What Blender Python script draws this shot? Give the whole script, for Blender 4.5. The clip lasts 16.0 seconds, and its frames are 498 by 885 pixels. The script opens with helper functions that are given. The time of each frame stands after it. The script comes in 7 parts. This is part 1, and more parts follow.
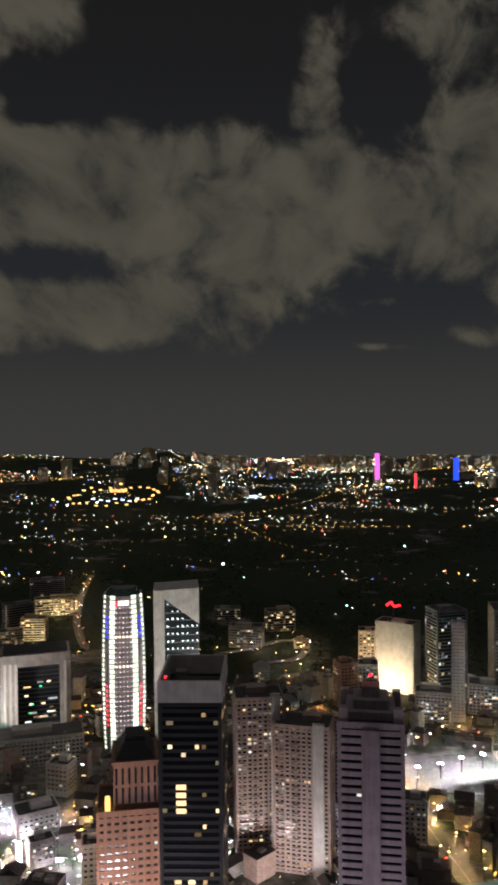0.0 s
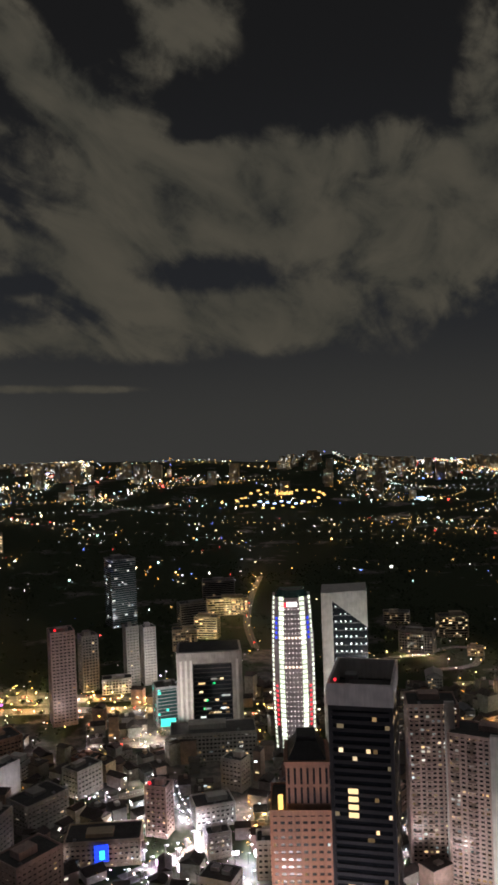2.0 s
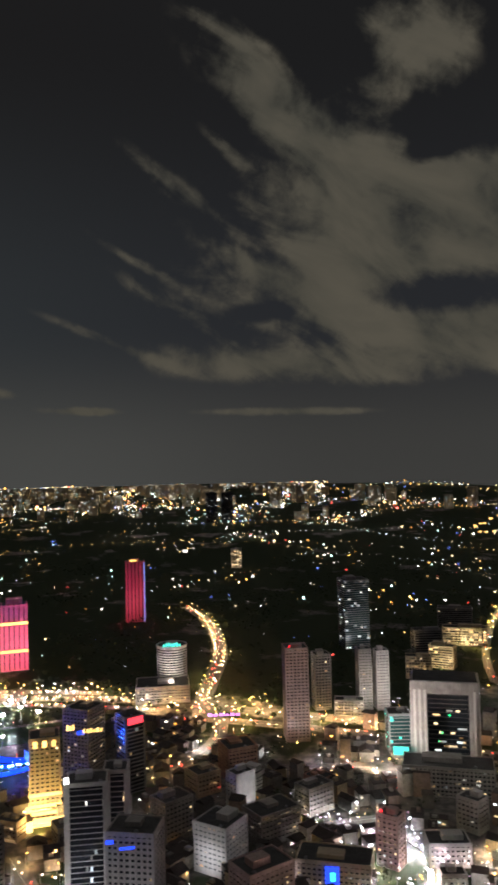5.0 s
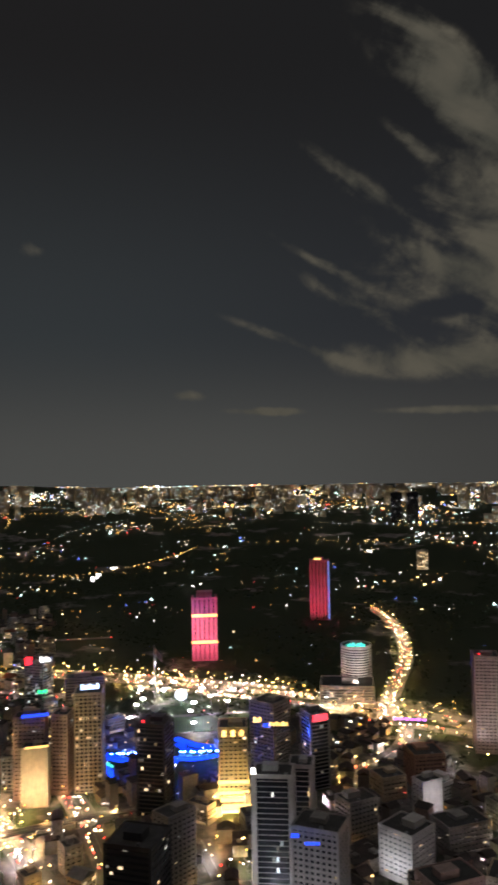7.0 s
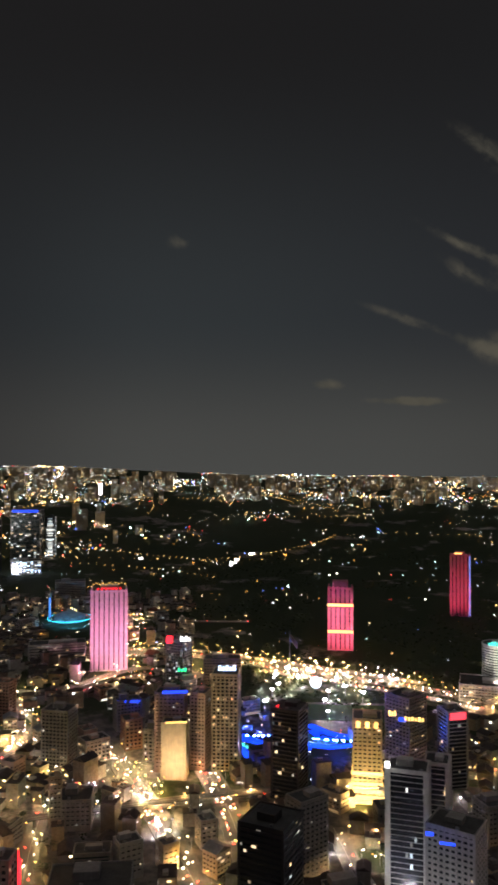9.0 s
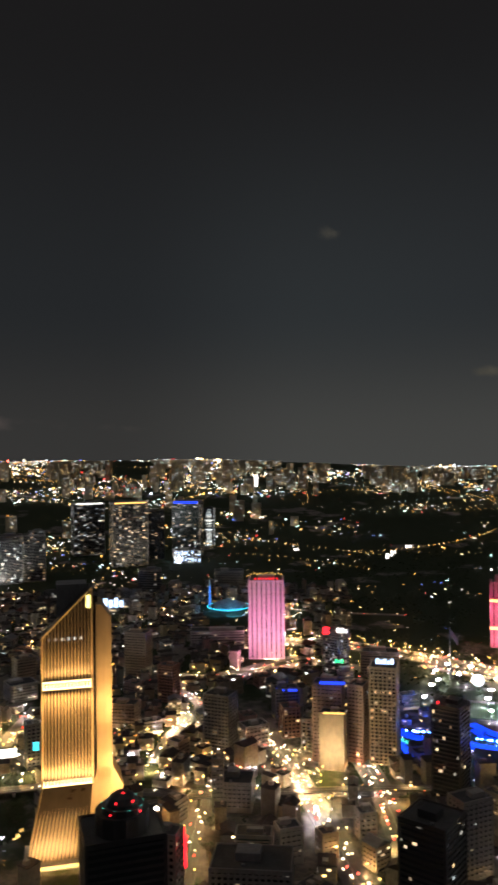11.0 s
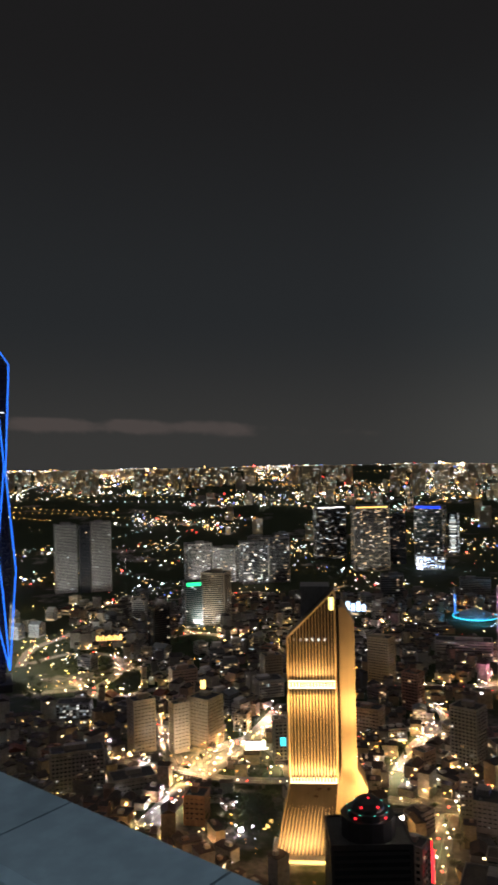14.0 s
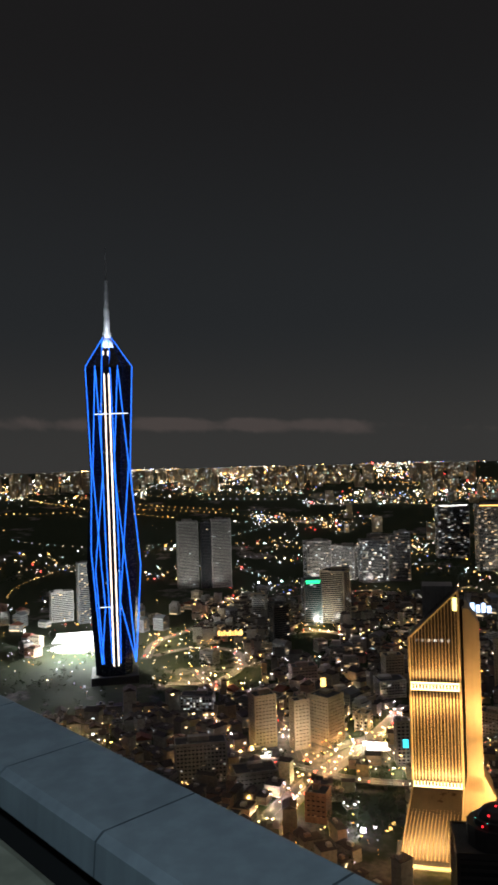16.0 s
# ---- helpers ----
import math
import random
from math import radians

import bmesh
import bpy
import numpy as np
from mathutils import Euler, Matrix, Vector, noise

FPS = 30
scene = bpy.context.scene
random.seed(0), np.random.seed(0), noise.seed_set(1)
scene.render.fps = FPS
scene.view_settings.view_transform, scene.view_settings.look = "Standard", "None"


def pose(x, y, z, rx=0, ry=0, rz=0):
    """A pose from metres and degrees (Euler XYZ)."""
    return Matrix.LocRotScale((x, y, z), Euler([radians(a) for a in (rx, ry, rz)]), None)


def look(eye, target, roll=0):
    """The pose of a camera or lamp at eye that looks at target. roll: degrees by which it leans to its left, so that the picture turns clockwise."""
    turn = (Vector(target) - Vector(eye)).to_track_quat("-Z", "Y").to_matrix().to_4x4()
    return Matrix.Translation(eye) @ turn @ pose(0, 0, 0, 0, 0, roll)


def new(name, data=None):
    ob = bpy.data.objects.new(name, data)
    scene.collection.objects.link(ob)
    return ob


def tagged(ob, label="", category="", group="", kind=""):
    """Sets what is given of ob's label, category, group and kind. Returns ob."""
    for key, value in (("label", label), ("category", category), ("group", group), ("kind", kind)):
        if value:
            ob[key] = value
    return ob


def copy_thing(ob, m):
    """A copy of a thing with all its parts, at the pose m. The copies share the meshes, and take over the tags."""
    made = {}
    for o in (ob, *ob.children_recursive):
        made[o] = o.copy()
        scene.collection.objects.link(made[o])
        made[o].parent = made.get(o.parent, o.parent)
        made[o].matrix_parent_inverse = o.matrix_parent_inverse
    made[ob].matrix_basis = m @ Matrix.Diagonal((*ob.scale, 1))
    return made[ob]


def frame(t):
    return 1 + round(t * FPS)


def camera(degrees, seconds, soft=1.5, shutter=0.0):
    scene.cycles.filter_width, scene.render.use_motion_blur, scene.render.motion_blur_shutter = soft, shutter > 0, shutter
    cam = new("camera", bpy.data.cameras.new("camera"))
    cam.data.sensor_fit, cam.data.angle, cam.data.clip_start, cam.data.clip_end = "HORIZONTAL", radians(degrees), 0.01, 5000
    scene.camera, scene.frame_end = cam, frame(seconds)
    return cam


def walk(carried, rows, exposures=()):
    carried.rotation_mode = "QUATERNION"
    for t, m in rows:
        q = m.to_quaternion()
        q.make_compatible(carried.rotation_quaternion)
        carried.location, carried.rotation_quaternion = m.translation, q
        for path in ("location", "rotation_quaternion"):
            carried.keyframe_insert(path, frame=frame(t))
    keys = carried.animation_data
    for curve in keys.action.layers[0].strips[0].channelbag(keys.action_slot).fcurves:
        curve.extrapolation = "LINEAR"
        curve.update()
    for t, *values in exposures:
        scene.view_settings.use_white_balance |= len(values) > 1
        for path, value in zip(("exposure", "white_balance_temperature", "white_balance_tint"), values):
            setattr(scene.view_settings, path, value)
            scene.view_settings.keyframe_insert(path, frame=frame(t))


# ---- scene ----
cam = camera(36.05, 16.0, soft=3.0, shutter=0.6)
EYE = 350.0
# seconds, yaw, pitch, roll; the camera turns on the spot over the parapet of a high deck
TURNS = [
    (0.0, 0.00, -0.88, 0.59),
    (0.5, 2.73, -0.61, 1.01),
    (1.0, 7.10, -0.33, 1.09),
    (1.5, 10.75, -0.42, 1.71),
    (2.0, 12.24, -0.44, 2.01),
    (2.5, 13.48, -0.39, 2.07),
    (3.0, 15.67, -0.15, 1.92),
    (3.5, 20.23, 0.42, 1.50),
    (4.0, 23.99, 0.98, 1.33),
    (6.5, 39.05, 1.92, 1.31),
    (7.0, 43.33, 1.88, 1.09),
    (7.5, 46.92, 1.72, 0.84),
    (8.0, 49.39, 1.52, 0.43),
    (10.5, 61.61, 0.67, 0.16),
    (11.0, 65.13, 0.56, 0.56),
    (11.5, 68.18, 0.54, 1.26),
    (12.0, 70.08, 0.62, 1.43),
    (12.5, 72.55, 0.69, 1.43),
    (13.0, 76.34, 0.85, 1.35),
    (13.5, 79.85, 1.05, 1.27),
    (14.0, 82.96, 1.14, 1.13),
    (14.5, 85.80, 1.21, 1.04),
    (15.0, 87.99, 1.23, 1.10),
    (15.5, 90.04, 1.21, 1.28),
    (16.0, 91.77, 1.16, 1.53),
]
walk(cam, [(t, pose(0.03 * math.sin(radians(90 - yaw)), -0.03 * math.sin(radians(yaw)), EYE, 90 + pitch, roll, yaw)) for t, yaw, pitch, roll in TURNS],
     exposures=[(0.0, 0.12), (1.5, -0.05), (3.0, -0.08), (4.2, 0.05), (6.4, 0.36), (8.2, 0.34), (10.4, 0.1), (11.5, 0.08), (13.0, 0.2), (14.0, 0.2), (16.0, 0.1)])


# ---- night sky, with the city's glow on broken cloud ----
class Net:
    """Short way to write node trees."""

    def __init__(self, tree):
        self.tree = tree
        tree.nodes.clear()

    def add(self, kind, inputs=None, operation="", data_type="", vector_type="", noise_dimensions=""):
        n = self.tree.nodes.new(kind)
        if operation:
            n.operation = operation
        if data_type:
            n.data_type = data_type
        if vector_type:
            n.vector_type = vector_type
        if noise_dimensions:
            n.noise_dimensions = noise_dimensions
        for k, v in (inputs or {}).items():
            if isinstance(v, bpy.types.NodeSocket):
                self.tree.links.new(v, n.inputs[k])
            else:
                n.inputs[k].default_value = v
        return n

    def m(self, op, a, b=0.0, c=0.0):
        return self.add("ShaderNodeMath", {0: a, 1: b, 2: c}, operation=op).outputs[0]

    def span(self, v, a, b, c=0.0, d=1.0, smooth=True):
        n = self.add("ShaderNodeMapRange", {"Value": v, "From Min": a, "From Max": b, "To Min": c, "To Max": d})
        n.interpolation_type = "SMOOTHSTEP" if smooth else "LINEAR"
        return n.outputs[0]

    def mix(self, f, a, b):
        n = self.add("ShaderNodeMix", {"Factor": f}, data_type="RGBA")
        for k, v in ((6, a), (7, b)):
            if isinstance(v, bpy.types.NodeSocket):
                self.tree.links.new(v, n.inputs[k])
            else:
                n.inputs[k].default_value = (*v, 1)
        return n.outputs[2]

    def noise(self, vec, scale, detail=4.0, rough=0.55, warp=0.0):
        return self.add("ShaderNodeTexNoise", {"Vector": vec, "Scale": scale, "Detail": detail, "Roughness": rough, "Distortion": warp}).outputs[0]


world = bpy.data.worlds.new("night_sky")
scene.world = world
world.use_nodes = True
w = Net(world.node_tree)
tc = w.add("ShaderNodeTexCoord").outputs["Generated"]
sep = w.add("ShaderNodeSeparateXYZ", {0: tc}).outputs
az = w.m("MULTIPLY", w.m("ARCTAN2", w.m("MULTIPLY", sep[0], -1.0), sep[1]), 57.2958)
el = w.m("MULTIPLY", w.m("ARCSINE", sep[2]), 57.2958)
flat = w.add("ShaderNodeCombineXYZ", {0: az, 1: el, 2: 0.0}).outputs[0]
grain = w.add("ShaderNodeMapping", {"Vector": flat, "Rotation": (0, 0, radians(32)), "Scale": (8.0, 3.6, 1)}, vector_type="TEXTURE").outputs[0]
n1 = w.noise(grain, 1.0, 7.0, 0.52, 0.5)
billow = w.noise(flat, 0.22, 7.0, 0.54, 0.5)
streaky = w.span(az, 4.0, 17.0)
n1 = w.m("ADD", w.m("MULTIPLY", n1, streaky), w.m("MULTIPLY", billow, w.m("SUBTRACT", 1.0, streaky)))
n2 = w.noise(flat, 0.75, 6.0, 0.62, 0.35)


def puff(a, e, ra, re, turn, gain):
    """One soft bank of cloud, at a bearing and height in degrees."""
    v = w.add("ShaderNodeMapping", {"Vector": flat, "Location": (a, e, 0), "Rotation": (0, 0, radians(turn)), "Scale": (ra, re, 1)}, vector_type="TEXTURE").outputs[0]
    r = w.add("ShaderNodeVectorMath", {0: v}, operation="LENGTH").outputs["Value"]
    return w.m("MULTIPLY", w.span(r, 1.75, 0.0), gain * (1.12 if gain < 0 or gain > 0.7 else 1.3))


banks = [
    puff(25.6, 7.4, 11.5, 1.3, 3, 1.00),
    puff(12.9, 8.6, 11.1, 1.7, 10, 1.00),
    puff(15.2, 16.4, 14.2, 3.9, 7, 1.00),
    puff(23.3, 12.8, 9.8, 3.1, 1, 0.80),
    puff(26.4, 24.5, 8.4, 1.9, 39, 0.95),
    puff(21.8, 22.1, 7.5, 3.5, 31, 0.70),
    puff(15.7, 28.2, 5.6, 3.4, 11, 0.85),
    puff(8.6, 18.9, 6.5, 3.2, 1, 0.80),
    puff(33.7, 19.4, 5.4, 0.7, 34, 0.62),
    puff(30.9, 22.7, 2.2, 0.5, 41, 0.50),
    puff(37.6, 14.9, 3.7, 0.4, 29, 0.42),
    puff(35.1, 11.6, 4.1, 0.7, 31, 0.50),
    puff(39.5, 9.1, 4.7, 0.4, 21, 0.50),
    puff(28.8, 14.5, 4.3, 0.6, 26, 0.45),
    puff(26.5, 3.9, 5.5, 0.3, 1, 0.42),
    puff(41.2, 4.1, 1.9, 0.3, 1, 0.50),
    puff(29.7, 29.7, 5.0, 1.0, 39, 0.42),
    puff(15.5, 11.9, 6.0, 1.5, -2, -1.25),
    puff(28.4, 11.3, 2.3, 0.7, 1, -0.70),
    puff(14.2, 22.5, 3.1, 0.9, -19, -1.10),
    puff(16.6, 24.3, 1.3, 0.8, -19, -0.40),
    puff(23.5, 29.6, 2.3, 3.3, 1, -0.50),
    puff(29.6, 16.8, 3.9, 1.1, 36, -0.45),
    puff(24.8, 21.0, 3.1, 0.6, 26, -0.40),
    puff(0.7, 16.1, 12.9, 3.5, 7, 1.00),
    puff(8.7, 10.1, 11.1, 2.1, 6, 0.90),
    puff(-1.8, 11.7, 5.1, 2.5, 16, 0.80),
    puff(-5.9, 22.6, 2.2, 5.1, 1, 0.85),
    puff(-6.4, 17.5, 5.2, 2.8, 16, 0.80),
    puff(-15.3, 19.1, 4.1, 5.6, 1, 0.75),
    puff(-15.0, 26.6, 4.5, 2.6, 1, 0.80),
    puff(-10.9, 13.8, 6.0, 2.3, 11, 0.55),
    puff(-21.0, 16.3, 6.5, 7.7, 1, 0.80),
    puff(5.2, 25.5, 6.7, 3.1, 1, -0.70),
    puff(1.5, 21.0, 3.9, 1.8, 11, 0.42),
    puff(3.8, 18.3, 2.0, 0.6, 1, -0.70),
    puff(-10.6, 23.7, 3.3, 2.0, 1, -0.80),
    puff(-9.3, 13.5, 2.6, 1.6, 1, -0.35),
    puff(-9.7, 9.3, 1.2, 0.4, 1, 0.60),
    puff(-10.5, 6.0, 2.5, 0.3, 4, 0.60),
    puff(-17.6, 6.4, 2.5, 0.7, 13, 0.75),
    puff(5.6, 28.1, 5.9, 2.2, 1, -0.50),
    puff(47.7, 5.3, 1.4, 0.3, 1, 0.42),
    puff(42.0, 4.2, 3.0, 0.3, 1, 0.60),
    puff(26.1, 3.9, 5.5, 0.3, 1, 0.40),
    puff(58.1, 15.9, 2.4, 0.6, -11, 0.27),
    puff(47.9, 5.6, 1.3, 0.3, 1, 0.40),
    puff(92.7, 2.6, 11.0, 0.4, 1, 0.42),
    puff(86.7, 2.2, 17.8, 0.5, 2, 0.50),
    puff(105.8, 2.8, 11.0, 0.6, 2, 0.50),
]
cover = banks[0]
for b in banks[1:]:
    cover = w.m("ADD", cover, b)
cover = w.m("MINIMUM", w.m("MAXIMUM", cover, 0.0), 1.15)
ragged = w.m("ADD", w.m("MULTIPLY", w.m("SUBTRACT", n1, 0.5), 3.0), w.m("MULTIPLY", w.m("SUBTRACT", n2, 0.5), 1.1))
density = w.m("MULTIPLY", w.span(w.m("ADD", cover, ragged), 0.15, 1.15), w.span(cover, 0.02, 0.45))
east = w.span(az, 25.0, 60.0)
low = w.mix(w.span(az, 22.0, 45.0), (0.0400, 0.0395, 0.0372), (0.0545, 0.0550, 0.0520))
low = w.mix(w.span(az, 60.0, 76.0), low, (0.0345, 0.0338, 0.0325))
air = w.mix(w.span(el, -2.0, 26.0, smooth=False), low, (0.019, 0.0192, 0.0192))
middle = w.mix(east, (0.0175, 0.0187, 0.0215), (0.0245, 0.0282, 0.0306))
middle = w.mix(w.span(az, 60.0, 76.0), middle, (0.0172, 0.0190, 0.0208))
upper = w.mix(east, (0.0100, 0.0100, 0.0106), (0.0104, 0.0100, 0.0104))
air = w.mix(w.span(el, 1.0, 11.0), air, w.mix(w.span(el, 8.0, 30.0), middle, upper))
cloud = w.mix(w.span(n1, 0.3, 0.72), (0.044, 0.0430, 0.0350), (0.079, 0.0710, 0.0545))
cloud = w.mix(w.span(az, 62.0, 80.0), cloud, (0.060, 0.050, 0.047))
sky = w.mix(density, air, cloud)
# overhead, out of view, whole bright cloud is added to lift the ambient light
sky = w.mix(w.span(el, 34.0, 62.0), sky, (0.118, 0.110, 0.104))
bg = w.add("ShaderNodeBackground", {"Color": sky, "Strength": 1.0})
w.add("ShaderNodeOutputWorld", {"Surface": bg.outputs[0]})


# ---- materials ----
def mat(name, build):
    m = bpy.data.materials.new(name)
    m.use_nodes = True
    n = Net(m.node_tree)
    s = build(n)
    n.add("ShaderNodeOutputMaterial", {"Surface": s})
    return m


def paint(name, base, rough=0.75, stain=0.35, scale=0.12, metal=0.0, bump=0.15, each=0.0):
    """A weathered surface: broad stains, fine grain, streaks down the wall."""
    def build(n):
        p = n.add("ShaderNodeTexCoord").outputs["Object"]
        a = n.noise(p, scale, 5.0, 0.6)
        st = n.add("ShaderNodeMapping", {"Vector": p, "Scale": (1, 1, 0.08)}).outputs[0]
        b = n.noise(st, scale * 6, 3.0)
        f = n.m("ADD", n.m("MULTIPLY", n.span(a, 0.3, 0.7), 0.6), n.m("MULTIPLY", n.span(b, 0.35, 0.7), 0.4))
        c = n.mix(f, tuple(x * (1 - stain) for x in base), tuple(min(1, x * (1 + stain * 0.4)) for x in base))
        if each:
            rnd = n.add("ShaderNodeObjectInfo").outputs["Random"]
            c = n.mix(n.span(rnd, 0, 1, 0, each, False), c, tuple(x * 0.35 for x in base))
        bp = n.add("ShaderNodeBump", {"Strength": bump, "Height": n.noise(p, scale * 25, 3.0)}).outputs[0]
        return n.add("ShaderNodeBsdfPrincipled", {"Base Color": c, "Roughness": n.span(a, 0.2, 0.8, rough - 0.12, rough + 0.1), "Metallic": metal, "Normal": bp}).outputs[0]
    return mat(name, build)


def glow(name, col, strength, vary=0.0, to=None, sample=True):
    """Something that gives off light; vary: how far single ones differ."""
    def build(n):
        rnd = n.m("FRACT", n.m("ADD", n.add("ShaderNodeNewGeometry").outputs["Random Per Island"], n.add("ShaderNodeObjectInfo").outputs["Random"]))
        wn = n.add("ShaderNodeTexWhiteNoise", {"W": n.m("MULTIPLY", rnd, 917.0)}, noise_dimensions="1D").outputs[0]
        c = n.mix(rnd, col, to or col)
        k = n.m("MULTIPLY", strength, n.m("ADD", 1 - vary, n.m("MULTIPLY", n.m("POWER", wn, 2.2), 2.6 * vary)))
        return n.add("ShaderNodeEmission", {"Color": c, "Strength": k}).outputs[0]
    m = mat(name, build)
    if not sample:
        m.cycles.emission_sampling = "NONE"
    return m


def many(name, cols, strength, sample=False):
    """Lights of a whole far town: colour and strength differ from lamp to lamp."""
    def build(n):
        rnd = n.add("ShaderNodeNewGeometry").outputs["Random Per Island"]
        ramp = n.add("ShaderNodeValToRGB", {"Fac": rnd})
        ramp.color_ramp.interpolation = "CONSTANT"
        els = ramp.color_ramp.elements
        for i, c in enumerate(cols):
            e = els[i] if i < 2 else els.new(i / len(cols))
            e.position, e.color = i / len(cols), (*c, 1)
        wn = n.add("ShaderNodeTexWhiteNoise", {"W": n.m("MULTIPLY", rnd, 733.0)}, noise_dimensions="1D").outputs[0]
        k = n.m("MULTIPLY", strength, n.m("ADD", 0.12, n.m("POWER", wn, 3.5)))
        return n.add("ShaderNodeEmission", {"Color": ramp.outputs[0], "Strength": k}).outputs[0]
    m = mat(name, build)
    if not sample:
        m.cycles.emission_sampling = "NONE"
    return m


def glass(name, tint=(0.02, 0.024, 0.03), rough=0.12):
    def build(n):
        p = n.add("ShaderNodeTexCoord").outputs["Object"]
        a = n.noise(p, 0.35, 3.0)
        c = n.mix(a, tuple(x * 0.6 for x in tint), tuple(x * 1.5 for x in tint))
        return n.add("ShaderNodeBsdfPrincipled", {"Base Color": c, "Roughness": n.span(a, 0.3, 0.7, rough, rough + 0.12), "IOR": 1.5}).outputs[0]
    return mat(name, build)


CONCRETE = paint("concrete", (0.42, 0.40, 0.38))
WHITE = paint("white_render", (0.70, 0.68, 0.66), stain=0.25)
CREAM = paint("cream_render", (0.62, 0.52, 0.38), stain=0.25)
GREY = paint("grey_cladding", (0.30, 0.30, 0.31), rough=0.55)
DARKWALL = paint("dark_cladding", (0.05, 0.05, 0.055), rough=0.4, scale=0.3)
BROWN = paint("terracotta_cladding", (0.46, 0.27, 0.20))
MAUVE = paint("mauve_stone", (0.40, 0.33, 0.36))
ROSE = paint("rose_render", (0.56, 0.42, 0.38))
TILE_RED = paint("red_roof_tiles", (0.24, 0.09, 0.06))
ROOF = paint("roof_felt", (0.10, 0.10, 0.10), rough=0.9, stain=0.5)
METAL_ROOF = paint("metal_roof", (0.25, 0.26, 0.28), rough=0.5, metal=0.3)
STEEL = paint("galvanised_steel", (0.35, 0.36, 0.38), rough=0.4, metal=0.9)
GLASS = glass("dark_glass")
GLASS_TEAL = glass("teal_glass", (0.03, 0.07, 0.07))
BARK = paint("bark", (0.10, 0.07, 0.05), scale=1.5)
LEAF = paint("leaves", (0.055, 0.085, 0.03), scale=0.6, each=0.5)
WIN_WARM = glow("warm_window", (1.0, 0.62, 0.28), 0.85, 0.85, (1.0, 0.80, 0.50))
WIN_COOL = glow("cool_window", (0.75, 0.92, 1.0), 0.75, 0.85, (1.0, 0.95, 0.82))
WIN_MIX = glow("mixed_window", (1.0, 0.66, 0.34), 0.55, 0.85, (0.80, 0.95, 1.0))
LAMP_SODIUM = glow("sodium_lamp", (1.0, 0.49, 0.13), 1350.0, 0.5, (1.0, 0.60, 0.26))
LAMP_WHITE = glow("white_lamp", (1.0, 0.84, 0.94), 1350.0, 0.4, (0.86, 0.88, 1.0))
GLOBE_SODIUM = glow("sodium_globe", (1.0, 0.52, 0.08), 12.0, 0.7, (1.0, 0.72, 0.26), sample=False)
GLOBE_WHITE = glow("white_globe", (1.0, 0.93, 0.84), 12.0, 0.7, (0.80, 0.92, 1.0), sample=False)
HEADLIGHT = glow("headlight", (1.0, 0.66, 0.22), 11.0, 0.6, (1.0, 0.92, 0.75))
TAILLIGHT = glow("taillight", (1.0, 0.05, 0.03), 8.0)
RED_BEACON = glow("red_beacon", (1.0, 0.02, 0.03), 3.0)
RED_SIGN = glow("red_sign", (1.0, 0.05, 0.07), 2.0)
BLUE_SIGN = glow("blue_sign", (0.02, 0.06, 1.0), 1.8)
ICE_GLOW = glow("ice_blue_glow", (0.45, 0.62, 1.0), 3.5)
GREEN_SIGN = glow("green_sign", (0.03, 1.0, 0.30), 2.0)
TEAL_SIGN = glow("teal_sign", (0.10, 1.0, 0.80), 1.4)
CYAN_SIGN = glow("cyan_sign", (0.05, 0.75, 1.0), 2.2)
PINK_GLOW = glow("pink_glow", (1.0, 0.14, 0.70), 1.4)
PURPLE_SIGN = glow("purple_sign", (0.45, 0.12, 1.0), 2.0)
GOLD_SIGN = glow("gold_light", (1.0, 0.58, 0.16), 2.6, 0.3)
WHITE_GLOW = glow("white_glow", (1.0, 0.97, 0.92), 4.0, 0.3)
NEON_WHITE = glow("neon_white", (0.95, 0.82, 1.0), 9.0)
NEON_PINK = glow("neon_pink", (1.0, 0.35, 0.85), 8.0)
LED_WHITE = glow("led_white", (0.90, 1.0, 0.78), 1.8, 0.3)
LED_CREAM = glow("led_cream", (1.0, 0.82, 0.66), 2.4)
LED_BLUE = glow("led_blue", (0.02, 0.17, 1.0), 2.0)


# ---- mesh helpers ----
def mesh_of(bm, name, material):
    me = bpy.data.meshes.new(name)
    bm.to_mesh(me)
    bm.free()
    me.materials.append(material)
    return me


def put(name, me, parent=None, at=(0, 0, 0), turn=0.0, label=""):
    ob = new(name, me)
    ob.location = at
    ob.rotation_euler[2] = radians(turn)
    if parent:
        ob.parent = parent
    return tagged(ob, label)


def part(name, bm, material, parent, label=""):
    return put(name, mesh_of(bm, name, material), parent, label=label)


def thing(name, x, y, z, turn, label, category, group="", kind=""):
    e = new(name)
    e.location, e.rotation_euler[2] = (x, y, z), radians(turn)
    return tagged(e, label, category, group, kind)


def block(bm, x0, x1, y0, y1, z0, z1, bevel=0.0):
    vs = bmesh.ops.create_cube(bm, size=1.0)["verts"]
    for v in vs:
        v.co = Vector(((x0 + x1) / 2 + v.co.x * (x1 - x0), (y0 + y1) / 2 + v.co.y * (y1 - y0), (z0 + z1) / 2 + v.co.z * (z1 - z0)))
    if bevel:
        es = list({e for v in vs for e in v.link_edges})
        bmesh.ops.bevel(bm, geom=es, offset=bevel, segments=1, affect="EDGES")
    return bm


def cube(x0, x1, y0, y1, z0, z1, bevel=0.0):
    return block(bmesh.new(), x0, x1, y0, y1, z0, z1, bevel)


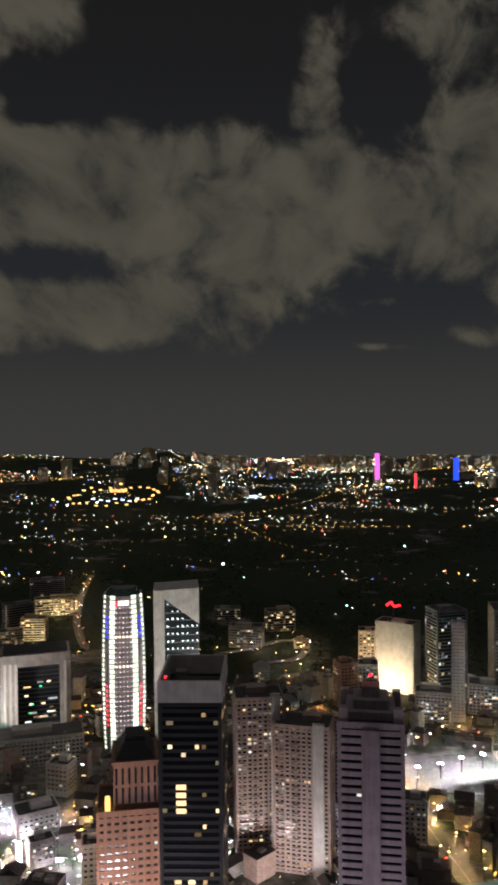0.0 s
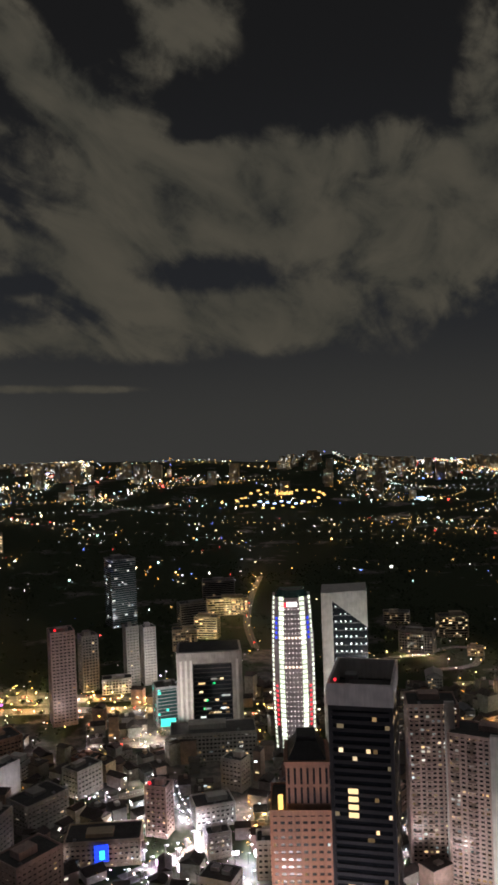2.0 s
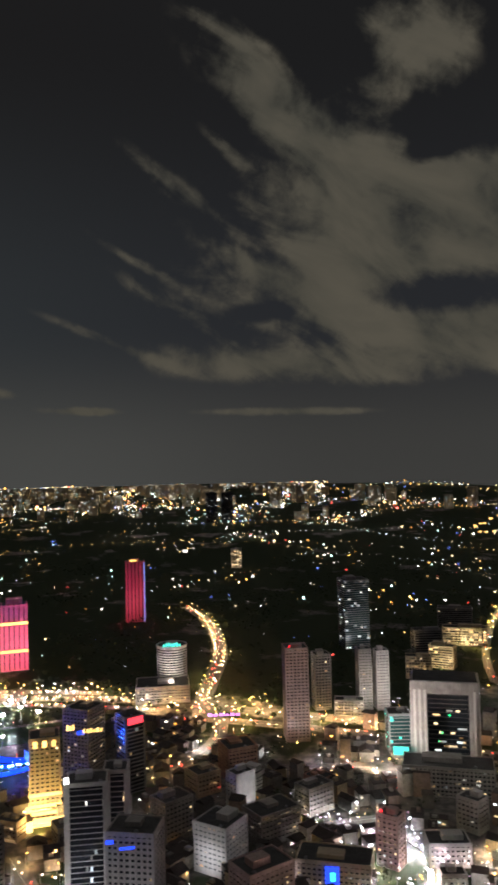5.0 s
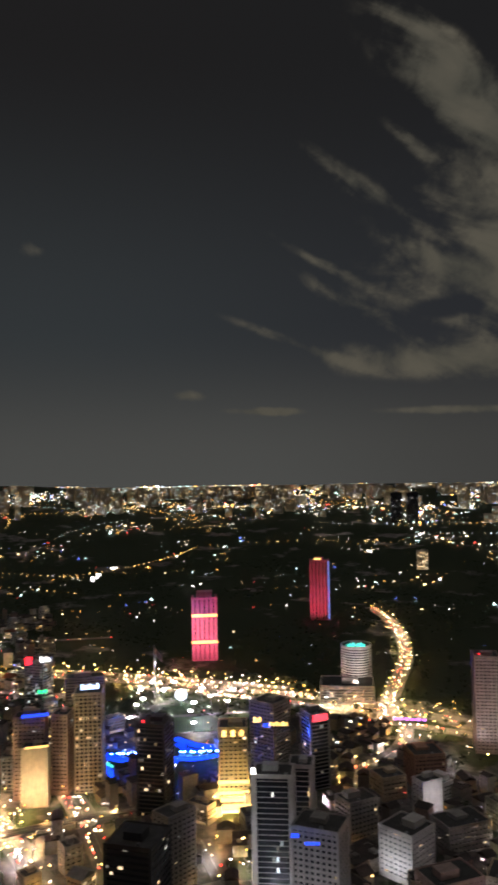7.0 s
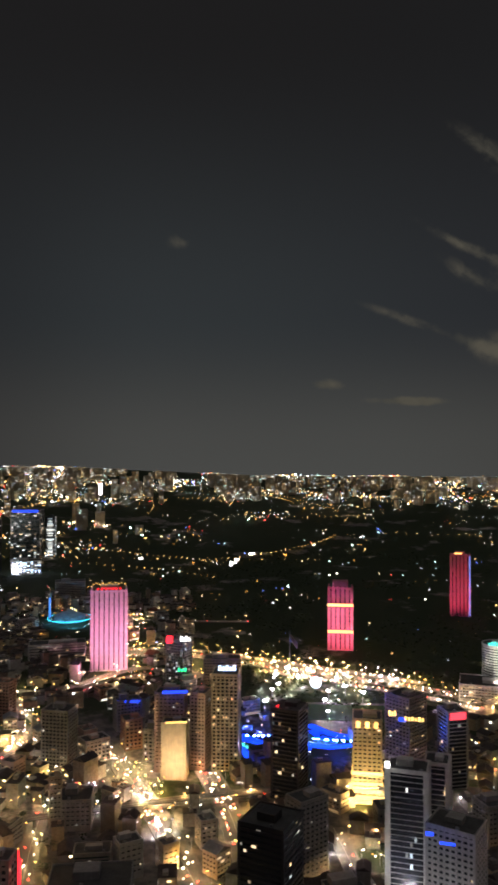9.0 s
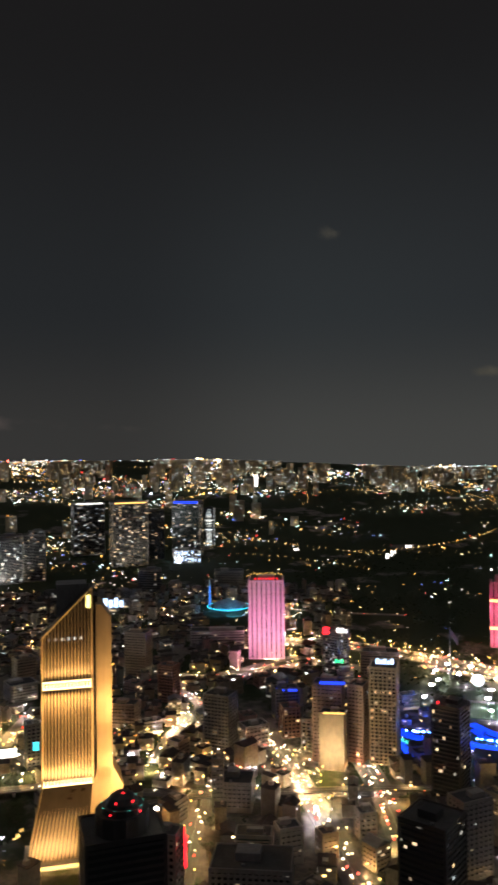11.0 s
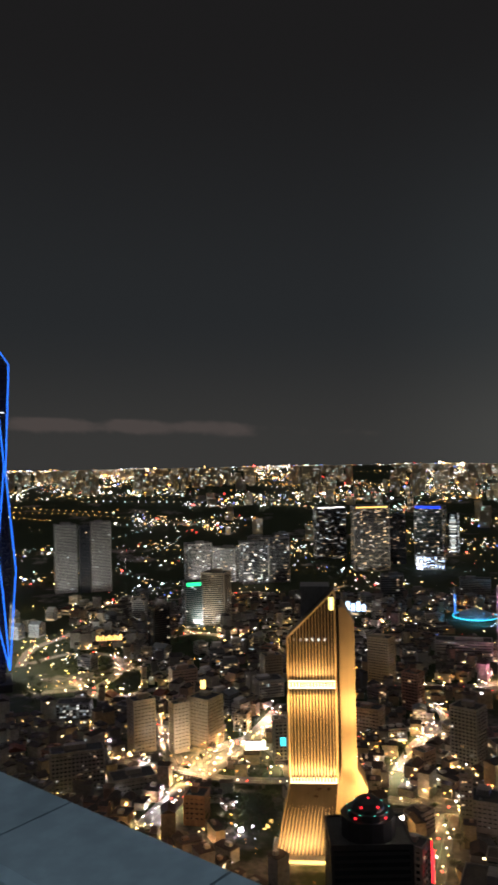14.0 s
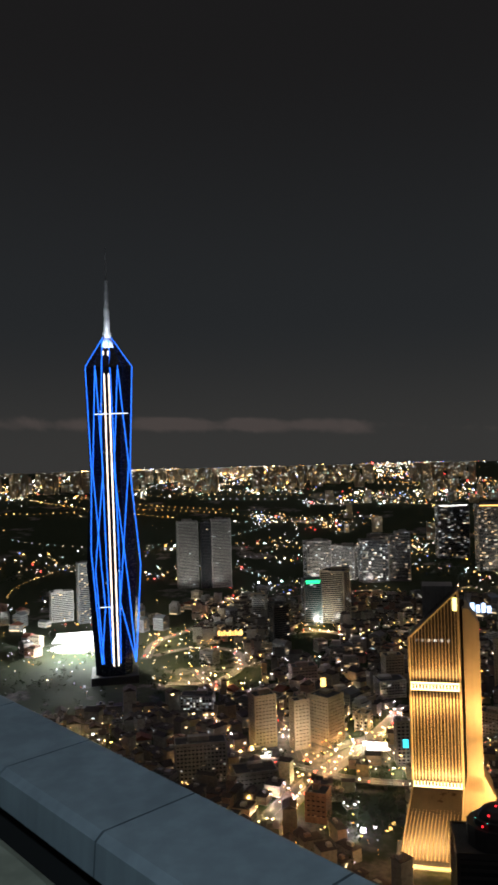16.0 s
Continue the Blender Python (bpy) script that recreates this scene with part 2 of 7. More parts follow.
def prism(outline, z0, z1, taper=1.0, bm=None):
    bm = bm or bmesh.new()
    lo = [bm.verts.new((x, y, z0)) for x, y in outline]
    hi = [bm.verts.new((x * taper, y * taper, z1)) for x, y in outline]
    n = len(lo)
    for i in range(n):
        bm.faces.new((lo[i], lo[(i + 1) % n], hi[(i + 1) % n], hi[i]))
    bm.faces.new(lo[::-1])
    bm.faces.new(hi)
    return bm


def ring_of(outline, t, z0, z1):
    """A band that runs round an outline, t thick outwards."""
    bm = bmesh.new()
    n = len(outline)
    big = []
    for x, y in outline:
        r = math.hypot(x, y)
        big.append((x * (1 + t * 1.2 / r), y * (1 + t * 1.2 / r)))
    rows = [[bm.verts.new((x, y, z)) for x, y in o] for o, z in ((outline, z0), (big, z0), (big, z1), (outline, z1))]
    for a, b in ((0, 1), (1, 2), (2, 3), (3, 0)):
        for i in range(n):
            j = (i + 1) % n
            bm.faces.new((rows[a][i], rows[a][j], rows[b][j], rows[b][i]))
    return bm


def frame_ring(w, d, t, z0, z1, bm=None):
    """A rectangular band round a block, its outer faces t proud of w x d."""
    bm = bm or bmesh.new()
    block(bm, -w / 2 - t, w / 2 + t, -d / 2 - t, -d / 2 + 0.3, z0, z1)
    block(bm, -w / 2 - t, w / 2 + t, d / 2 - 0.3, d / 2 + t, z0, z1)
    block(bm, -w / 2 - t, -w / 2 + 0.3, -d / 2 + 0.3, d / 2 - 0.3, z0, z1)
    block(bm, w / 2 - 0.3, w / 2 + t, -d / 2 + 0.3, d / 2 - 0.3, z0, z1)
    return bm


def ngon(n, r, ry=None, start=0.5):
    return [(r * math.cos((i + start) * 2 * math.pi / n), (ry or r) * math.sin((i + start) * 2 * math.pi / n)) for i in range(n)]


def tube(a, b, r, bm=None, sides=5):
    bm = bm or bmesh.new()
    a, b = Vector(a), Vector(b)
    q = (b - a).to_track_quat("Z", "Y").to_matrix()
    rows = [[bm.verts.new(p + q @ Vector((r * math.cos(i * 2 * math.pi / sides), r * math.sin(i * 2 * math.pi / sides), 0))) for i in range(sides)] for p in (a, b)]
    for i in range(sides):
        j = (i + 1) % sides
        bm.faces.new((rows[0][i], rows[0][j], rows[1][j], rows[1][i]))
    bm.faces.new(rows[0][::-1])
    bm.faces.new(rows[1])
    return bm


def panes(root, w, d, h, floor_h, cols, share, mats, rng, z_from=0.0, size=0.5, limit=140, sides="fr", out=0.06, tall=0.42):
    """Lit window panes, each its own, on the faces that look at the deck: f front, r and l the sides."""
    floors = int((h - z_from) / floor_h)
    cells = []
    for s in sides:
        span = w if s == "f" else d
        nc = max(1, int(cols * span / w))
        for k in range(floors):
            for c in range(nc):
                cells.append((s, k, (c + 0.5) / nc - 0.5, span / nc))
    rng.shuffle(cells)
    made, rest = {}, {}
    for i, (s, k, u, step) in enumerate(cells[:int(len(cells) * share)]):
        m = rng.choice(mats)
        pw = round(step * size * rng.choice((0.7, 1.0, 1.0, 1.6)), 1)
        z = z_from + (k + 0.5) * floor_h
        sg = 1 if s == "r" else -1
        at, turn = ((u * w, -d / 2 - out, z), 0) if s == "f" else ((sg * (w / 2 + out), u * d, z), 90)
        if i < limit:
            key = (m.name, pw)
            if key not in made:
                made[key] = mesh_of(cube(-pw / 2, pw / 2, -0.05, 0.05, -floor_h * tall / 2, floor_h * tall / 2), "pane", m)
            put("pane", made[key], root, at, turn)
        else:
            bm = rest.setdefault(m.name, (bmesh.new(), m))[0]
            a, b = (pw / 2, 0.05) if s == "f" else (0.05, pw / 2)
            block(bm, at[0] - a, at[0] + a, at[1] - b, at[1] + b, z - floor_h * tall / 2, z + floor_h * tall / 2)
    for bm, m in rest.values():
        tagged(part("more_panes", bm, m, root), kind="stuff")


def rooftop(root, w, d, h, rng, material, plant=True):
    top = part("roof", cube(-w / 2 + 0.4, w / 2 - 0.4, -d / 2 + 0.4, d / 2 - 0.4, h - 0.6, h - 0.05), ROOF, root, "dark flat felt roof")
    if plant:
        pw, pd, ph = w * rng.uniform(0.3, 0.55), d * rng.uniform(0.3, 0.5), rng.uniform(3, 6)
        ox, oy = rng.uniform(-0.15, 0.15) * w, rng.uniform(-0.1, 0.2) * d
        part("plant_room", cube(ox - pw / 2, ox + pw / 2, oy - pd / 2, oy + pd / 2, h - 0.05, h + ph, 0.2), material, top)
        for _ in range(1):
            ax, ay = rng.uniform(-0.38, 0.38) * w, rng.uniform(-0.4, -0.3) * d
            part("cooling_unit", cube(ax - 1.2, ax + 1.2, ay - 1.0, ay + 1.0, h - 0.05, h + 1.6, 0.15), STEEL, top)


def tower(name, label, x, y, w, d, h, turn, z0=0.0, wall=CONCRETE, core=GLASS, floor_h=4.0, solid=0.5, cols=10, lit=0.12, mats=(WIN_WARM, WIN_MIX),
          fins=0, piers=True, pier=1.0, seed=1, sides="frl", category="building", proud=0.35, limit=22, beacon=False, sign=None, blind=(), plant=True):
    """A block of flats or offices: glazed core, a spandrel for each floor, corner piers, roof, lit panes."""
    rng = random.Random(seed)
    root = thing(name, x, y, z0, turn, label, category)
    part("core", cube(-w / 2, w / 2, -d / 2, d / 2, -3, h - 0.6), core, root)
    n = max(2, int(h / floor_h))
    fh = h / n
    near = math.hypot(x, y) < 700
    levels = [k * fh - (fh * solid * 0.5 if k else 0) for k in range(n)]
    if near:
        band = mesh_of(frame_ring(w, d, proud, 0, fh * solid), "spandrel", wall)
        for z in levels:
            put("spandrel", band, root, (0, 0, z))
    else:
        bm = bmesh.new()
        for z in levels:
            frame_ring(w, d, proud, z, z + fh * solid, bm)
        if piers:
            for sx in (-1, 1):
                for sy in (-1, 1):
                    px, py = sx * (w / 2 - 0.3), sy * (d / 2 - 0.3)
                    block(bm, px - 1, px + 1, py - 1, py + 1, 0, h + 0.8)
        part("facade_cladding", bm, wall, root)
    if solid >= 0.4 and not fins and wall is not DARKWALL and proud < 0.5 and math.hypot(x, y) < 1300:
        bm = bmesh.new()
        nm = max(3, int(w / 4.2))
        for i in range(1, nm):
            u = w * (i / nm - 0.5)
            block(bm, u - w / nm * 0.2, u + w / nm * 0.2, -d / 2 - proud + 0.03, -d / 2 + 0.2, 0, h - 0.7)
        nm = max(3, int(d / 4.2))
        for g in (-1, 1):
            for i in range(1, nm):
                u = d * (i / nm - 0.5)
                block(bm, min(g * (w / 2 - 0.2), g * (w / 2 + proud - 0.03)), max(g * (w / 2 - 0.2), g * (w / 2 + proud - 0.03)), u - d / nm * 0.2, u + d / nm * 0.2, 0, h - 0.7)
        tagged(part("window_grid", bm, wall, root), kind="stuff")
    part("parapet", frame_ring(w, d, proud + 0.15, h - fh * 0.5, h + 1.1), wall, root)
    if piers and near:
        pr = mesh_of(cube(-pier, pier, -1.0, 1.0, 0, h + 0.8, 0.1), "pier", wall)
        for sx in (-1, 1):
            for sy in (-1, 1):
                put("pier", pr, root, (sx * (w / 2 - 0.3), sy * (d / 2 - 0.3), 0))
    if fins:
        fin = mesh_of(cube(-0.25, 0.25, -0.45, 0.3, 0, h), "fin", wall)
        for i in range(1, fins):
            put("fin", fin, root, (w * (i / fins - 0.5), -d / 2 - proud, 0))
        nf = max(2, int(fins * d / w))
        for s in (-1, 1):
            for i in range(1, nf):
                put("fin", fin, root, (s * (w / 2 + proud), d * (i / nf - 0.5), 0), 90 * s)
    for s in blind:
        if s == "f":
            part("blank_wall", cube(-w / 2 + 0.8, w / 2 - 0.8, -d / 2 - proud - 0.12, -d / 2, 0, h), wall, root)
        else:
            g = 1 if s == "r" else -1
            part("blank_wall", cube(min(g * w / 2, g * (w / 2 + proud + 0.12)), max(g * w / 2, g * (w / 2 + proud + 0.12)), -d / 2 + 0.8, d / 2 - 0.8, 0, h), wall, root)
    rooftop(root, w, d, h, rng, wall, plant)
    panes(root, w, d, h, fh, cols, lit, mats, rng, size=0.62, limit=limit if near else 5, sides=[s for s in sides if s not in blind], tall=0.9 - solid * 0.8, out=proud * 0.5)
    if beacon:
        stem = part("beacon_mast", cube(-w * 0.3 - 0.15, -w * 0.3 + 0.15, -d * 0.4 - 0.15, -d * 0.4 + 0.15, h, h + 1.6), STEEL, root)
        part("beacon", bm_ball(1.3, (-w * 0.3, -d * 0.4, h + 2.6)), RED_BEACON, stem, "red warning light")
    if sign:
        sm, sw, sh = sign
        part("sign", cube(-w * sw / 2, w * sw / 2, -d / 2 - proud - 0.9, -d / 2 - proud - 0.2, h - sh - 0.6, h - 0.6, 0.1), sm, root, "glowing roof sign")
    return root


def bm_ball(r, at=(0, 0, 0), bm=None, sub=1):
    bm = bm or bmesh.new()
    bmesh.ops.create_icosphere(bm, subdivisions=sub, radius=r, matrix=Matrix.Translation(at))
    return bm


# ---- the ground: one sheet, flat below the deck, rising to the hills at the rim ----
def rim_height(a):
    """Height of the ground at the far rim, by bearing."""
    t, u = min(max((a - 2) / 30, 0), 1), min(max((a - 50) / 20, 0), 1)
    return 165 + 68 * t * t * (3 - 2 * t) + 57 * u * u * (3 - 2 * u)


def lie(x, y):
    """Height of the ground."""
    r = math.hypot(x, y)
    s = min(max((r - 2300) / 2500, 0), 1)
    a = math.degrees(math.atan2(-x, y))
    z = rim_height(a) * s ** 1.35
    if r > 2500:
        z += 66 * math.exp(-((a - 6.5) / 2.6) ** 2) * math.exp(-((r - 4700) / 350) ** 2)
        z += 42 * math.exp(-((a - 17) / 5) ** 2) * math.exp(-((r - 4500) / 300) ** 2)
    return z


def ground_sheet():
    bm = bmesh.new()
    radii = [0, 150, 300, 450, 600, 800, 1000, 1250, 1500, 1800, 2100, 2300] + [2400 + 100 * i for i in range(26)]
    n = 180
    rows = []
    for r in radii:
        row = []
        for i in range(n):
            a = i * 2 * math.pi / n
            x, y = -r * math.sin(a), r * math.cos(a)
            bump = 6 * noise.noise((x / 300, y / 300, 0)) if r > 2500 else 0
            row.append(bm.verts.new((x, y, lie(x, y) + bump - 0.3)) if r else None)
        rows.append(row)
    c = bm.verts.new((0, 0, -0.3))
    for i in range(n):
        j = (i + 1) % n
        bm.faces.new((c, rows[1][i], rows[1][j]))
        for k in range(1, len(radii) - 1):
            bm.faces.new((rows[k][i], rows[k + 1][i], rows[k + 1][j], rows[k][j]))
    for f in bm.faces:
        f.smooth = True
    bmesh.ops.recalc_face_normals(bm, faces=bm.faces)

    def build(n):
        p = n.add("ShaderNodeTexCoord").outputs["Object"]
        a = n.noise(p, 0.006, 5.0, 0.6)
        b = n.noise(p, 0.08, 4.0, 0.6)
        c = n.mix(n.span(b, 0.35, 0.65), (0.11, 0.105, 0.10), (0.24, 0.22, 0.20))
        far = n.span(n.add("ShaderNodeVectorMath", {0: p}, operation="LENGTH").outputs["Value"], 950.0, 1350.0, 0.0, 0.13)
        c = n.mix(n.span(n.m("ADD", a, far), 0.47, 0.55), c, n.mix(b, (0.018, 0.030, 0.012), (0.04, 0.06, 0.022)))
        return n.add("ShaderNodeBsdfPrincipled", {"Base Color": c, "Roughness": 0.95}).outputs[0]
    ob = put("ground", mesh_of(bm, "ground", mat("city_ground", build)))
    tagged(ob, "dark city ground of asphalt and grass, rising to far hills", "ground", kind="structure")


ground_sheet()

ASPHALT = paint("asphalt", (0.20, 0.19, 0.18), rough=0.85, scale=0.15, stain=0.3)
PAVING = paint("paving", (0.22, 0.21, 0.20), rough=0.85, scale=0.15)
LINES = paint("road_paint", (0.6, 0.6, 0.57), rough=0.7)


def smooth_line(points, step):
    """Even steps along a rounded line through the points."""
    out = []
    n = len(points)
    for i in range(n - 1):
        p0, p1, p2, p3 = [Vector(points[min(max(i + k, 0), n - 1)]) for k in (-1, 0, 1, 2)]
        m = max(2, int((p2 - p1).length / step))
        for j in range(m):
            t = j / m
            out.append(0.5 * (2 * p1 + (p2 - p0) * t + (2 * p0 - 5 * p1 + 4 * p2 - p3) * t * t + (3 * p1 - p0 - 3 * p2 + p3) * t ** 3))
    out.append(Vector(points[-1]))
    return out


LANES = []          # (line, width, lift) of every road, for lamps, cars and free plots
N_ROADS = [0]


def ribbon(line, width, lift, thick, material, name, side=0.0):
    bm = bmesh.new()
    rows = []
    for i, p in enumerate(line):
        d = (line[min(i + 1, len(line) - 1)] - line[max(i - 1, 0)]).normalized()
        nx = Vector((-d.y, d.x))
        z = lie(p.x, p.y) + lift
        a, b = p + nx * (side + width / 2), p + nx * (side - width / 2)
        rows.append([bm.verts.new((a.x, a.y, z)), bm.verts.new((b.x, b.y, z)), bm.verts.new((b.x, b.y, z - thick)), bm.verts.new((a.x, a.y, z - thick))])
    for r, s in zip(rows, rows[1:]):
        for k in range(4):
            bm.faces.new((r[k], r[(k + 1) % 4], s[(k + 1) % 4], s[k]))
    bm.faces.new(rows[0])
    bm.faces.new(rows[-1][::-1])
    bmesh.ops.recalc_face_normals(bm, faces=bm.faces)
    return mesh_of(bm, name, material)


def road(label, points, width, lift=0.0, lamps="s", gap=38.0, cars=0.5):
    line = smooth_line(points, 18)
    N_ROADS[0] += 1
    z = 0.05 + 0.012 * N_ROADS[0] + lift
    root = thing("road", 0, 0, 0, 0, label, "road", kind="structure")
    put("carriageway", ribbon(line, width, z, 0.6 if lift < 1 else 1.6, ASPHALT, "carriageway"), root)
    for s in (-1, 1):
        put("kerb", ribbon(line, 2.2, z + 0.14, 0.7, PAVING, "kerb", s * (width / 2 + 1.1)), root)
    put("lane_line", ribbon(line, 0.5, z + 0.008, 0.006, LINES, "lane_line"), root)
    if lift > 1:
        acc = 0
        for a, b in zip(line, line[1:]):
            acc += (b - a).length
            if acc > 36:
                acc = 0
                put("bridge_pier", mesh_of(cube(-1.2, 1.2, -1.2, 1.2, -1, z - 1.2), "bridge_pier", CONCRETE), root, (b.x, b.y, 0))
    LANES.append((line, width, z, lamps, gap, cars))
    return root


def lamp_proto(name, material, globe, label):
    root = thing(name, 0, 0, -500, 0, label, "street lamp", "street lamps")
    part("post", tube((0, 0, 11.4), (1.9, 0, 12.1), 0.11, tube((0, 0, 0), (0, 0, 11.6), 0.16)), STEEL, root)
    hood = part("hood", prism([(0.9, -1.0), (2.9, -1.0), (2.9, 1.0), (0.9, 1.0)], 12.28, 12.45, 0.95), STEEL, root)
    part("downlight", cube(1.2, 2.6, -0.7, 0.7, 12.16, 12.24), material, hood, "bright lamp under the hood")
    part("globe", bm_ball(0.7, (3.7, 0, 12.3)), globe, hood, "glowing lamp globe")
    return root


def car_proto(material):
    root = thing("car", 0, 0, -500, 0, "small car with its lights on, on the road", "car", "traffic")
    bm = cube(-0.9, 0.9, -2.2, 2.2, 0.3, 0.85, 0.12)
    for s in (-1, 1):
        for e in (-1.35, 1.35):
            tube((s * 0.8, e, 0.32), (s * 0.95, e, 0.32), 0.32, bm, 8)
    body = part("body", bm, material, root)
    bm = prism([(-0.8, -1.2), (0.8, -1.2), (0.8, 1.5), (-0.8, 1.5)], 0.85, 1.45, 0.8)
    part("cabin", bm, GLASS, root)
    for s in (-1, 1):
        part("headlight", bm_ball(0.34, (s * 0.65, -2.25, 0.75)), HEADLIGHT, body)
        part("taillight", bm_ball(0.30, (s * 0.65, 2.25, 0.85)), TAILLIGHT, body)
    return root


def tree_proto(seed, size=9.0):
    rng = random.Random(seed)
    root = thing("tree", 0, 0, -500, 0, "leafy street tree with a broad dark green crown", "tree", "street trees")
    bm = bmesh.new()
    tube((0, 0, -0.4), (0.1, 0, size * 0.4), 0.32, bm, 6)
    tips = []
    for i in range(6):
        a = i * 1.05 + rng.random()
        tip = (math.cos(a) * size * 0.3, math.sin(a) * size * 0.3, size * rng.uniform(0.55, 0.85))
        tube((0.1, 0, size * 0.36), tip, 0.13, bm, 5)
        tips.append(tip)
    part("trunk", bm, BARK, root)
    bm = bmesh.new()
    for k in range(230):
        tip = Vector(rng.choice(tips + [(0, 0, size * 0.8)]))
        c = tip + Vector((rng.gauss(0, 1), rng.gauss(0, 1), rng.gauss(0, 0.65))) * size * 0.16
        s = rng.uniform(0.35, 0.9)
        vs = [bm.verts.new(c + Vector((rng.uniform(-1, 1), rng.uniform(-1, 1), rng.uniform(-0.7, 0.7))) * s) for _ in range(4)]
        for f in ((0, 1, 2), (0, 2, 3), (0, 3, 1), (1, 3, 2)):
            bm.faces.new([vs[i] for i in f])
    part("crown", bm, LEAF, root)
    return root


# ---- roads ----
road("curving boulevard lit by sodium lamps, busy with traffic", [(-1092, 1582), (-968, 1477), (-842, 1330), (-750, 1196), (-687, 1068), (-648, 988), (-604, 909)], 22, gap=23.0, cars=2.0)
road("elevated city highway glowing with sodium lamps", [(-1283, 545), (-1181, 704), (-1057, 778), (-937, 835), (-813, 889), (-702, 929), (-611, 942), (-485, 964), (-381, 983)], 26, gap=13.0, cars=1.6)
road("far carriageway of the city highway under sodium lamps", [(-1310, 580), (-1204, 726), (-1080, 800), (-958, 858), (-870, 898), (-800, 925)], 18, gap=15.0, cars=1.6)
road("slip road of the highway glowing gold", [(-1010, 770), (-925, 808), (-830, 846), (-740, 878), (-668, 896)], 14, gap=16.0, cars=1.6)
road("main road beside the river under street lamps", [(-689, 861), (-601, 891), (-463, 921), (-341, 938), (-206, 935), (-124, 931)], 18, gap=17.0, cars=1.4)
road("street along the river bank with orange lamps", [(-562, 893), (-534, 840), (-524, 786), (-527, 734), (-543, 694)], 16, gap=28.0, cars=1.2)
road("long shopping street filled with traffic", [(-852, 416), (-783, 402), (-702, 383), (-652, 373), (-572, 351), (-500, 330)], 22, gap=30.0, cars=3.2)
road("parallel shopping street filled with traffic", [(-830, 514), (-758, 486), (-657, 450), (-591, 421), (-518, 386)], 22, gap=30.0, cars=3.2)
road("cross street over the shopping streets", [(-763, 229), (-739, 270), (-709, 328), (-680, 393), (-654, 448), (-630, 491)], 13, gap=34.0, cars=0.8)
road("side street lit orange", [(-737, 288), (-686, 260), (-638, 235), (-576, 204)], 14, gap=24.0, cars=1.0)
road("curved viaduct in front of the golden tower", [(-904, -102), (-893, -49), (-869, -2), (-826, 65), (-808, 129), (-813, 181)], 11, lift=7.0, gap=24.0, cars=0.4)
road("wide lit avenue by the golden tower", [(-730, -20), (-788, 8), (-856, 47), (-919, 91), (-992, 136), (-1079, 180)], 22, gap=15.0, cars=1.6)
road("winding hill road lit by sodium lamps", [(-1990, -81), (-1794, -117), (-1673, -146), (-1568, -184), (-1477, -233), (-1354, -234)], 14, gap=24.0, cars=0.6)
road("ring road round a dark park", [(-1372, -222), (-1427, -157), (-1400, -83), (-1304, -63), (-1208, -99), (-1199, -177)], 12, gap=34.0, cars=0.5)
road("street through the old town", [(-1208, -94), (-1094, -26), (-980, 12), (-888, 29)], 12, gap=22.0)
road("street behind the golden tower", [(-1134, 401), (-1080, 455), (-1094, 538), (-1092, 626), (-1009, 705)], 18, gap=20.0, cars=0.8)
road("street behind the pink tower", [(-1116, 407), (-1109, 489), (-1141, 608), (-1063, 649), (-972, 693)], 16, gap=34.0)
road("lit road through the gardens", [(-1458, 382), (-1585, 528), (-1692, 661), (-1537, 749), (-1411, 862), (-1322, 973)], 12, gap=45.0)
road("side road between office blocks", [(-541, 498), (-503, 477), (-457, 452)], 14, gap=22.0)
road("orange lit road past a car park", [(147, 814), (150, 725), (156, 654), (167, 587), (167, 546)], 16, gap=26.0)
road("road in front of the white hotel", [(44, 1080), (109, 1090), (144, 996), (190, 935), (233, 889), (293, 871)], 16, gap=30.0, cars=0.8)
road("street between shop houses", [(-469, 784), (-407, 794), (-329, 826), (-257, 814)], 12, lamps="w", gap=32.0)
road("market street bright with neon", [(-239, 569), (-212, 601), (-190, 627), (-191, 666), (-233, 698)], 13, lamps="w", gap=24.0, cars=0.6)
road("small street between shop houses", [(-350, 638), (-321, 670), (-294, 703), (-237, 747)], 10, lamps="w", gap=40.0, cars=0.3)
road("road climbing past hotels", [(-268, 1230), (-323, 1412), (-366, 1666), (-389, 1869)], 9, gap=45.0, cars=0.2)
road("lit lane round the school blocks", [(-57, 1193), (-4, 1222), (52, 1269), (88, 1251), (74, 1173), (21, 1146)], 8, gap=30.0, cars=0.3)
road("town road lit by sodium lamps", [(-1503, -11), (-1542, 80), (-1495, 165), (-1574, 278)], 12, gap=26.0)
road("town road winding between houses", [(-1275, -141), (-1149, -78), (-1186, -1), (-1224, 97)], 12, gap=24.0)
road("town road below the station", [(-1569, 55), (-1482, 163), (-1387, 222), (-1252, 255)], 12, gap=26.0)
road("bending street with orange lamps", [(-1167, 327), (-1086, 365), (-983, 379), (-900, 308), (-826, 262)], 12, gap=24.0)
road("busy street with red tail lights", [(-921, 61), (-951, 102), (-917, 131), (-851, 146)], 14, gap=24.0, cars=1.4)
road("hill road under sodium lamps", [(-1921, 31), (-1948, 131), (-1990, 252), (-1882, 348), (-2025, 509)], 10, gap=24.0, cars=0.3)
road("elevated railway deck over the shopping streets", [(-716, 187), (-714, 249), (-695, 313), (-672, 376), (-650, 434), (-625, 487)], 8, lift=9.0, gap=600.0, cars=0.0)

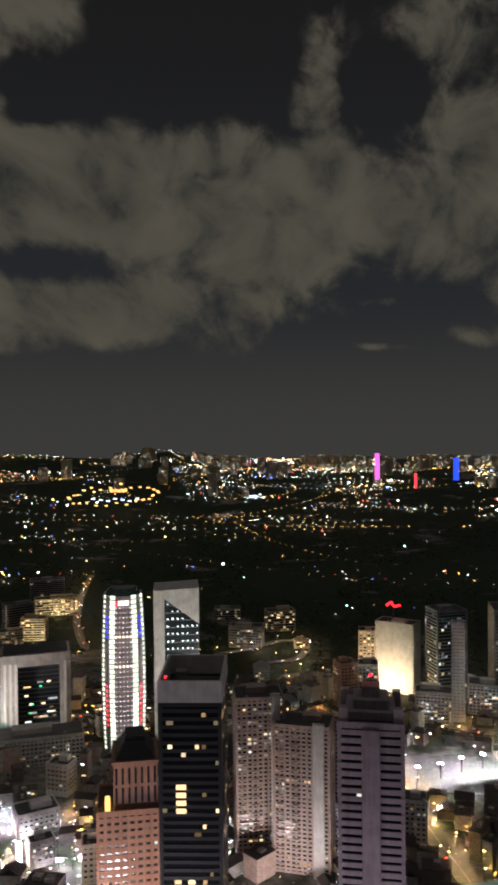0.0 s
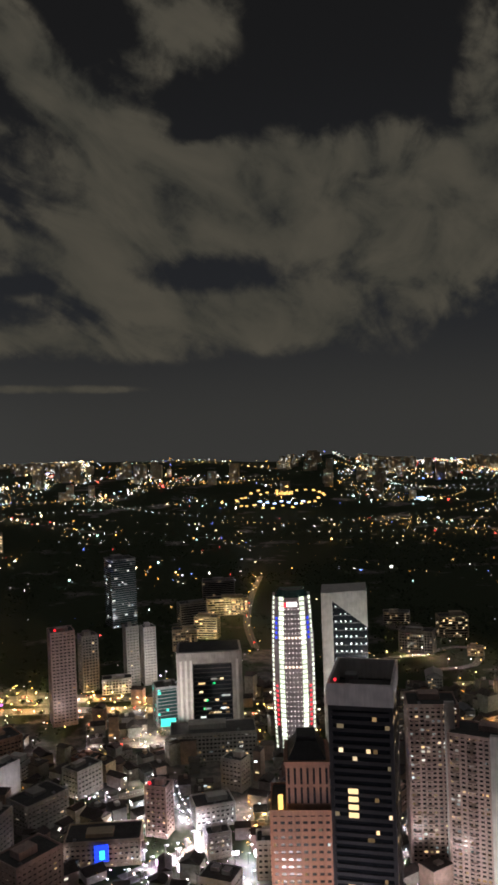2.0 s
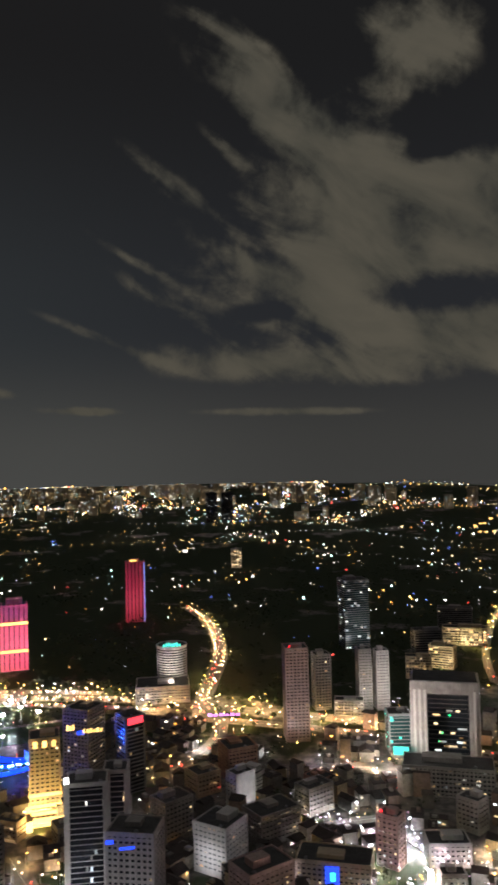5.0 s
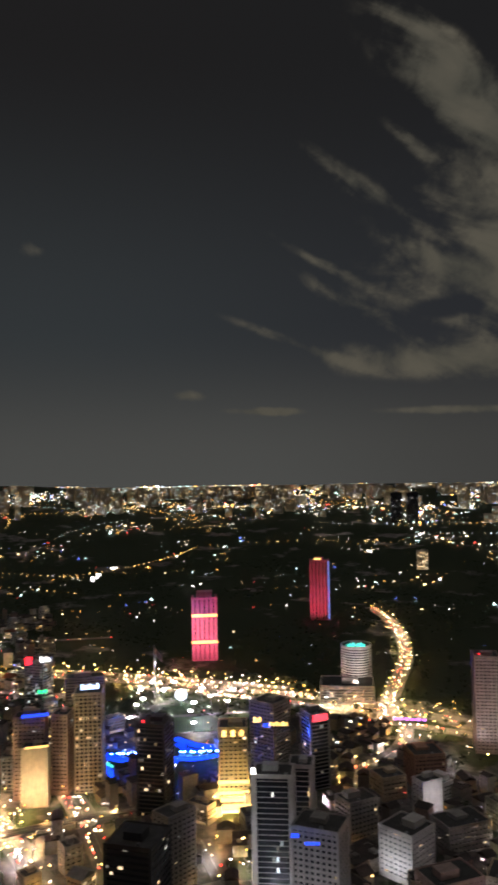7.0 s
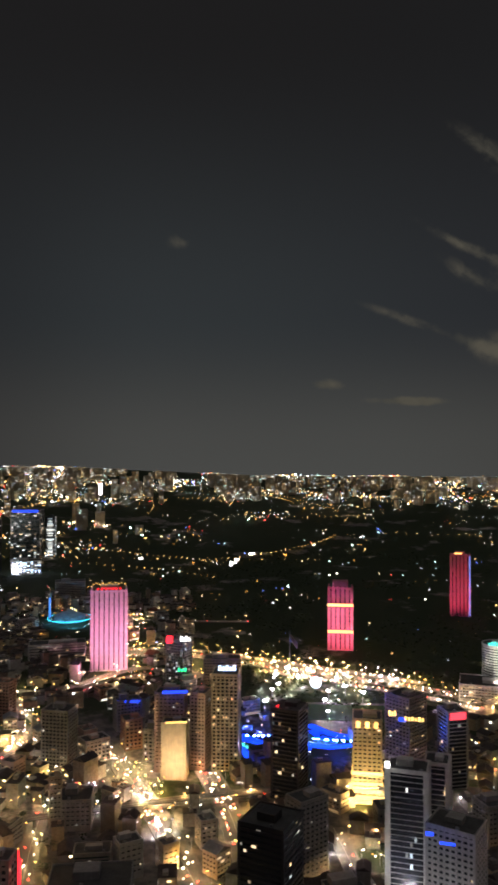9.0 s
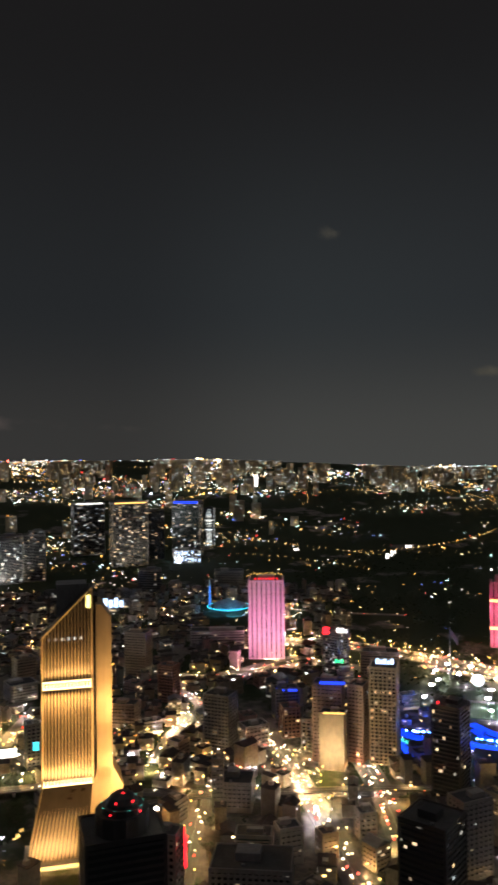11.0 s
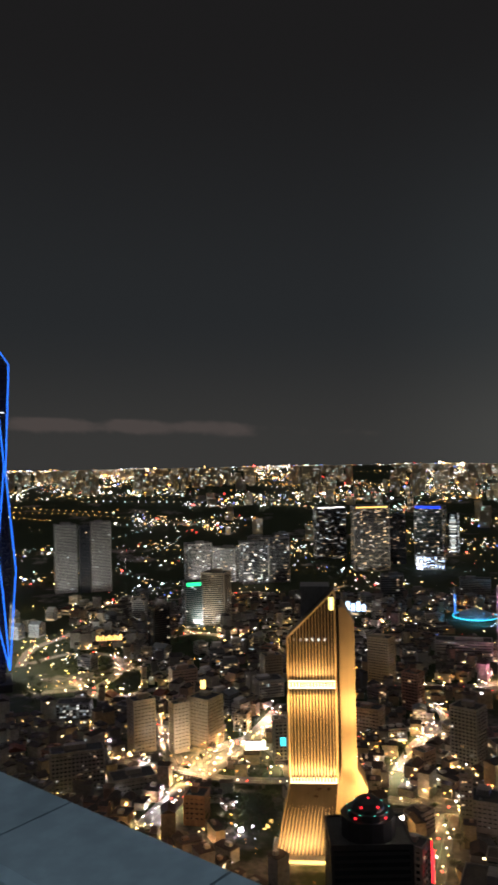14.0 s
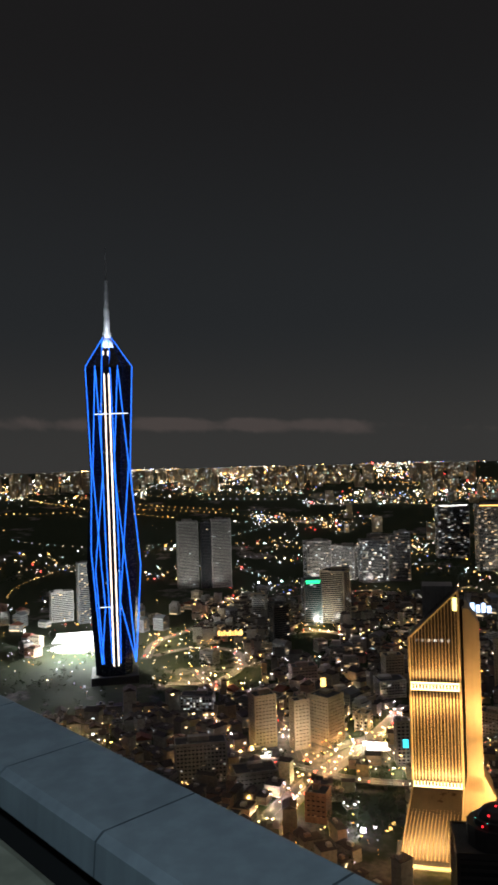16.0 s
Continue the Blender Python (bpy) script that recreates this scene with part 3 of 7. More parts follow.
# ---- towers and mid-rise blocks ----
# Nearly all panes glow in place of warm floodlight on the wall.
tower("floodlit_tower", "slim far tower, its warm floodlight drawn as glowing panes", -1300, 2186, 34.2, 27.4, 60.4, 30.7, z0=11.6, wall=CREAM, solid=0.3, lit=0.9, cols=4, mats=(WIN_WARM,), seed=3)
tower("low_lit_block", "low school block with yellow lit floors", -44, 1423, 47.1, 18.8, 21.0, 1.8, wall=CONCRETE, solid=0.4, lit=0.35, cols=9, mats=(WIN_WARM,), seed=4)
tower("low_lit_block", "low block among trees with warm lights", 51, 1340, 48.8, 24.4, 35.4, 9.8, wall=CREAM, solid=0.5, lit=0.3, cols=9, mats=(WIN_WARM,), seed=5)
tower("low_lit_block", "grey block among trees with warm lights", -7, 1240, 52.7, 26.3, 34.5, -11.7, wall=CONCRETE, solid=0.5, lit=0.2, cols=9, mats=(WIN_WARM, WIN_COOL), seed=6)
tower("low_lit_block", "low terrace block by the dark park", 80, 1224, 22.5, 11.3, 13.6, -3.7, wall=CREAM, solid=0.5, lit=0.5, cols=5, mats=(WIN_WARM,), seed=7)
tower("round_topped_hotel", "white floodlit hotel slab with red roof sign", 197, 1023, 52.9, 26.5, 92.5, -32.9, wall=WHITE, solid=0.75, lit=0.06, blind=('f',), piers=False, seed=8)
tower("hotel_wing", "yellow lit hotel wing with rows of windows", 156, 1028, 20.9, 20.9, 81.1, -8.7, wall=CREAM, lit=0.6, cols=4, mats=(WIN_WARM,), seed=9)
tower("office_block", "brown brick office block with narrow windows", 119, 962, 23.1, 23.1, 57.9, 17.9, wall=BROWN, solid=0.6, lit=0.1, cols=6, seed=10)
tower("office_block", "white panelled office block beside a car park", 142, 929, 22.9, 22.9, 66.4, -8.7, wall=WHITE, solid=0.5, lit=0.2, cols=5, mats=(WIN_COOL, WIN_WARM), seed=11)
tower("glass_office_tower", "grey glass office tower with a few lit floors", 242, 946, 39.0, 31.2, 127.4, 13.7, wall=GREY, core=GLASS_TEAL, solid=0.3, lit=0.12, cols=9, mats=(WIN_WARM, WIN_COOL), seed=12)
tower("stair_tower", "pale stair tower beside the glass office", 248, 913, 14.2, 14.2, 118.2, -15.2, wall=WHITE, solid=0.8, lit=0.02, cols=2, seed=13)
tower("apartment_tower", "grey apartment tower with blank flank", 330, 964, 49.9, 49.9, 123.5, -8.9, wall=CONCRETE, solid=0.6, lit=0.1, seed=14)
tower("podium_block", "white shopping podium with lit bands", 219, 916, 42.4, 25.4, 36.4, -13.4, wall=WHITE, solid=0.5, lit=0.4, cols=8, mats=(WIN_COOL, WIN_WARM), seed=15)
tower("podium_block", "white banded podium block by the road", 292, 940, 45.9, 27.6, 36.6, -17.3, wall=WHITE, solid=0.5, lit=0.3, cols=8, seed=16)
tower("slab_block", "grey slab block behind the apartments", 75, 735, 13.8, 13.8, 67.9, 14.2, wall=CONCRETE, solid=0.65, lit=0.05, cols=4, seed=17)
tower("apartment_block", "small block with teal lit balconies", 65, 628, 14.7, 14.7, 44.2, -5.9, wall=GREY, lit=0.3, cols=4, mats=(WIN_COOL,), seed=18)
tower("car_park_block", "low grey block with lit windows", 138, 645, 18.5, 18.5, 38.2, -12.1, wall=GREY, lit=0.2, cols=5, seed=19)
tower("flat_block", "low white flats glowing yellow on the hill", -374, 1468, 81.0, 24.3, 33.0, 14.3, wall=CREAM, floor_h=4.5, solid=0.45, lit=0.9, cols=10, mats=(WIN_WARM,), seed=20)
tower("hill_flats", "grey flats on the wooded hill", -425, 1594, 68.1, 27.2, 44.4, 14.9, wall=CONCRETE, lit=0.08, seed=21)
tower("hill_flats", "dark stepped flats on the wooded hill", -410, 1343, 48.3, 24.2, 50.9, 32.0, wall=GREY, lit=0.05, seed=22)
tower("lit_flats", "floodlit cream flats edged with lights", -367, 1292, 40.8, 20.4, 37.0, 0.9, wall=CREAM, lit=0.25, cols=5, mats=(WIN_WARM,), seed=23)
tower("lit_flats", "floodlit low flats edged with warm lights", -385, 1216, 40.0, 20.0, 35.3, 17.6, wall=CREAM, lit=0.5, cols=6, mats=(WIN_WARM,), seed=24)
tower("tall_office_tower", "tall dark glass tower with faint lit floors", -559, 1372, 47.9, 43.1, 127.2, 40.2, wall=GREY, core=GLASS_TEAL, solid=0.35, lit=0.1, cols=8, mats=(WIN_COOL,), piers=False, seed=25)
tower("banded_tower", "rose banded tower with red beacon at the top", -442, 884, 28.8, 28.8, 116.3, 34.5, wall=ROSE, solid=0.6, lit=0.03, cols=6, beacon=True, seed=26)
tower("slab_tower", "dark apartment slab among trees", -463, 1008, 22.3, 22.3, 77.7, 39.7, wall=CONCRETE, solid=0.5, lit=0.07, cols=5, seed=27)
tower("slab_tower", "pale rounded apartment slab among trees", -407, 1031, 17.8, 17.8, 85.4, 36.6, wall=CONCRETE, solid=0.7, lit=0.04, cols=4, seed=28)
tower("slab_tower", "pale apartment slab, twin of its neighbour", -385, 1042, 17.2, 17.2, 82.4, 35.3, wall=WHITE, solid=0.7, lit=0.04, cols=4, seed=29)
tower("low_office", "low lit office under the slabs", -418, 1001, 39.5, 19.7, 20.5, 22.6, wall=WHITE, solid=0.4, lit=0.5, cols=8, mats=(WIN_COOL,), seed=30)
tower("podium_block", "white podium of the green crowned hotel", -698, 947, 78.0, 54.6, 24.3, 36.4, wall=WHITE, solid=0.6, lit=0.4, cols=12, mats=(WIN_WARM,), seed=31)
tower("glass_block", "teal glass block glowing green at the foot", -313, 901, 26.2, 26.2, 46.8, 29.2, wall=GREY, core=GLASS_TEAL, solid=0.2, lit=0.1, cols=5, mats=(TEAL_SIGN,), limit=12, seed=32)
tower("low_podium", "grey podium with lit glazing under the gate building", -229, 814, 93.1, 37.2, 30.2, 15.7, wall=CONCRETE, solid=0.5, lit=0.25, cols=14, mats=(WIN_COOL, WIN_WARM), seed=33)
tower("office_block", "small white office block with banded windows", -186, 740, 22.0, 17.6, 30.6, -15.9, wall=WHITE, solid=0.6, lit=0.03, cols=5, seed=34)
tower("apartment_block", "pale narrow apartment block with dotted windows", -233, 644, 19.5, 15.6, 44.4, -5.1, wall=ROSE, solid=0.6, lit=0.3, cols=5, beacon=True, seed=35)
tower("office_block", "pale framed office building with tall glass bays", -363, 573, 33.1, 33.1, 42.1, -2.7, wall=WHITE, core=GLASS_TEAL, solid=0.7, lit=0.06, cols=7, seed=36)
tower("office_block", "white blank gabled block", -402, 674, 22.9, 16.1, 40.5, 68.8, wall=WHITE, solid=0.7, lit=0.02, blind=('f', 'r'), seed=37)
tower("office_block", "dark block with striped side", -434, 599, 30.7, 24.6, 38.0, 70.9, wall=CONCRETE, solid=0.6, lit=0.05, seed=38)
tower("office_block", "grey long office with blue roof edge", -351, 440, 34.0, 27.2, 93.9, 20.6, wall=CONCRETE, solid=0.55, lit=0.03, cols=10, seed=39)
tower("office_block", "dark brown block in the old town", -449, 748, 33.9, 33.9, 36.7, 51.0, wall=BROWN, solid=0.6, lit=0.02, seed=40)
tower("office_block", "low cream block beside the brown block", -463, 697, 27.1, 27.1, 23.3, 63.6, wall=CREAM, solid=0.6, lit=0.05, seed=41)
tower("office_block", "long grey block with white ends", -337, 710, 31.3, 21.9, 26.8, 65.4, wall=CONCRETE, solid=0.6, lit=0.08, seed=42)
tower("market_hall", "dark roofed hall with roof lights", -350, 642, 43.7, 30.6, 28.1, 63.6, wall=CONCRETE, solid=0.7, lit=0.1, seed=43)
tower("market_hall", "dark tiled hall with pale skylights", -286, 507, 39.4, 27.6, 53.1, 64.4, wall=ROSE, solid=0.7, lit=0.1, seed=44)
tower("shop_block", "cream shopping block with bright shopfronts", -267, 600, 61.6, 30.8, 20.9, 16.0, wall=CREAM, solid=0.6, lit=0.2, cols=16, mats=(WIN_WARM, WIN_COOL), seed=45)
tower("shop_block", "long dark roofed shop block", -192, 672, 35.5, 24.9, 20.0, 28.0, wall=WHITE, solid=0.6, lit=0.25, mats=(WIN_COOL, WIN_MIX), seed=46)
tower("shop_block", "white shop block glowing with neon", -173, 618, 19.3, 13.5, 20.8, 27.7, wall=WHITE, solid=0.6, lit=0.5, mats=(WIN_COOL, WIN_MIX), seed=47)
tower("narrow_block", "narrow round ended white block", -125, 596, 18.1, 18.1, 30.8, 11.8, wall=WHITE, solid=0.55, lit=0.05, cols=4, seed=48)
tower("office_tower", "banded office tower with lit yellow crown signs", -604, 668, 32.5, 32.5, 80.2, 7.1, wall=CONCRETE, solid=0.55, lit=0.08, cols=7, seed=49)
tower("white_edged_tower", "dark glass office tower with white edge piers", -410, 456, 29.7, 23.8, 110.9, 37.0, wall=WHITE, solid=0.12, lit=0.03, cols=9, mats=(WIN_COOL,), pier=2.2, seed=50)
tower("white_edged_tower", "dark glass twin of the white edged office tower", -418, 500, 18.4, 22.0, 103.3, 34.9, wall=WHITE, solid=0.12, lit=0.05, cols=6, pier=1.8, seed=51)
tower("red_sign_tower", "dark office tower with glowing red roof sign", -536, 666, 22.7, 22.7, 81.0, 66.8, wall=GREY, solid=0.25, lit=0.05, cols=6, sign=(RED_SIGN, 0.8, 7), seed=52)
tower("dark_hexagon_tower", "dark faceted tower with lit crown and beacon", -621, 510, 29.0, 29.0, 91.4, 30.6, wall=DARKWALL, solid=0.3, lit=0.06, cols=8, beacon=True, seed=53)
tower("hotel_tower", "balconied hotel tower with blue lit roof sign", -721, 499, 29.2, 29.2, 106.9, 49.3, wall=CREAM, solid=0.4, lit=0.16, cols=7, mats=(WIN_WARM,), fins=0, seed=54)
tower("cream_block", "cream windowless block topped by a lit line", -730, 437, 26.5, 18.5, 60.8, 49.1, wall=CREAM, solid=0.9, lit=0.0, blind=('f', 'r', 'l'), seed=55)
tower("grey_block", "grey block with blue lit rim behind the cream block", -752, 445, 32.5, 22.7, 86.9, 49.4, wall=ROSE, solid=0.7, lit=0.02, seed=56)
tower("narrow_tower", "pale narrow tower beside the shopping street", -736, 475, 17.2, 24.1, 85.6, 37.2, wall=ROSE, solid=0.6, lit=0.02, cols=3, seed=57)
tower("low_tower", "small block with blue and red roof lamps", -836, 439, 20.6, 20.6, 35.6, 77.3, wall=BROWN, solid=0.5, lit=0.15, cols=5, seed=58)
tower("low_tower", "small office with blue lit roof edges", -897, 465, 31.3, 18.8, 38.1, 77.6, wall=CONCRETE, solid=0.5, lit=0.06, cols=5, seed=59)
tower("bank_tower", "curved office tower with red and white roof signs", -1023, 619, 30.3, 24.3, 70.9, 23.8, wall=CONCRETE, solid=0.4, lit=0.25, cols=7, mats=(WIN_COOL, WIN_MIX), seed=60)
tower("domed_block", "rose washed government building by the square", -993, 680, 57.0, 28.5, 38.3, 55.6, wall=ROSE, solid=0.6, lit=0.15, cols=9, seed=61)
tower("white_block", "white block with lit stair between the streets", -786, 440, 16.5, 16.5, 37.4, 45.8, wall=CONCRETE, lit=0.3, cols=4, mats=(WIN_COOL,), seed=62)
tower("near_block", "near dark office block with striped sides", -427, 334, 33.9, 33.9, 98.3, 27.0, wall=DARKWALL, solid=0.5, lit=0.05, cols=10, seed=63)
tower("near_block", "wedge ended grey block", -498, 428, 28.7, 20.1, 64.1, 89.3, wall=CONCRETE, solid=0.6, lit=0.03, seed=64)
tower("dark_office", "dark grid faced office block", -835, 347, 31.3, 25.1, 64.8, 42.4, wall=GREY, solid=0.5, lit=0.02, cols=8, seed=65)
tower("white_block", "white terraced block in the old town", -825, 385, 29.3, 20.5, 26.1, 90.0, wall=WHITE, solid=0.5, lit=0.25, cols=6, seed=66)
tower("old_block", "weathered long block on the corner", -694, 302, 36.8, 29.5, 28.1, 58.5, wall=CONCRETE, solid=0.7, lit=0.03, seed=67)
tower("lit_stair_block", "narrow block with a lit stair window", -692, 284, 10.9, 10.9, 51.5, 67.7, wall=CONCRETE, solid=0.7, lit=0.2, cols=2, seed=68)
tower("teal_block", "teal glass block with roof lamps", -593, 276, 29.9, 18.0, 25.7, 60.1, wall=CONCRETE, core=GLASS_TEAL, solid=0.3, lit=0.05, seed=69)
tower("white_block", "white cubic block in the old town", -582, 303, 19.2, 15.3, 30.4, 82.5, wall=WHITE, solid=0.7, lit=0.04, seed=70)
tower("white_block", "grey apartment cube by the street", -575, 337, 14.0, 14.0, 21.3, 84.6, wall=CREAM, solid=0.7, lit=0.04, seed=71)
tower("near_block", "near dark roofed block", -508, 235, 57.6, 34.6, 53.1, 59.2, wall=GREY, solid=0.5, lit=0.04, seed=72)
tower("near_block", "block beside the shopping street", -586, 384, 15.0, 15.0, 24.6, 76.8, wall=CONCRETE, solid=0.6, lit=0.05, seed=73)
tower("office_block", "brown banded office beyond the golden tower", -1156, 343, 34.1, 23.8, 69.5, 48.5, wall=CREAM, solid=0.55, lit=0.03, cols=6, seed=74)
tower("office_block", "dark tower with side lit by the street", -1025, 348, 23.0, 18.4, 50.9, 41.2, wall=BROWN, solid=0.5, lit=0.03, cols=5, seed=75)
tower("shop_block", "long rose block with pitched roof", -958, 265, 35.5, 21.3, 29.9, 54.5, wall=ROSE, solid=0.6, lit=0.04, seed=76)
tower("museum_block", "long white arcaded hall below the mosque", -1263, 520, 94.1, 33.0, 31.7, 67.6, wall=WHITE, solid=0.7, lit=0.12, cols=14, seed=77)
tower("apartment_block", "pale apartment block with a lit stair", -940, -21, 26.8, 21.5, 62.5, 111.3, wall=CREAM, solid=0.7, lit=0.04, seed=78)
tower("apartment_block", "pale framed apartment block with dark bays", -951, 57, 30.5, 30.5, 57.5, 48.6, wall=CREAM, solid=0.75, lit=0.04, cols=6, seed=79)
tower("apartment_block", "pale slab beside the framed block", -930, 24, 19.6, 13.7, 58.1, 113.5, wall=CREAM, solid=0.75, lit=0.02, seed=80)
tower("grid_apartment", "white grid faced apartment block with dotted windows", -843, -88, 54.8, 21.9, 42.1, 100.0, wall=CONCRETE, solid=0.55, lit=0.12, cols=14, mats=(WIN_MIX,), seed=81)
tower("low_office", "low office with cool lit floors", -1081, -115, 45.2, 22.6, 20.1, 84.1, wall=CONCRETE, solid=0.4, lit=0.6, cols=10, mats=(WIN_COOL,), seed=82)
tower("office_block", "stepped block with a white crown", -1160, 171, 27.7, 22.2, 50.1, 99.6, wall=CREAM, solid=0.6, lit=0.04, seed=83)
tower("office_block", "white terraced block in front of the slabs", -1126, 161, 38.2, 30.5, 24.2, 99.9, wall=WHITE, solid=0.5, lit=0.15, seed=84)
tower("narrow_tower", "narrow grey tower beside the golden tower", -878, 138, 14.7, 14.7, 49.3, 91.0, wall=GREY, solid=0.5, lit=0.04, cols=4, seed=85)
tower("low_block", "rose block lit by a bright sign", -1162, 37, 37.5, 22.5, 35.9, 103.2, wall=ROSE, solid=0.6, lit=0.1, seed=86)
tower("low_block", "cream block with yellow windows", -989, 107, 16.7, 16.7, 21.3, 63.8, wall=CREAM, solid=0.4, lit=0.6, cols=4, mats=(WIN_WARM,), seed=87)
tower("low_block", "grey block among trees", -968, -23, 25.9, 25.9, 27.7, 79.4, wall=CREAM, solid=0.6, lit=0.1, seed=88)
tower("low_block", "brick block beside the green square", -748, 35, 19.7, 19.7, 27.7, 72.3, wall=BROWN, solid=0.7, lit=0.03, seed=89)
tower("low_hall", "long hall with pitched roof by the station", -828, -29, 45.6, 27.4, 17.6, 104.0, wall=CONCRETE, solid=0.7, lit=0.03, seed=90)
tower("green_sign_tower", "dark glass tower with a green roof sign", -1613, 74, 36.8, 29.5, 93.3, 99.4, wall=GREY, core=GLASS_TEAL, solid=0.3, lit=0.08, cols=6, mats=(WIN_COOL,), sign=(GREEN_SIGN, 0.8, 7), seed=91)
tower("striped_tower", "grey tower with a lit white edge", -1628, 125, 51.2, 41.0, 108.9, 65.6, wall=CREAM, solid=0.4, lit=0.08, cols=7, seed=92)
tower("dark_tower", "dark office tower with violet edge light", -1433, 3, 30.8, 30.8, 77.4, 109.9, wall=DARKWALL, solid=0.3, lit=0.05, cols=5, seed=93)
tower("hillside_block", "concrete block on the slope", -1649, -36, 27.3, 27.3, 53.7, 79.3, wall=CONCRETE, solid=0.6, lit=0.1, seed=94)
tower("twin_tower", "grey apartment tower, one of two", -2102, -241, 55.6, 38.9, 180.0, 102.5, wall=CONCRETE, solid=0.55, lit=0.03, cols=6, mats=(WIN_COOL,), seed=95)
tower("twin_tower", "grey apartment tower, other of two", -2106, -149, 51.7, 36.2, 185.1, 100.0, wall=CONCRETE, solid=0.55, lit=0.03, cols=6, mats=(WIN_COOL,), seed=96)
tower("twin_tower", "dark apartment tower between the pair", -2085, -189, 28.5, 19.9, 177.9, 101.2, wall=DARKWALL, solid=0.3, lit=0.01, cols=4, seed=97)
tower("white_hotel", "white slab hotel beside the stadium lights", -1694, -478, 47.7, 23.8, 65.0, 115.7, wall=WHITE, solid=0.55, lit=0.1, cols=8, seed=98)
tower("crowned_tower", "dark tower trimmed with warm light lines", -1670, -418, 33.1, 23.2, 130.8, 114.1, wall=GREY, solid=0.4, lit=0.2, cols=6, mats=(WIN_WARM,), seed=99)
tower("apartment_cluster", "lit apartment tower in a dense cluster", -2202, 120, 71.2, 42.7, 108.3, 101.9, wall=CONCRETE, solid=0.45, lit=0.25, cols=9, mats=(WIN_MIX, WIN_COOL), seed=100)
tower("apartment_cluster", "lit apartment tower with white crown", -2190, 197, 66.4, 39.8, 95.1, 69.9, wall=CONCRETE, solid=0.45, lit=0.25, cols=9, mats=(WIN_MIX, WIN_COOL), seed=101)
tower("apartment_cluster", "broad apartment tower dotted with windows", -2134, 271, 72.6, 43.5, 115.7, 97.8, wall=GREY, solid=0.4, lit=0.25, cols=9, mats=(WIN_MIX, WIN_COOL), seed=102)
tower("apartment_cluster", "slender apartment tower dotted with windows", -2158, 354, 35.8, 28.6, 133.5, 95.7, wall=GREY, solid=0.4, lit=0.2, cols=5, mats=(WIN_WARM, WIN_COOL), seed=103)
tower("station_tower", "tall tower with gold lit roof line", -2279, 649, 107.0, 53.5, 195.0, 86.1, z0=0.8, wall=GREY, solid=0.4, lit=0.25, cols=12, mats=(WIN_WARM, WIN_MIX), sign=(GOLD_SIGN, .9, 4), seed=104)
tower("station_tower", "broad tower pair with bright rooftop edge", -2504, 575, 99.2, 49.6, 169.8, 89.1, z0=11.9, wall=GREY, solid=0.4, lit=0.2, cols=10, mats=(WIN_MIX, WIN_COOL), sign=(WHITE_GLOW, .9, 2), seed=105)
tower("blue_crowned_tower", "glass tower with blue crown light and cool podium", -2326, 858, 87.8, 52.7, 182.8, 54.7, z0=6.0, wall=GREY, core=GLASS_TEAL, solid=0.35, lit=0.18, cols=10, mats=(WIN_COOL, WIN_WARM), sign=(BLUE_SIGN, .9, 7), seed=106)
tower("striped_screen_tower", "dark tower with white lit bands", -2463, 989, 31.1, 24.9, 132.0, 58.1, z0=19.5, wall=DARKWALL, solid=0.4, lit=0.95, cols=1, mats=(WIN_COOL,), seed=107)
tower("far_tower", "dark slim tower beside the golden one", -2359, 762, 49.9, 49.9, 152.4, 72.1, z0=6.8, wall=DARKWALL, solid=0.4, lit=0.1, cols=5, seed=108)
tower("podium_lit", "cool lit podium at the station", -2248, 827, 83.3, 50.0, 40.0, 69.8, z0=2.3, wall=WHITE, solid=0.3, lit=0.8, cols=8, mats=(ICE_GLOW, WIN_COOL), limit=30, seed=109)
tower("apartment_cluster", "apartment tower dotted with windows", -2186, 291, 58.5, 58.5, 122.2, 82.4, wall=CONCRETE, solid=0.5, lit=0.2, cols=8, seed=110)
tower("apartment_cluster", "grey apartment tower in a row", -2154, 348, 55.9, 55.9, 125.1, 80.8, wall=GREY, solid=0.5, lit=0.12, cols=7, seed=111)
tower("low_complex", "low station complex among trees", -1837, 576, 55.3, 33.2, 55.7, 72.6, wall=GREY, lit=0.08, seed=112)
tower("museum", "low pale museum among dark trees", -1781, 766, 70.7, 35.4, 46.6, 66.7, wall=CONCRETE, solid=0.7, lit=0.03, seed=113)

for dx in (0, 72):
    tower("skyline_tower", "dark tall tower, one of two on the skyline", -1905 + dx * 0.85, 2990 + dx * 0.53, 52, 40, 136, 32, z0=lie(-1880, 3011) - 4, wall=DARKWALL, solid=0.35, lit=0.05, cols=7, mats=(WIN_COOL,), seed=120 + dx)

FOOT = [(o.location.x, o.location.y, 26.0) for o in scene.objects if o.parent is None and o.get("category") == "building"]


def claim(x, y, r):
    FOOT.append((x, y, r))


def flood(name, at, target, power, col, size=8.0, size_y=0.0, beam=180.0):
    """An area lamp aimed at a target; used for real floodlights and added fill."""
    data = bpy.data.lights.new(name, "AREA")
    data.energy, data.color, data.size, data.spread = power, col, size, radians(beam)
    if size_y:
        data.shape, data.size_y = "RECTANGLE", size_y
    ob = new(name, data)
    ob.matrix_world = look(at, target)
    if at[2] < 60:
        claim(at[0], at[1], 12)
        claim(at[0] * 0.6 + target[0] * 0.4, at[1] * 0.6 + target[1] * 0.4, 12)
    return ob


def front(x, y, turn, lx, ly, z):
    """A place given in a building's own axes."""
    c, s = math.cos(radians(turn)), math.sin(radians(turn))
    return (x + c * lx - s * ly, y + s * lx + c * ly, z)


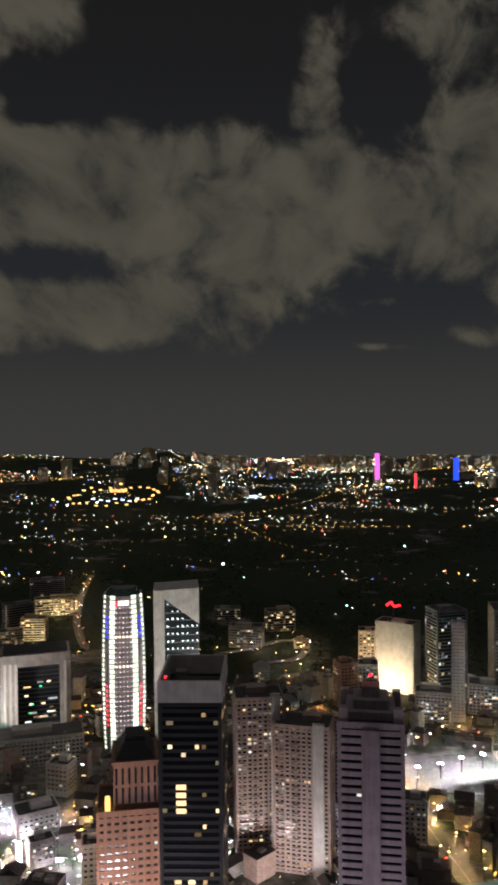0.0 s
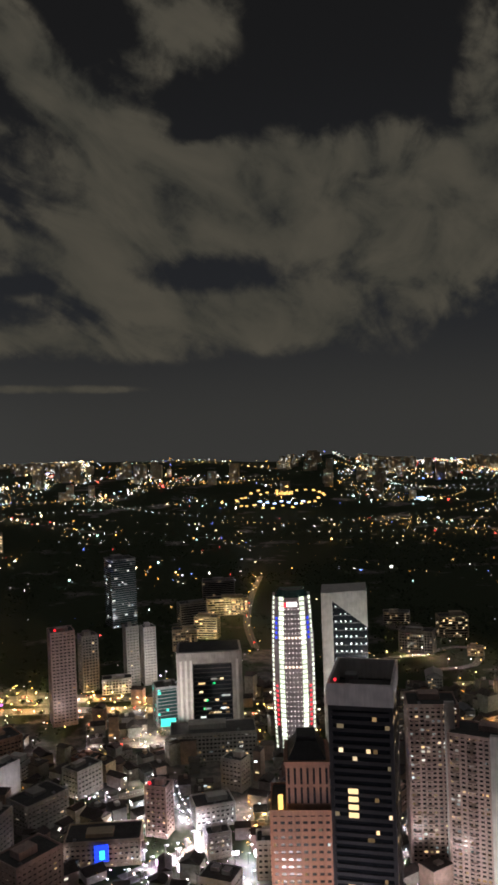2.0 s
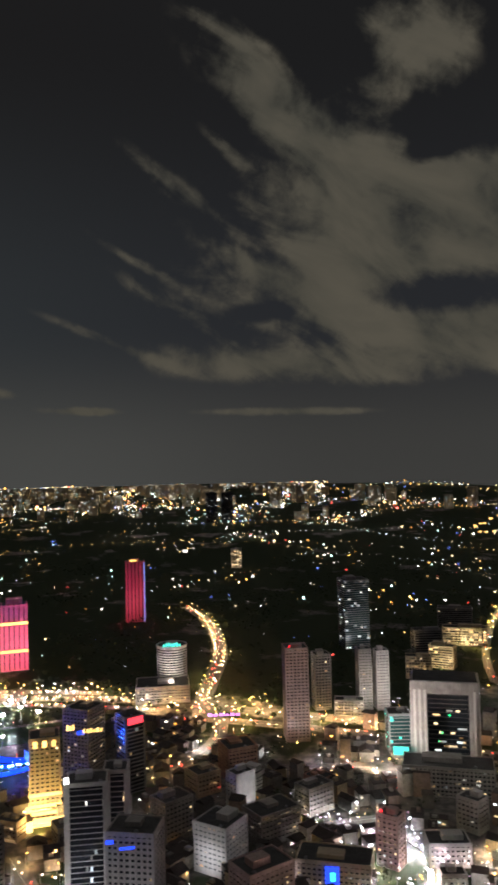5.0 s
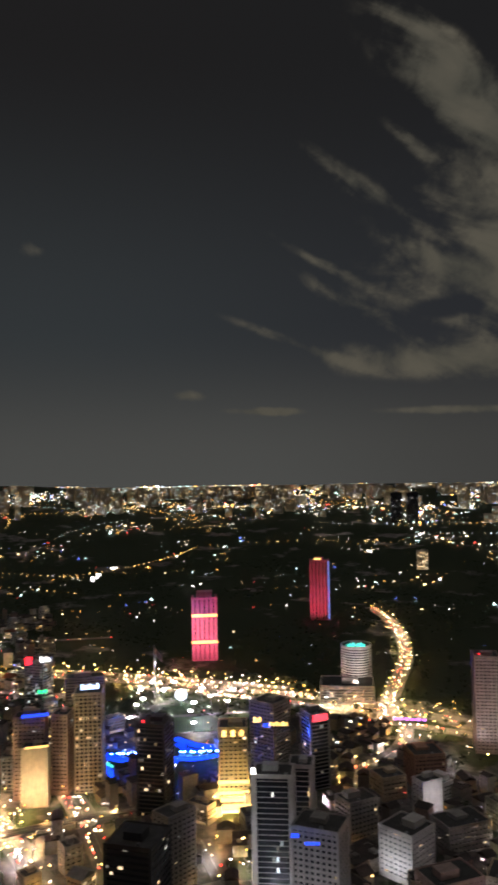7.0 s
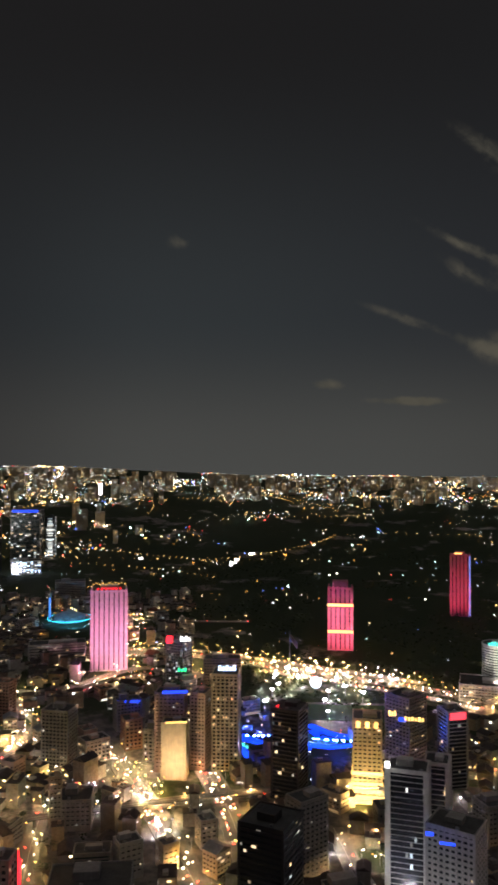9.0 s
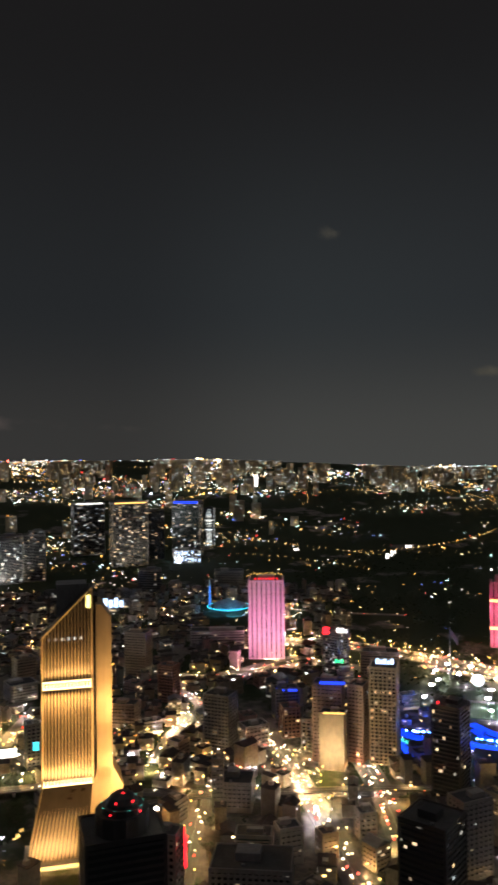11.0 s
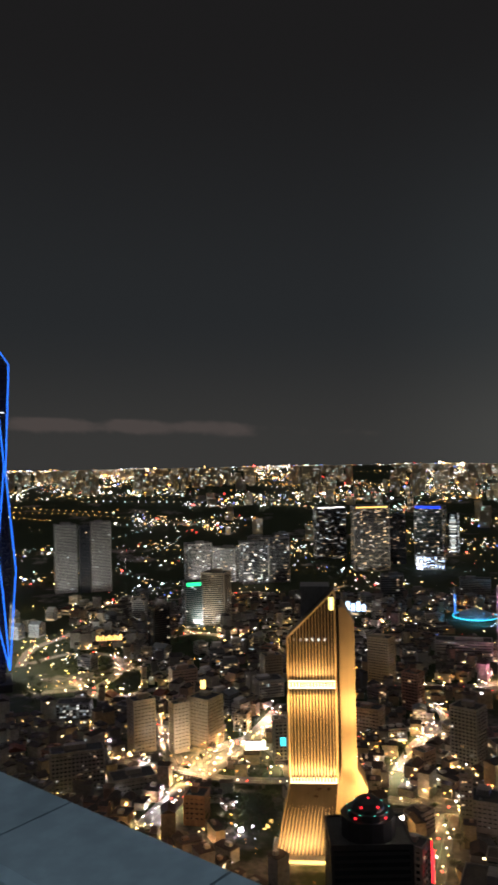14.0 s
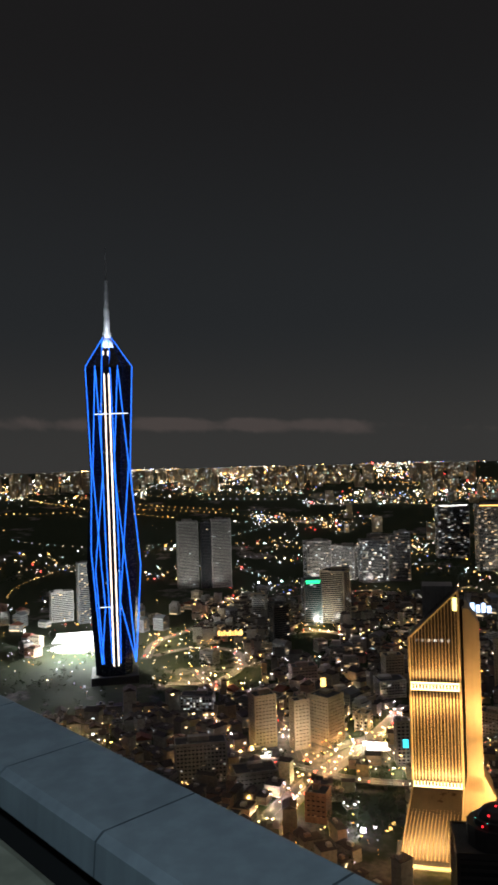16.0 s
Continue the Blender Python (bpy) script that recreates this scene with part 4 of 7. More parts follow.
# dark office tower with a pale crown
d1 = tower("dark_office_tower", "black glass office tower with a pale crown band", -32, 423, 32.3, 45.2, 207.2, -1.6, wall=DARKWALL, floor_h=4.2, solid=0.45, cols=9, lit=0.085,
           mats=(WIN_WARM,), seed=71, limit=60, sides="fr", plant=False)
part("crown_band", frame_ring(32.3, 45.2, 1.1, 207.6, 219.0), WHITE, d1, "pale weathered crown band")
part("roof_duct", cube(-9, 9, -12, 10, 207.0, 211.0, 0.4), ROOF, d1)
part("roof_tank", cube(-12, -5, 12, 19, 207.0, 213.0, 0.4), GREY, d1)
part("beacon", bm_ball(0.9, (-13, -20.5, 220.2)), RED_BEACON, d1, "red warning light")
pn = mesh_of(cube(-2.6, 2.6, -0.2, 0.2, -1.3, 1.3), "bright_pane", glow("bright_office", (1.0, 0.72, 0.36), 1.5))
for k in range(4):
    put("bright_pane", pn, d1, (-5.0, -23.1, 150 + 4.2 * k))
claim(-32, 423, 28)

# stepped terracotta tower with a mansard cap
d2 = tower("stepped_tower", "terracotta stepped tower with a dark mansard cap", -79, 482, 37.4, 37.4, 118.3, 9.3, wall=BROWN, floor_h=4.4, solid=0.58, cols=12, lit=0.05, seed=72, plant=False, sides="fr")
part("upper_tier", cube(-9, 18.2, -16, 18, 118, 147, 0.3), BROWN, d2)
slot = mesh_of(cube(-0.7, 0.7, -0.15, 0.15, 0, 10), "slot_window", GLASS)
for i in range(7):
    put("slot_window", slot, d2, (-7 + i * 3.9, -16.1, 122))
    put("slot_window", slot, d2, (-7 + i * 3.9, -16.1, 134))
part("cornice", frame_ring(27.2, 34, 0.9, 146, 148), BROWN, d2).location = (4.6, 1, 0)
bm = prism([(-12, -15), (12, -15), (12, 15), (-12, 15)], 148, 157, 0.55)
prism([(-6.6, -8), (6.6, -8), (6.6, 8), (-6.6, 8)], 157, 160, 0.9, bm)
part("mansard_cap", bm, DARKWALL, d2).location = (4.6, 1, 0)
# The gable's gold light is put into a glowing block.
part("lit_gable", cube(-14, -11, -17.5, -14, 118, 127, 0.3), GOLD_SIGN, d2, "roof gable, its gold light drawn as a glow")
claim(-79, 482, 26)

# tower dressed in rows of white light panels
X, Y, TU, H = -141, 842, 9.5, 172.0
d3 = thing("light_clad_tower", X, Y, 0, TU, "curved tower clad in rows of glowing white panels", "building")
plan = [(-24, -6), (-16, -17), (-9, -21), (9, -21), (16, -17), (24, -6), (24, 18), (-24, 18)]


def waist(z):
    """How far the tower's plan is drawn in at a height: widest at the middle."""
    return 1.0 - 0.13 * ((z / H - 0.45) / 0.55) ** 2


bm = bmesh.new()
rings = [[bm.verts.new((x * waist(z), y * waist(z), z)) for x, y in plan] for z in [-2] + [H * k / 10 for k in range(1, 11)]]
for a, b in zip(rings, rings[1:]):
    for i in range(8):
        bm.faces.new((a[i], a[(i + 1) % 8], b[(i + 1) % 8], b[i]))
bm.faces.new(rings[-1])
part("core", bm, MAUVE, d3)
part("crown", prism([(x * 0.78, y * 0.78) for x, y in plan], H, H + 7, 0.72), GLASS_TEAL, d3)
part("roof_sign", cube(-5, 6, -19.9, -18.9, H - 9, H - 4.5, 0.1), WHITE_GLOW, d3, "white and red roof sign")
part("roof_sign_tail", cube(-8.5, -5.2, -20.0, -18.9, H - 9.4, H - 4.9, 0.1), RED_SIGN, d3)
led = mesh_of(cube(-2.9, 2.9, -0.3, 0.3, 0, 4.1, 0.1), "light_panel", LED_WHITE)
led_n = mesh_of(cube(-1.2, 1.2, -0.3, 0.3, 0, 3.4, 0.1), "light_panel", LED_WHITE)
dot = mesh_of(cube(-0.42, 0.42, -0.3, 0.3, 0, 1.2, 0.1), "dot_lamp", glow("dot_lamp", (1.0, 0.92, 0.90), 1.7, 0.4))
gold_d = mesh_of(cube(-1.0, 1.0, -0.3, 0.3, 0, 2.2, 0.1), "gold_lamp", LED_CREAM)
red_d = mesh_of(cube(-1.3, 1.3, -0.3, 0.3, 0, 2.2, 0.1), "red_panel", RED_SIGN)
blu_d = mesh_of(cube(-1.2, 1.2, -0.3, 0.3, 0, 2.6, 0.1), "blue_panel", BLUE_SIGN)
for k in range(32):
    z = 5 + k * 5.3
    q = waist(z)
    for sx in (-1, 1):
        put("light_panel", led, d3, (sx * 12.6 * q, -19.7 * q, z), sx * 30)
        put("light_panel", led_n, d3, (sx * 22.0 * q, -9.6 * q, z), sx * 53)
        if 4 < k < 14:
            put("red_panel", red_d, d3, (sx * 18.4 * q, -14.6 * q, z), sx * 53)
        elif 22 < k < 28:
            put("blue_panel", blu_d, d3, (sx * 18.4 * q, -14.6 * q, z), sx * 53)
    for c in range(5):
        if k < 30:
            put(*(("gold_lamp", gold_d) if k in (17, 23) else ("dot_lamp", dot)), d3, ((-8.0 + c * 4.0) * q, -21.4 * q, z + 1))
claim(X, Y, 34)

# white tower with a slanted atrium
X, Y, TU, H = -87, 891, 5.6, 170.0
d4 = thing("white_atrium_tower", X, Y, 0, TU, "white tower with a slanted glass atrium of lamps", "building")
part("core", cube(-25.5, 25.5, -20, 24, -2, H - 4), GLASS, d4)
part("side_slab", cube(-26, -13.5, -24.5, 24, -2, H, 0.3), WHITE, d4)
bm = bmesh.new()
pts = [(-13.5, H - 10), (25.8, H - 40), (25.8, H + 2), (-13.5, H)]
rows = [[bm.verts.new((x, y, z)) for x, z in pts] for y in (-23.2, 24)]
for i in range(4):
    bm.faces.new((rows[0][i], rows[0][(i + 1) % 4], rows[1][(i + 1) % 4], rows[1][i]))
bm.faces.new(rows[0]), bm.faces.new(rows[1][::-1])
bmesh.ops.recalc_face_normals(bm, faces=bm.faces)
part("sail_wall", bm, WHITE, d4, "plain white slanted top wall")
part("base_wall", cube(-13.4, 30, -28, -20.2, -2, 86, 0.3), CONCRETE, d4)
mul = mesh_of(cube(-13.2, 25.4, -21.0, -20.2, -0.18, 0.18), "floor_line", GREY)
atr = mesh_of(bm_ball(0.8), "atrium_lamp", glow("atrium_lamp", (0.88, 1.0, 0.98), 5.0, 0.4))
for k in range(9):
    z = 92 + k * 8.5
    put("floor_line", mul, d4, (0, 0, z))
    for c in range(7):
        x = -10 + c * 5.6
        if z < H - 12 - (x + 13.5) * 0.76 and (k * 5 + c * 3) % 7 != 2:
            put("atrium_lamp", atr, d4, (x, -21.8, z + 2))
claim(X, Y, 34)

# gate-shaped building
X, Y, TU, H = -254, 897, 15.8, 96.0
d5 = thing("gate_building", X, Y, 0, TU, "pale concrete office shaped like a wide gate", "building")
part("left_pylon", cube(-38.9, -20, -22, 24, -2, H, 0.4), CONCRETE, d5)
part("right_pylon", cube(27, 38.9, -22, 24, -2, H, 0.4), CONCRETE, d5)
part("lintel", cube(-20, 27, -22.4, 24, H - 14, H, 0.4), CONCRETE, d5)
part("roof", cube(-36, 36, -19, 22, H, H + 1.2, 0.2), ROOF, d5)
part("recessed_glass", cube(-20, 27, -6, 18, -2, H - 14), GLASS, d5)
mul = mesh_of(cube(-19.9, 26.9, -6.7, -6.05, -0.4, 0.4), "floor_edge", DARKWALL)
pl = mesh_of(cube(-1.4, 1.4, -23.2, -21.6, 0, H - 10), "pilaster", WHITE)
for k in range(1, 16):
    put("floor_edge", mul, d5, (0, 0, k * 5.1))
for x in (-34, -28, -22, 33):
    put("pilaster", pl, d5, (x, 0, 0))
rng = random.Random(5)
g5 = [mesh_of(cube(-s, s, -0.2, 0.2, -1.0, 1.0), "pane", m) for s, m in ((2.2, WIN_WARM), (3.5, WIN_COOL), (1.2, GREEN_SIGN), (4.0, WIN_WARM))]
for i in range(26):
    put("pane", g5[(0, 0, 1, 1, 3, 0, 1, 2)[i % 8]], d5, (rng.uniform(-15, 22), -6.4, 5.1 * rng.randint(1, 11) + 2.3))
claim(X, Y, 46)

# a pair of apartment towers with a lit stair shaft
for x, y, w_, h_, tu, sd in ((5, 629, 38.5, 134, 6, 81), (42, 612, 44, 117, -14, 82)):
    d6 = tower("apartment_tower", "rose apartment tower with balconies and scattered lit windows", x, y, w_, 30, h_, tu, wall=ROSE, floor_h=3.4, solid=0.5, cols=9, lit=0.24, mats=(WIN_COOL, WIN_MIX, WIN_WARM), seed=sd, limit=50)
    part("stair_shaft", cube(w_ * 0.22, w_ * 0.42, -18.5, -14.8, -1, h_ + 4, 0.3), WHITE, d6, "pale blank stair shaft")
    bal = mesh_of(cube(-2.6, 2.6, -2.0, 0, 0, 1.1, 0.08), "balcony", ROSE)
    for k in range(2, int(h_ / 3.4) - 1, 2):
        for u in (-0.38, -0.1):
            put("balcony", bal, d6, (u * w_, -15.2, k * 3.4))
    claim(x, y, 26)

# mauve tower with a stepped crown
d7 = tower("stepped_crown_tower", "mauve stone tower with deep bands and a stepped crown", 66, 423, 34, 34, 192.5, -8.9, wall=MAUVE, floor_h=4.4, solid=0.6, cols=8, lit=0.012, mats=(WIN_COOL,), seed=73, proud=0.8, plant=False, sides="f")
for i, (s, a, b) in enumerate(((13.5, 193, 198), (9.5, 198, 203), (5.0, 203, 209))):
    part("crown_step", cube(-s, s, -s, s, a, b, 0.4), MAUVE, d7)
for sx in (-1, 1):
    for sy in (-1, 1):
        part("corner_turret", prism([(sx * 14.5 + u * 2.4, sy * 14.5 + v * 2.4) for u, v in ((-1, -1), (1, -1), (1, 1), (-1, 1))], 193, 201, 1.0), MAUVE, d7)
part("corner_bay", cube(-5, 5, -18.9, -17, -1, 190, 0.3), MAUVE, d7)
part("mast", tube((0, 0, 209), (0, 0, 213), 0.3), STEEL, d7)
part("beacon", bm_ball(1.2, (0, 0, 213.6)), RED_BEACON, d7, "red warning light")
claim(66, 423, 26)

# red roof sign of the white hotel, and its floodlights
hx, hy = 187, 1001
hs = thing("roof_sign", *front(hx, hy, -11, 0, 10, 112), -11, "curled glowing red sign on a hotel roof", "sign")
part("left_curl", tube((-9, 0, 4), (-3, 0, 9), 1.6), RED_BEACON, hs)
part("middle_curl", tube((-3, 0, 9), (1, 0, 3), 1.6), RED_BEACON, hs)
part("right_curl", tube((1, 0, 3), (9, 0, 5), 1.6), RED_BEACON, hs)
part("post", tube((0, 0, -9), (0, 0, 3), 0.5), STEEL, hs)
# Seven unseen lamps added to brighten facades; the hotel's own flood follows.
flood("street_flood", front(-32, 423, -1.6, -30, -95, 8), front(-32, 423, -1.6, 0, -22, 213), 90000, (0.95, 0.84, 0.92), 12)
flood("street_flood", front(-79, 482, 9.3, -30, -55, 8), front(-79, 482, 9.3, 0, -18, 95), 130000, (1.0, 0.66, 0.52), 10)
flood("street_flood", front(5, 629, 6, -8, -75, 6), front(5, 629, 6, 0, -15, 70), 24000, (1.0, 0.88, 0.88), 12)
flood("street_flood", front(42, 612, -14, 34, -70, 6), front(42, 612, -14, 0, -15, 60), 21000, (1.0, 0.88, 0.86), 12)
flood("street_flood", front(66, 423, -9, 30, -70, 6), front(66, 423, -9, 0, -17, 130), 60000, (0.86, 0.72, 0.92), 12)
flood("street_flood", front(-87, 891, 5.6, 40, -120, 60), front(-87, 891, 5.6, -6, -20, 130), 75000, (1.0, 0.96, 0.86), 12)
flood("street_flood", front(-254, 897, 15.8, -84, -70, 34), front(-254, 897, 15.8, 0, -20, 66), 95000, (1.0, 0.90, 0.84), 16)
flood("hotel_flood", front(hx, hy, -11, -14, -16, 2), front(hx, hy, -11, 0, 14, 60), 70000, (1.0, 0.78, 0.5), 10)


# drum hotel with a teal crown
def drum(name, label, x, y, r, h, turn, wall, n=22, floors=18):
    root = thing(name, x, y, 0, turn, label, "building")
    plan = ngon(n, r)
    part("core", prism(plan, -2, h), GLASS, root)
    band = mesh_of(ring_of(plan, 0.6, 0, h / floors * 0.55), "spandrel", wall)
    for k in range(floors):
        put("spandrel", band, root, (0, 0, k * h / floors + 0.4))
    part("parapet", ring_of(plan, 0.9, h - 1, h + 1.6), wall, root)
    part("roof", prism(ngon(n, r * 0.97), h, h + 0.5), ROOF, root)
    part("lift_house", prism(ngon(10, r * 0.4), h + 0.5, h + 5), wall, root)
    claim(x, y, r + 4)
    return root


d8 = drum("drum_hotel", "pale round hotel with a teal lit roof sign", -713, 993, 23, 69, 35.7, WHITE)
for i, u in enumerate((-12, -8.2, -4, 0.5, 4.2, 8, 12)):
    part("sign_bar", cube(u - 1.4, u + 1.4, -20.5, -19.5, 70.5, 74.5 + (i % 3), 0.1), TEAL_SIGN, d8, "teal glowing sign bar")


# towers washed in pink light
def washed(name, label, x, y, w_, h_, turn, bands, ribs, wall, deep=0.8):
    root = thing(name, x, y, 0, turn, label, "building")
    d_ = w_ * deep
    part("core", cube(-w_ / 2, w_ / 2, -d_ / 2, d_ / 2, -2, h_, 0.3), wall, root)
    rib = mesh_of(cube(-w_ / ribs * 0.27, w_ / ribs * 0.27, -1.6, 0.2, 0, h_ + 1.5, 0.2), "rib", wall)
    for i in range(ribs + 1):
        put("rib", rib, root, (w_ * (i / ribs - 0.5), -d_ / 2, 0))
    for s in (-1, 1):
        for i in range(1, ribs):
            put("rib", rib, root, (s * w_ / 2, d_ * (i / ribs - 0.5), 0), 90 * s)
    groove = mesh_of(cube(-w_ / ribs * 0.11, w_ / ribs * 0.11, -0.3, 0.1, 2, h_ - 3), "groove_glazing", GLASS)
    for i in range(ribs):
        put("groove_glazing", groove, root, (w_ * ((i + 0.5) / ribs - 0.5), -d_ / 2, 0))
    part("roof", cube(-w_ / 2 + 1, w_ / 2 - 1, -d_ / 2 + 1, d_ / 2 - 1, h_, h_ + 0.6), ROOF, root)
    part("plant_room", cube(-w_ / 4, w_ / 4, -d_ / 4, d_ / 4, h_ + 0.6, h_ + 5, 0.2), wall, root)
    for z in bands:
        part("lit_band", frame_ring(w_, d_, 2.2, z - 2.2, z + 2.2), GOLD_SIGN, root, "gold lit band")
    claim(x, y, w_ * 0.8)
    return root


PALE_PINK = paint("pale_stone", (0.72, 0.62, 0.66), stain=0.2)
RED_WALL = paint("red_panels", (0.52, 0.16, 0.20), stain=0.25)
k1 = washed("ribbed_tower", "ribbed white tower washed in pink floodlight", -1174, 574, 56, 131, 63.9, (), 7, PALE_PINK)
bea = mesh_of(bm_ball(1.5), "roof_lamp", RED_BEACON)
for i in range(7):
    put("roof_lamp", bea, k1, (-18 + i * 6, -18, 133.5))
gol = mesh_of(bm_ball(1.1), "roof_lamp", GOLD_SIGN)
for i in range(11):
    put("roof_lamp", gol, k1, (-26 + i * 5.2, 12, 136 + (i % 2) * 2))
k2 = washed("banded_pink_tower", "pink washed tower with two gold lit bands", -1040, 975, 42, 114, 46.8, (34, 82), 5, RED_WALL)
part("top_block", cube(-14, 14, -10, 10, 114, 124, 0.3), RED_WALL, k2)
k3 = washed("red_lit_tower", "tall red washed tower with blue lit edge", -1100, 1395, 40, 136, 38.3, (), 5, RED_WALL)
part("edge_light", cube(19.5, 21.5, -18.5, -16.5, 2, 134), glow("edge_light", (0.25, 0.35, 1.0), 1.0), k3, "blue lit edge strip")
part("crown_lamp", cube(-12, 4, -15.5, -14.5, 137, 140, 0.2), GOLD_SIGN, k3)
for (x, y, tu, far, h_, pw, col) in ((-1174, 574, 63.9, 112, 131, 72000, (1.0, 0.34, 0.58)), (-1040, 975, 46.8, 80, 114, 120000, (1.0, 0.30, 0.46)), (-1100, 1395, 38.3, 70, 136, 55000, (1.0, 0.18, 0.30))):
    for s in (-1, 1):
        flood("facade_flood", front(x, y, tu, s * 34, -far, 3), front(x, y, tu, s * 4, 0, h_ * 0.66), pw * (0.7 if h_ == 131 else 0.36), col, 14, beam=95.0)

# small gold-lit tower with tiers of light
d9 = tower("gold_tiered_tower", "cream tower with gold glowing lower tiers", -567, 569, 28.7, 28.7, 85, 44.9, wall=CREAM, solid=0.6, cols=6, lit=0.1, mats=(WIN_WARM,), seed=77)
for z, t_ in ((6, 3.0), (12, 3.0), (19, 3.0), (30, 2.5)):
    part("lit_tier", frame_ring(28.7, 28.7, 1.2 if z > 10 else 5, z, z + t_), glow("tier_light", (1.0, 0.62, 0.18), 2.6), d9, "gold glowing tier")
for sx in (-9, 0, 9):
    part("crown_lamp", cube(sx - 2, sx + 2, -15.6, -14.8, 77, 83, 0.2), GOLD_SIGN, d9)
flood("tier_flood", front(-567, 569, 44.9, -4, -34, 2), front(-567, 569, 44.9, 0, 0, 40), 60000, (1.0, 0.62, 0.2), 10)


# ---- the golden tower: a sheer striped slab with slanted tops and flared feet ----
def wedge(pts, y0, y1):
    """A slab cut from an outline that stands upright."""
    bm = bmesh.new()
    rows = [[bm.verts.new((x, y, z)) for x, z in pts] for y in (y0, y1)]
    n = len(pts)
    for i in range(n):
        bm.faces.new((rows[0][i], rows[0][(i + 1) % n], rows[1][(i + 1) % n], rows[1][i]))
    bm.faces.new(rows[0]), bm.faces.new(rows[1][::-1])
    bmesh.ops.recalc_face_normals(bm, faces=bm.faces)
    return bm


GX, GY, GT = -661, 133, 78.9
GOLD_STONE = paint("gold_lit_stone", (0.66, 0.54, 0.36), stain=0.15, scale=0.05)
GOLD_DARK = paint("bronze_glass", (0.05, 0.04, 0.03), rough=0.35)
gt = thing("golden_tower", GX, GY, 0, GT, "tall gold floodlit tower with slanted top and striped face", "building")
W2 = 20.8
part("front_slab", wedge([(-W2, 66), (W2, 66), (W2, 233), (-W2, 192)], 0.0, 24.0), GOLD_DARK, gt)
part("front_foot", wedge([(-W2 - 13, 0), (W2 - 6, 0), (W2, 66), (-W2, 66)], -2.0, 24.0), GOLD_DARK, gt)
part("rear_slab", wedge([(W2 + 4, 60), (W2 + 17.5, 60), (W2 + 17.5, 204), (W2 + 9, 216), (W2 + 4, 216)], 9.0, 46.0), GOLD_STONE, gt, "plain gold lit flank")
part("rear_foot", wedge([(W2 - 10, 0), (W2 + 4, 0), (W2 + 27, 56), (W2 + 17.5, 74), (W2 + 4, 74)], 9.0, 46.0), GOLD_STONE, gt)
part("back_block", cube(-W2 + 12, W2 - 3, 26.0, 50.0, -1, 232), GREY, gt)
part("recess", cube(W2 + 0.1, W2 + 6, 20.0, 40.0, -1, 222), GOLD_DARK, gt, "dark recess between the slabs")
rim = bmesh.new()
for a, b in (((-W2, 66), (-W2, 192)), ((-W2, 192), (W2, 233)), ((W2, 66), (W2, 233)), ((-W2, 66), (-W2 - 13, 0)), ((W2, 66), (W2 - 6, 0))):
    tube((a[0], -1.0, a[1]), (b[0], -1.0, b[1]), 1.1, rim, 6)
part("edge_frame", rim, GOLD_STONE, gt, "pale gold lit frame of the face")
nf = 15
for i in range(1, nf):
    u = -W2 + 2 * W2 * i / nf
    top = 192 + 41 * (u + W2) / (2 * W2) - 2
    part("fin", cube(u - 0.36, u + 0.36, -1.5, 0.1, 70, top), GOLD_STONE, gt)
    lo = -W2 - 13 + (2 * W2 + 7) * i / nf
    bm = bmesh.new()
    tube((u, -1.0, 66), (lo, -2.8, 3), 0.5, bm, 4)
    part("foot_fin", bm, GOLD_STONE, gt)
truss = glow("truss_light", (1.0, 0.72, 0.32), 4.5)
for z in (66, 148, 153.5):
    part("lit_rail", cube(-W2 + 0.5, W2 - 0.5, -1.75, -1.3, z, z + 1.3), truss, gt, "gold glowing truss rail")
for i in range(nf):
    u = -W2 + 2 * W2 * (i + 0.5) / nf
    for z in (67.5, 149.5):
        part("truss_lamp", cube(u - 0.55, u + 0.55, -1.7, -1.2, z, z + 3.4, 0.1), truss, gt)
wl = mesh_of(cube(-0.9, 0.9, -0.4, -0.05, 0, 2.2), "pane", WIN_COOL)
for i in range(6):
    put("pane", wl, gt, (-W2 + 6 + i * 5.4, 0, 189))
part("crown_sign", cube(W2 - 4.5, W2 - 1.0, -2.2, -1.8, 216, 227, 0.2), glow("yellow_sign", (1.0, 0.85, 0.25), 3.0), gt, "yellow glowing crest")
part("plinth", cube(-W2 - 16, W2 + 8, -10, 30, -1, 4, 0.4), CONCRETE, gt)
canopy = glow("canopy_lamp", (1.0, 0.60, 0.12), 4.0)
part("canopy_light", cube(-W2 - 6, W2 - 4, -10.6, -10.05, 1.5, 3.2), canopy, gt)
claim(GX, GY, 50)
GOLDEN = (1.0, 0.55, 0.19)
for lx, ly, z, tx, ty, tz, pw, sa, sb in ((-12, -26, 3, -8, 0, 60, 56700, 40, 2), (0, -9, 72, 0, 0, 118, 35100, 38, 1.5), (0, -9, 158, 0, 0, 200, 17000, 38, 1.5), (0, -9, 143, 0, 0, 100, 35100, 38, 1.5),
                                           (W2 + 30, -16, 62, W2 + 11, 9, 95, 50000, 10, 3), (W2 + 30, -18, 4, W2 + 14, 9, 45, 30000, 14, 3), (W2 + 26, -14, 118, W2 + 11, 9, 175, 36000, 10, 3)):
    flood("gold_flood", front(GX, GY, GT, lx, ly, z), front(GX, GY, GT, tx, ty, tz), pw, GOLDEN, sa, sb)

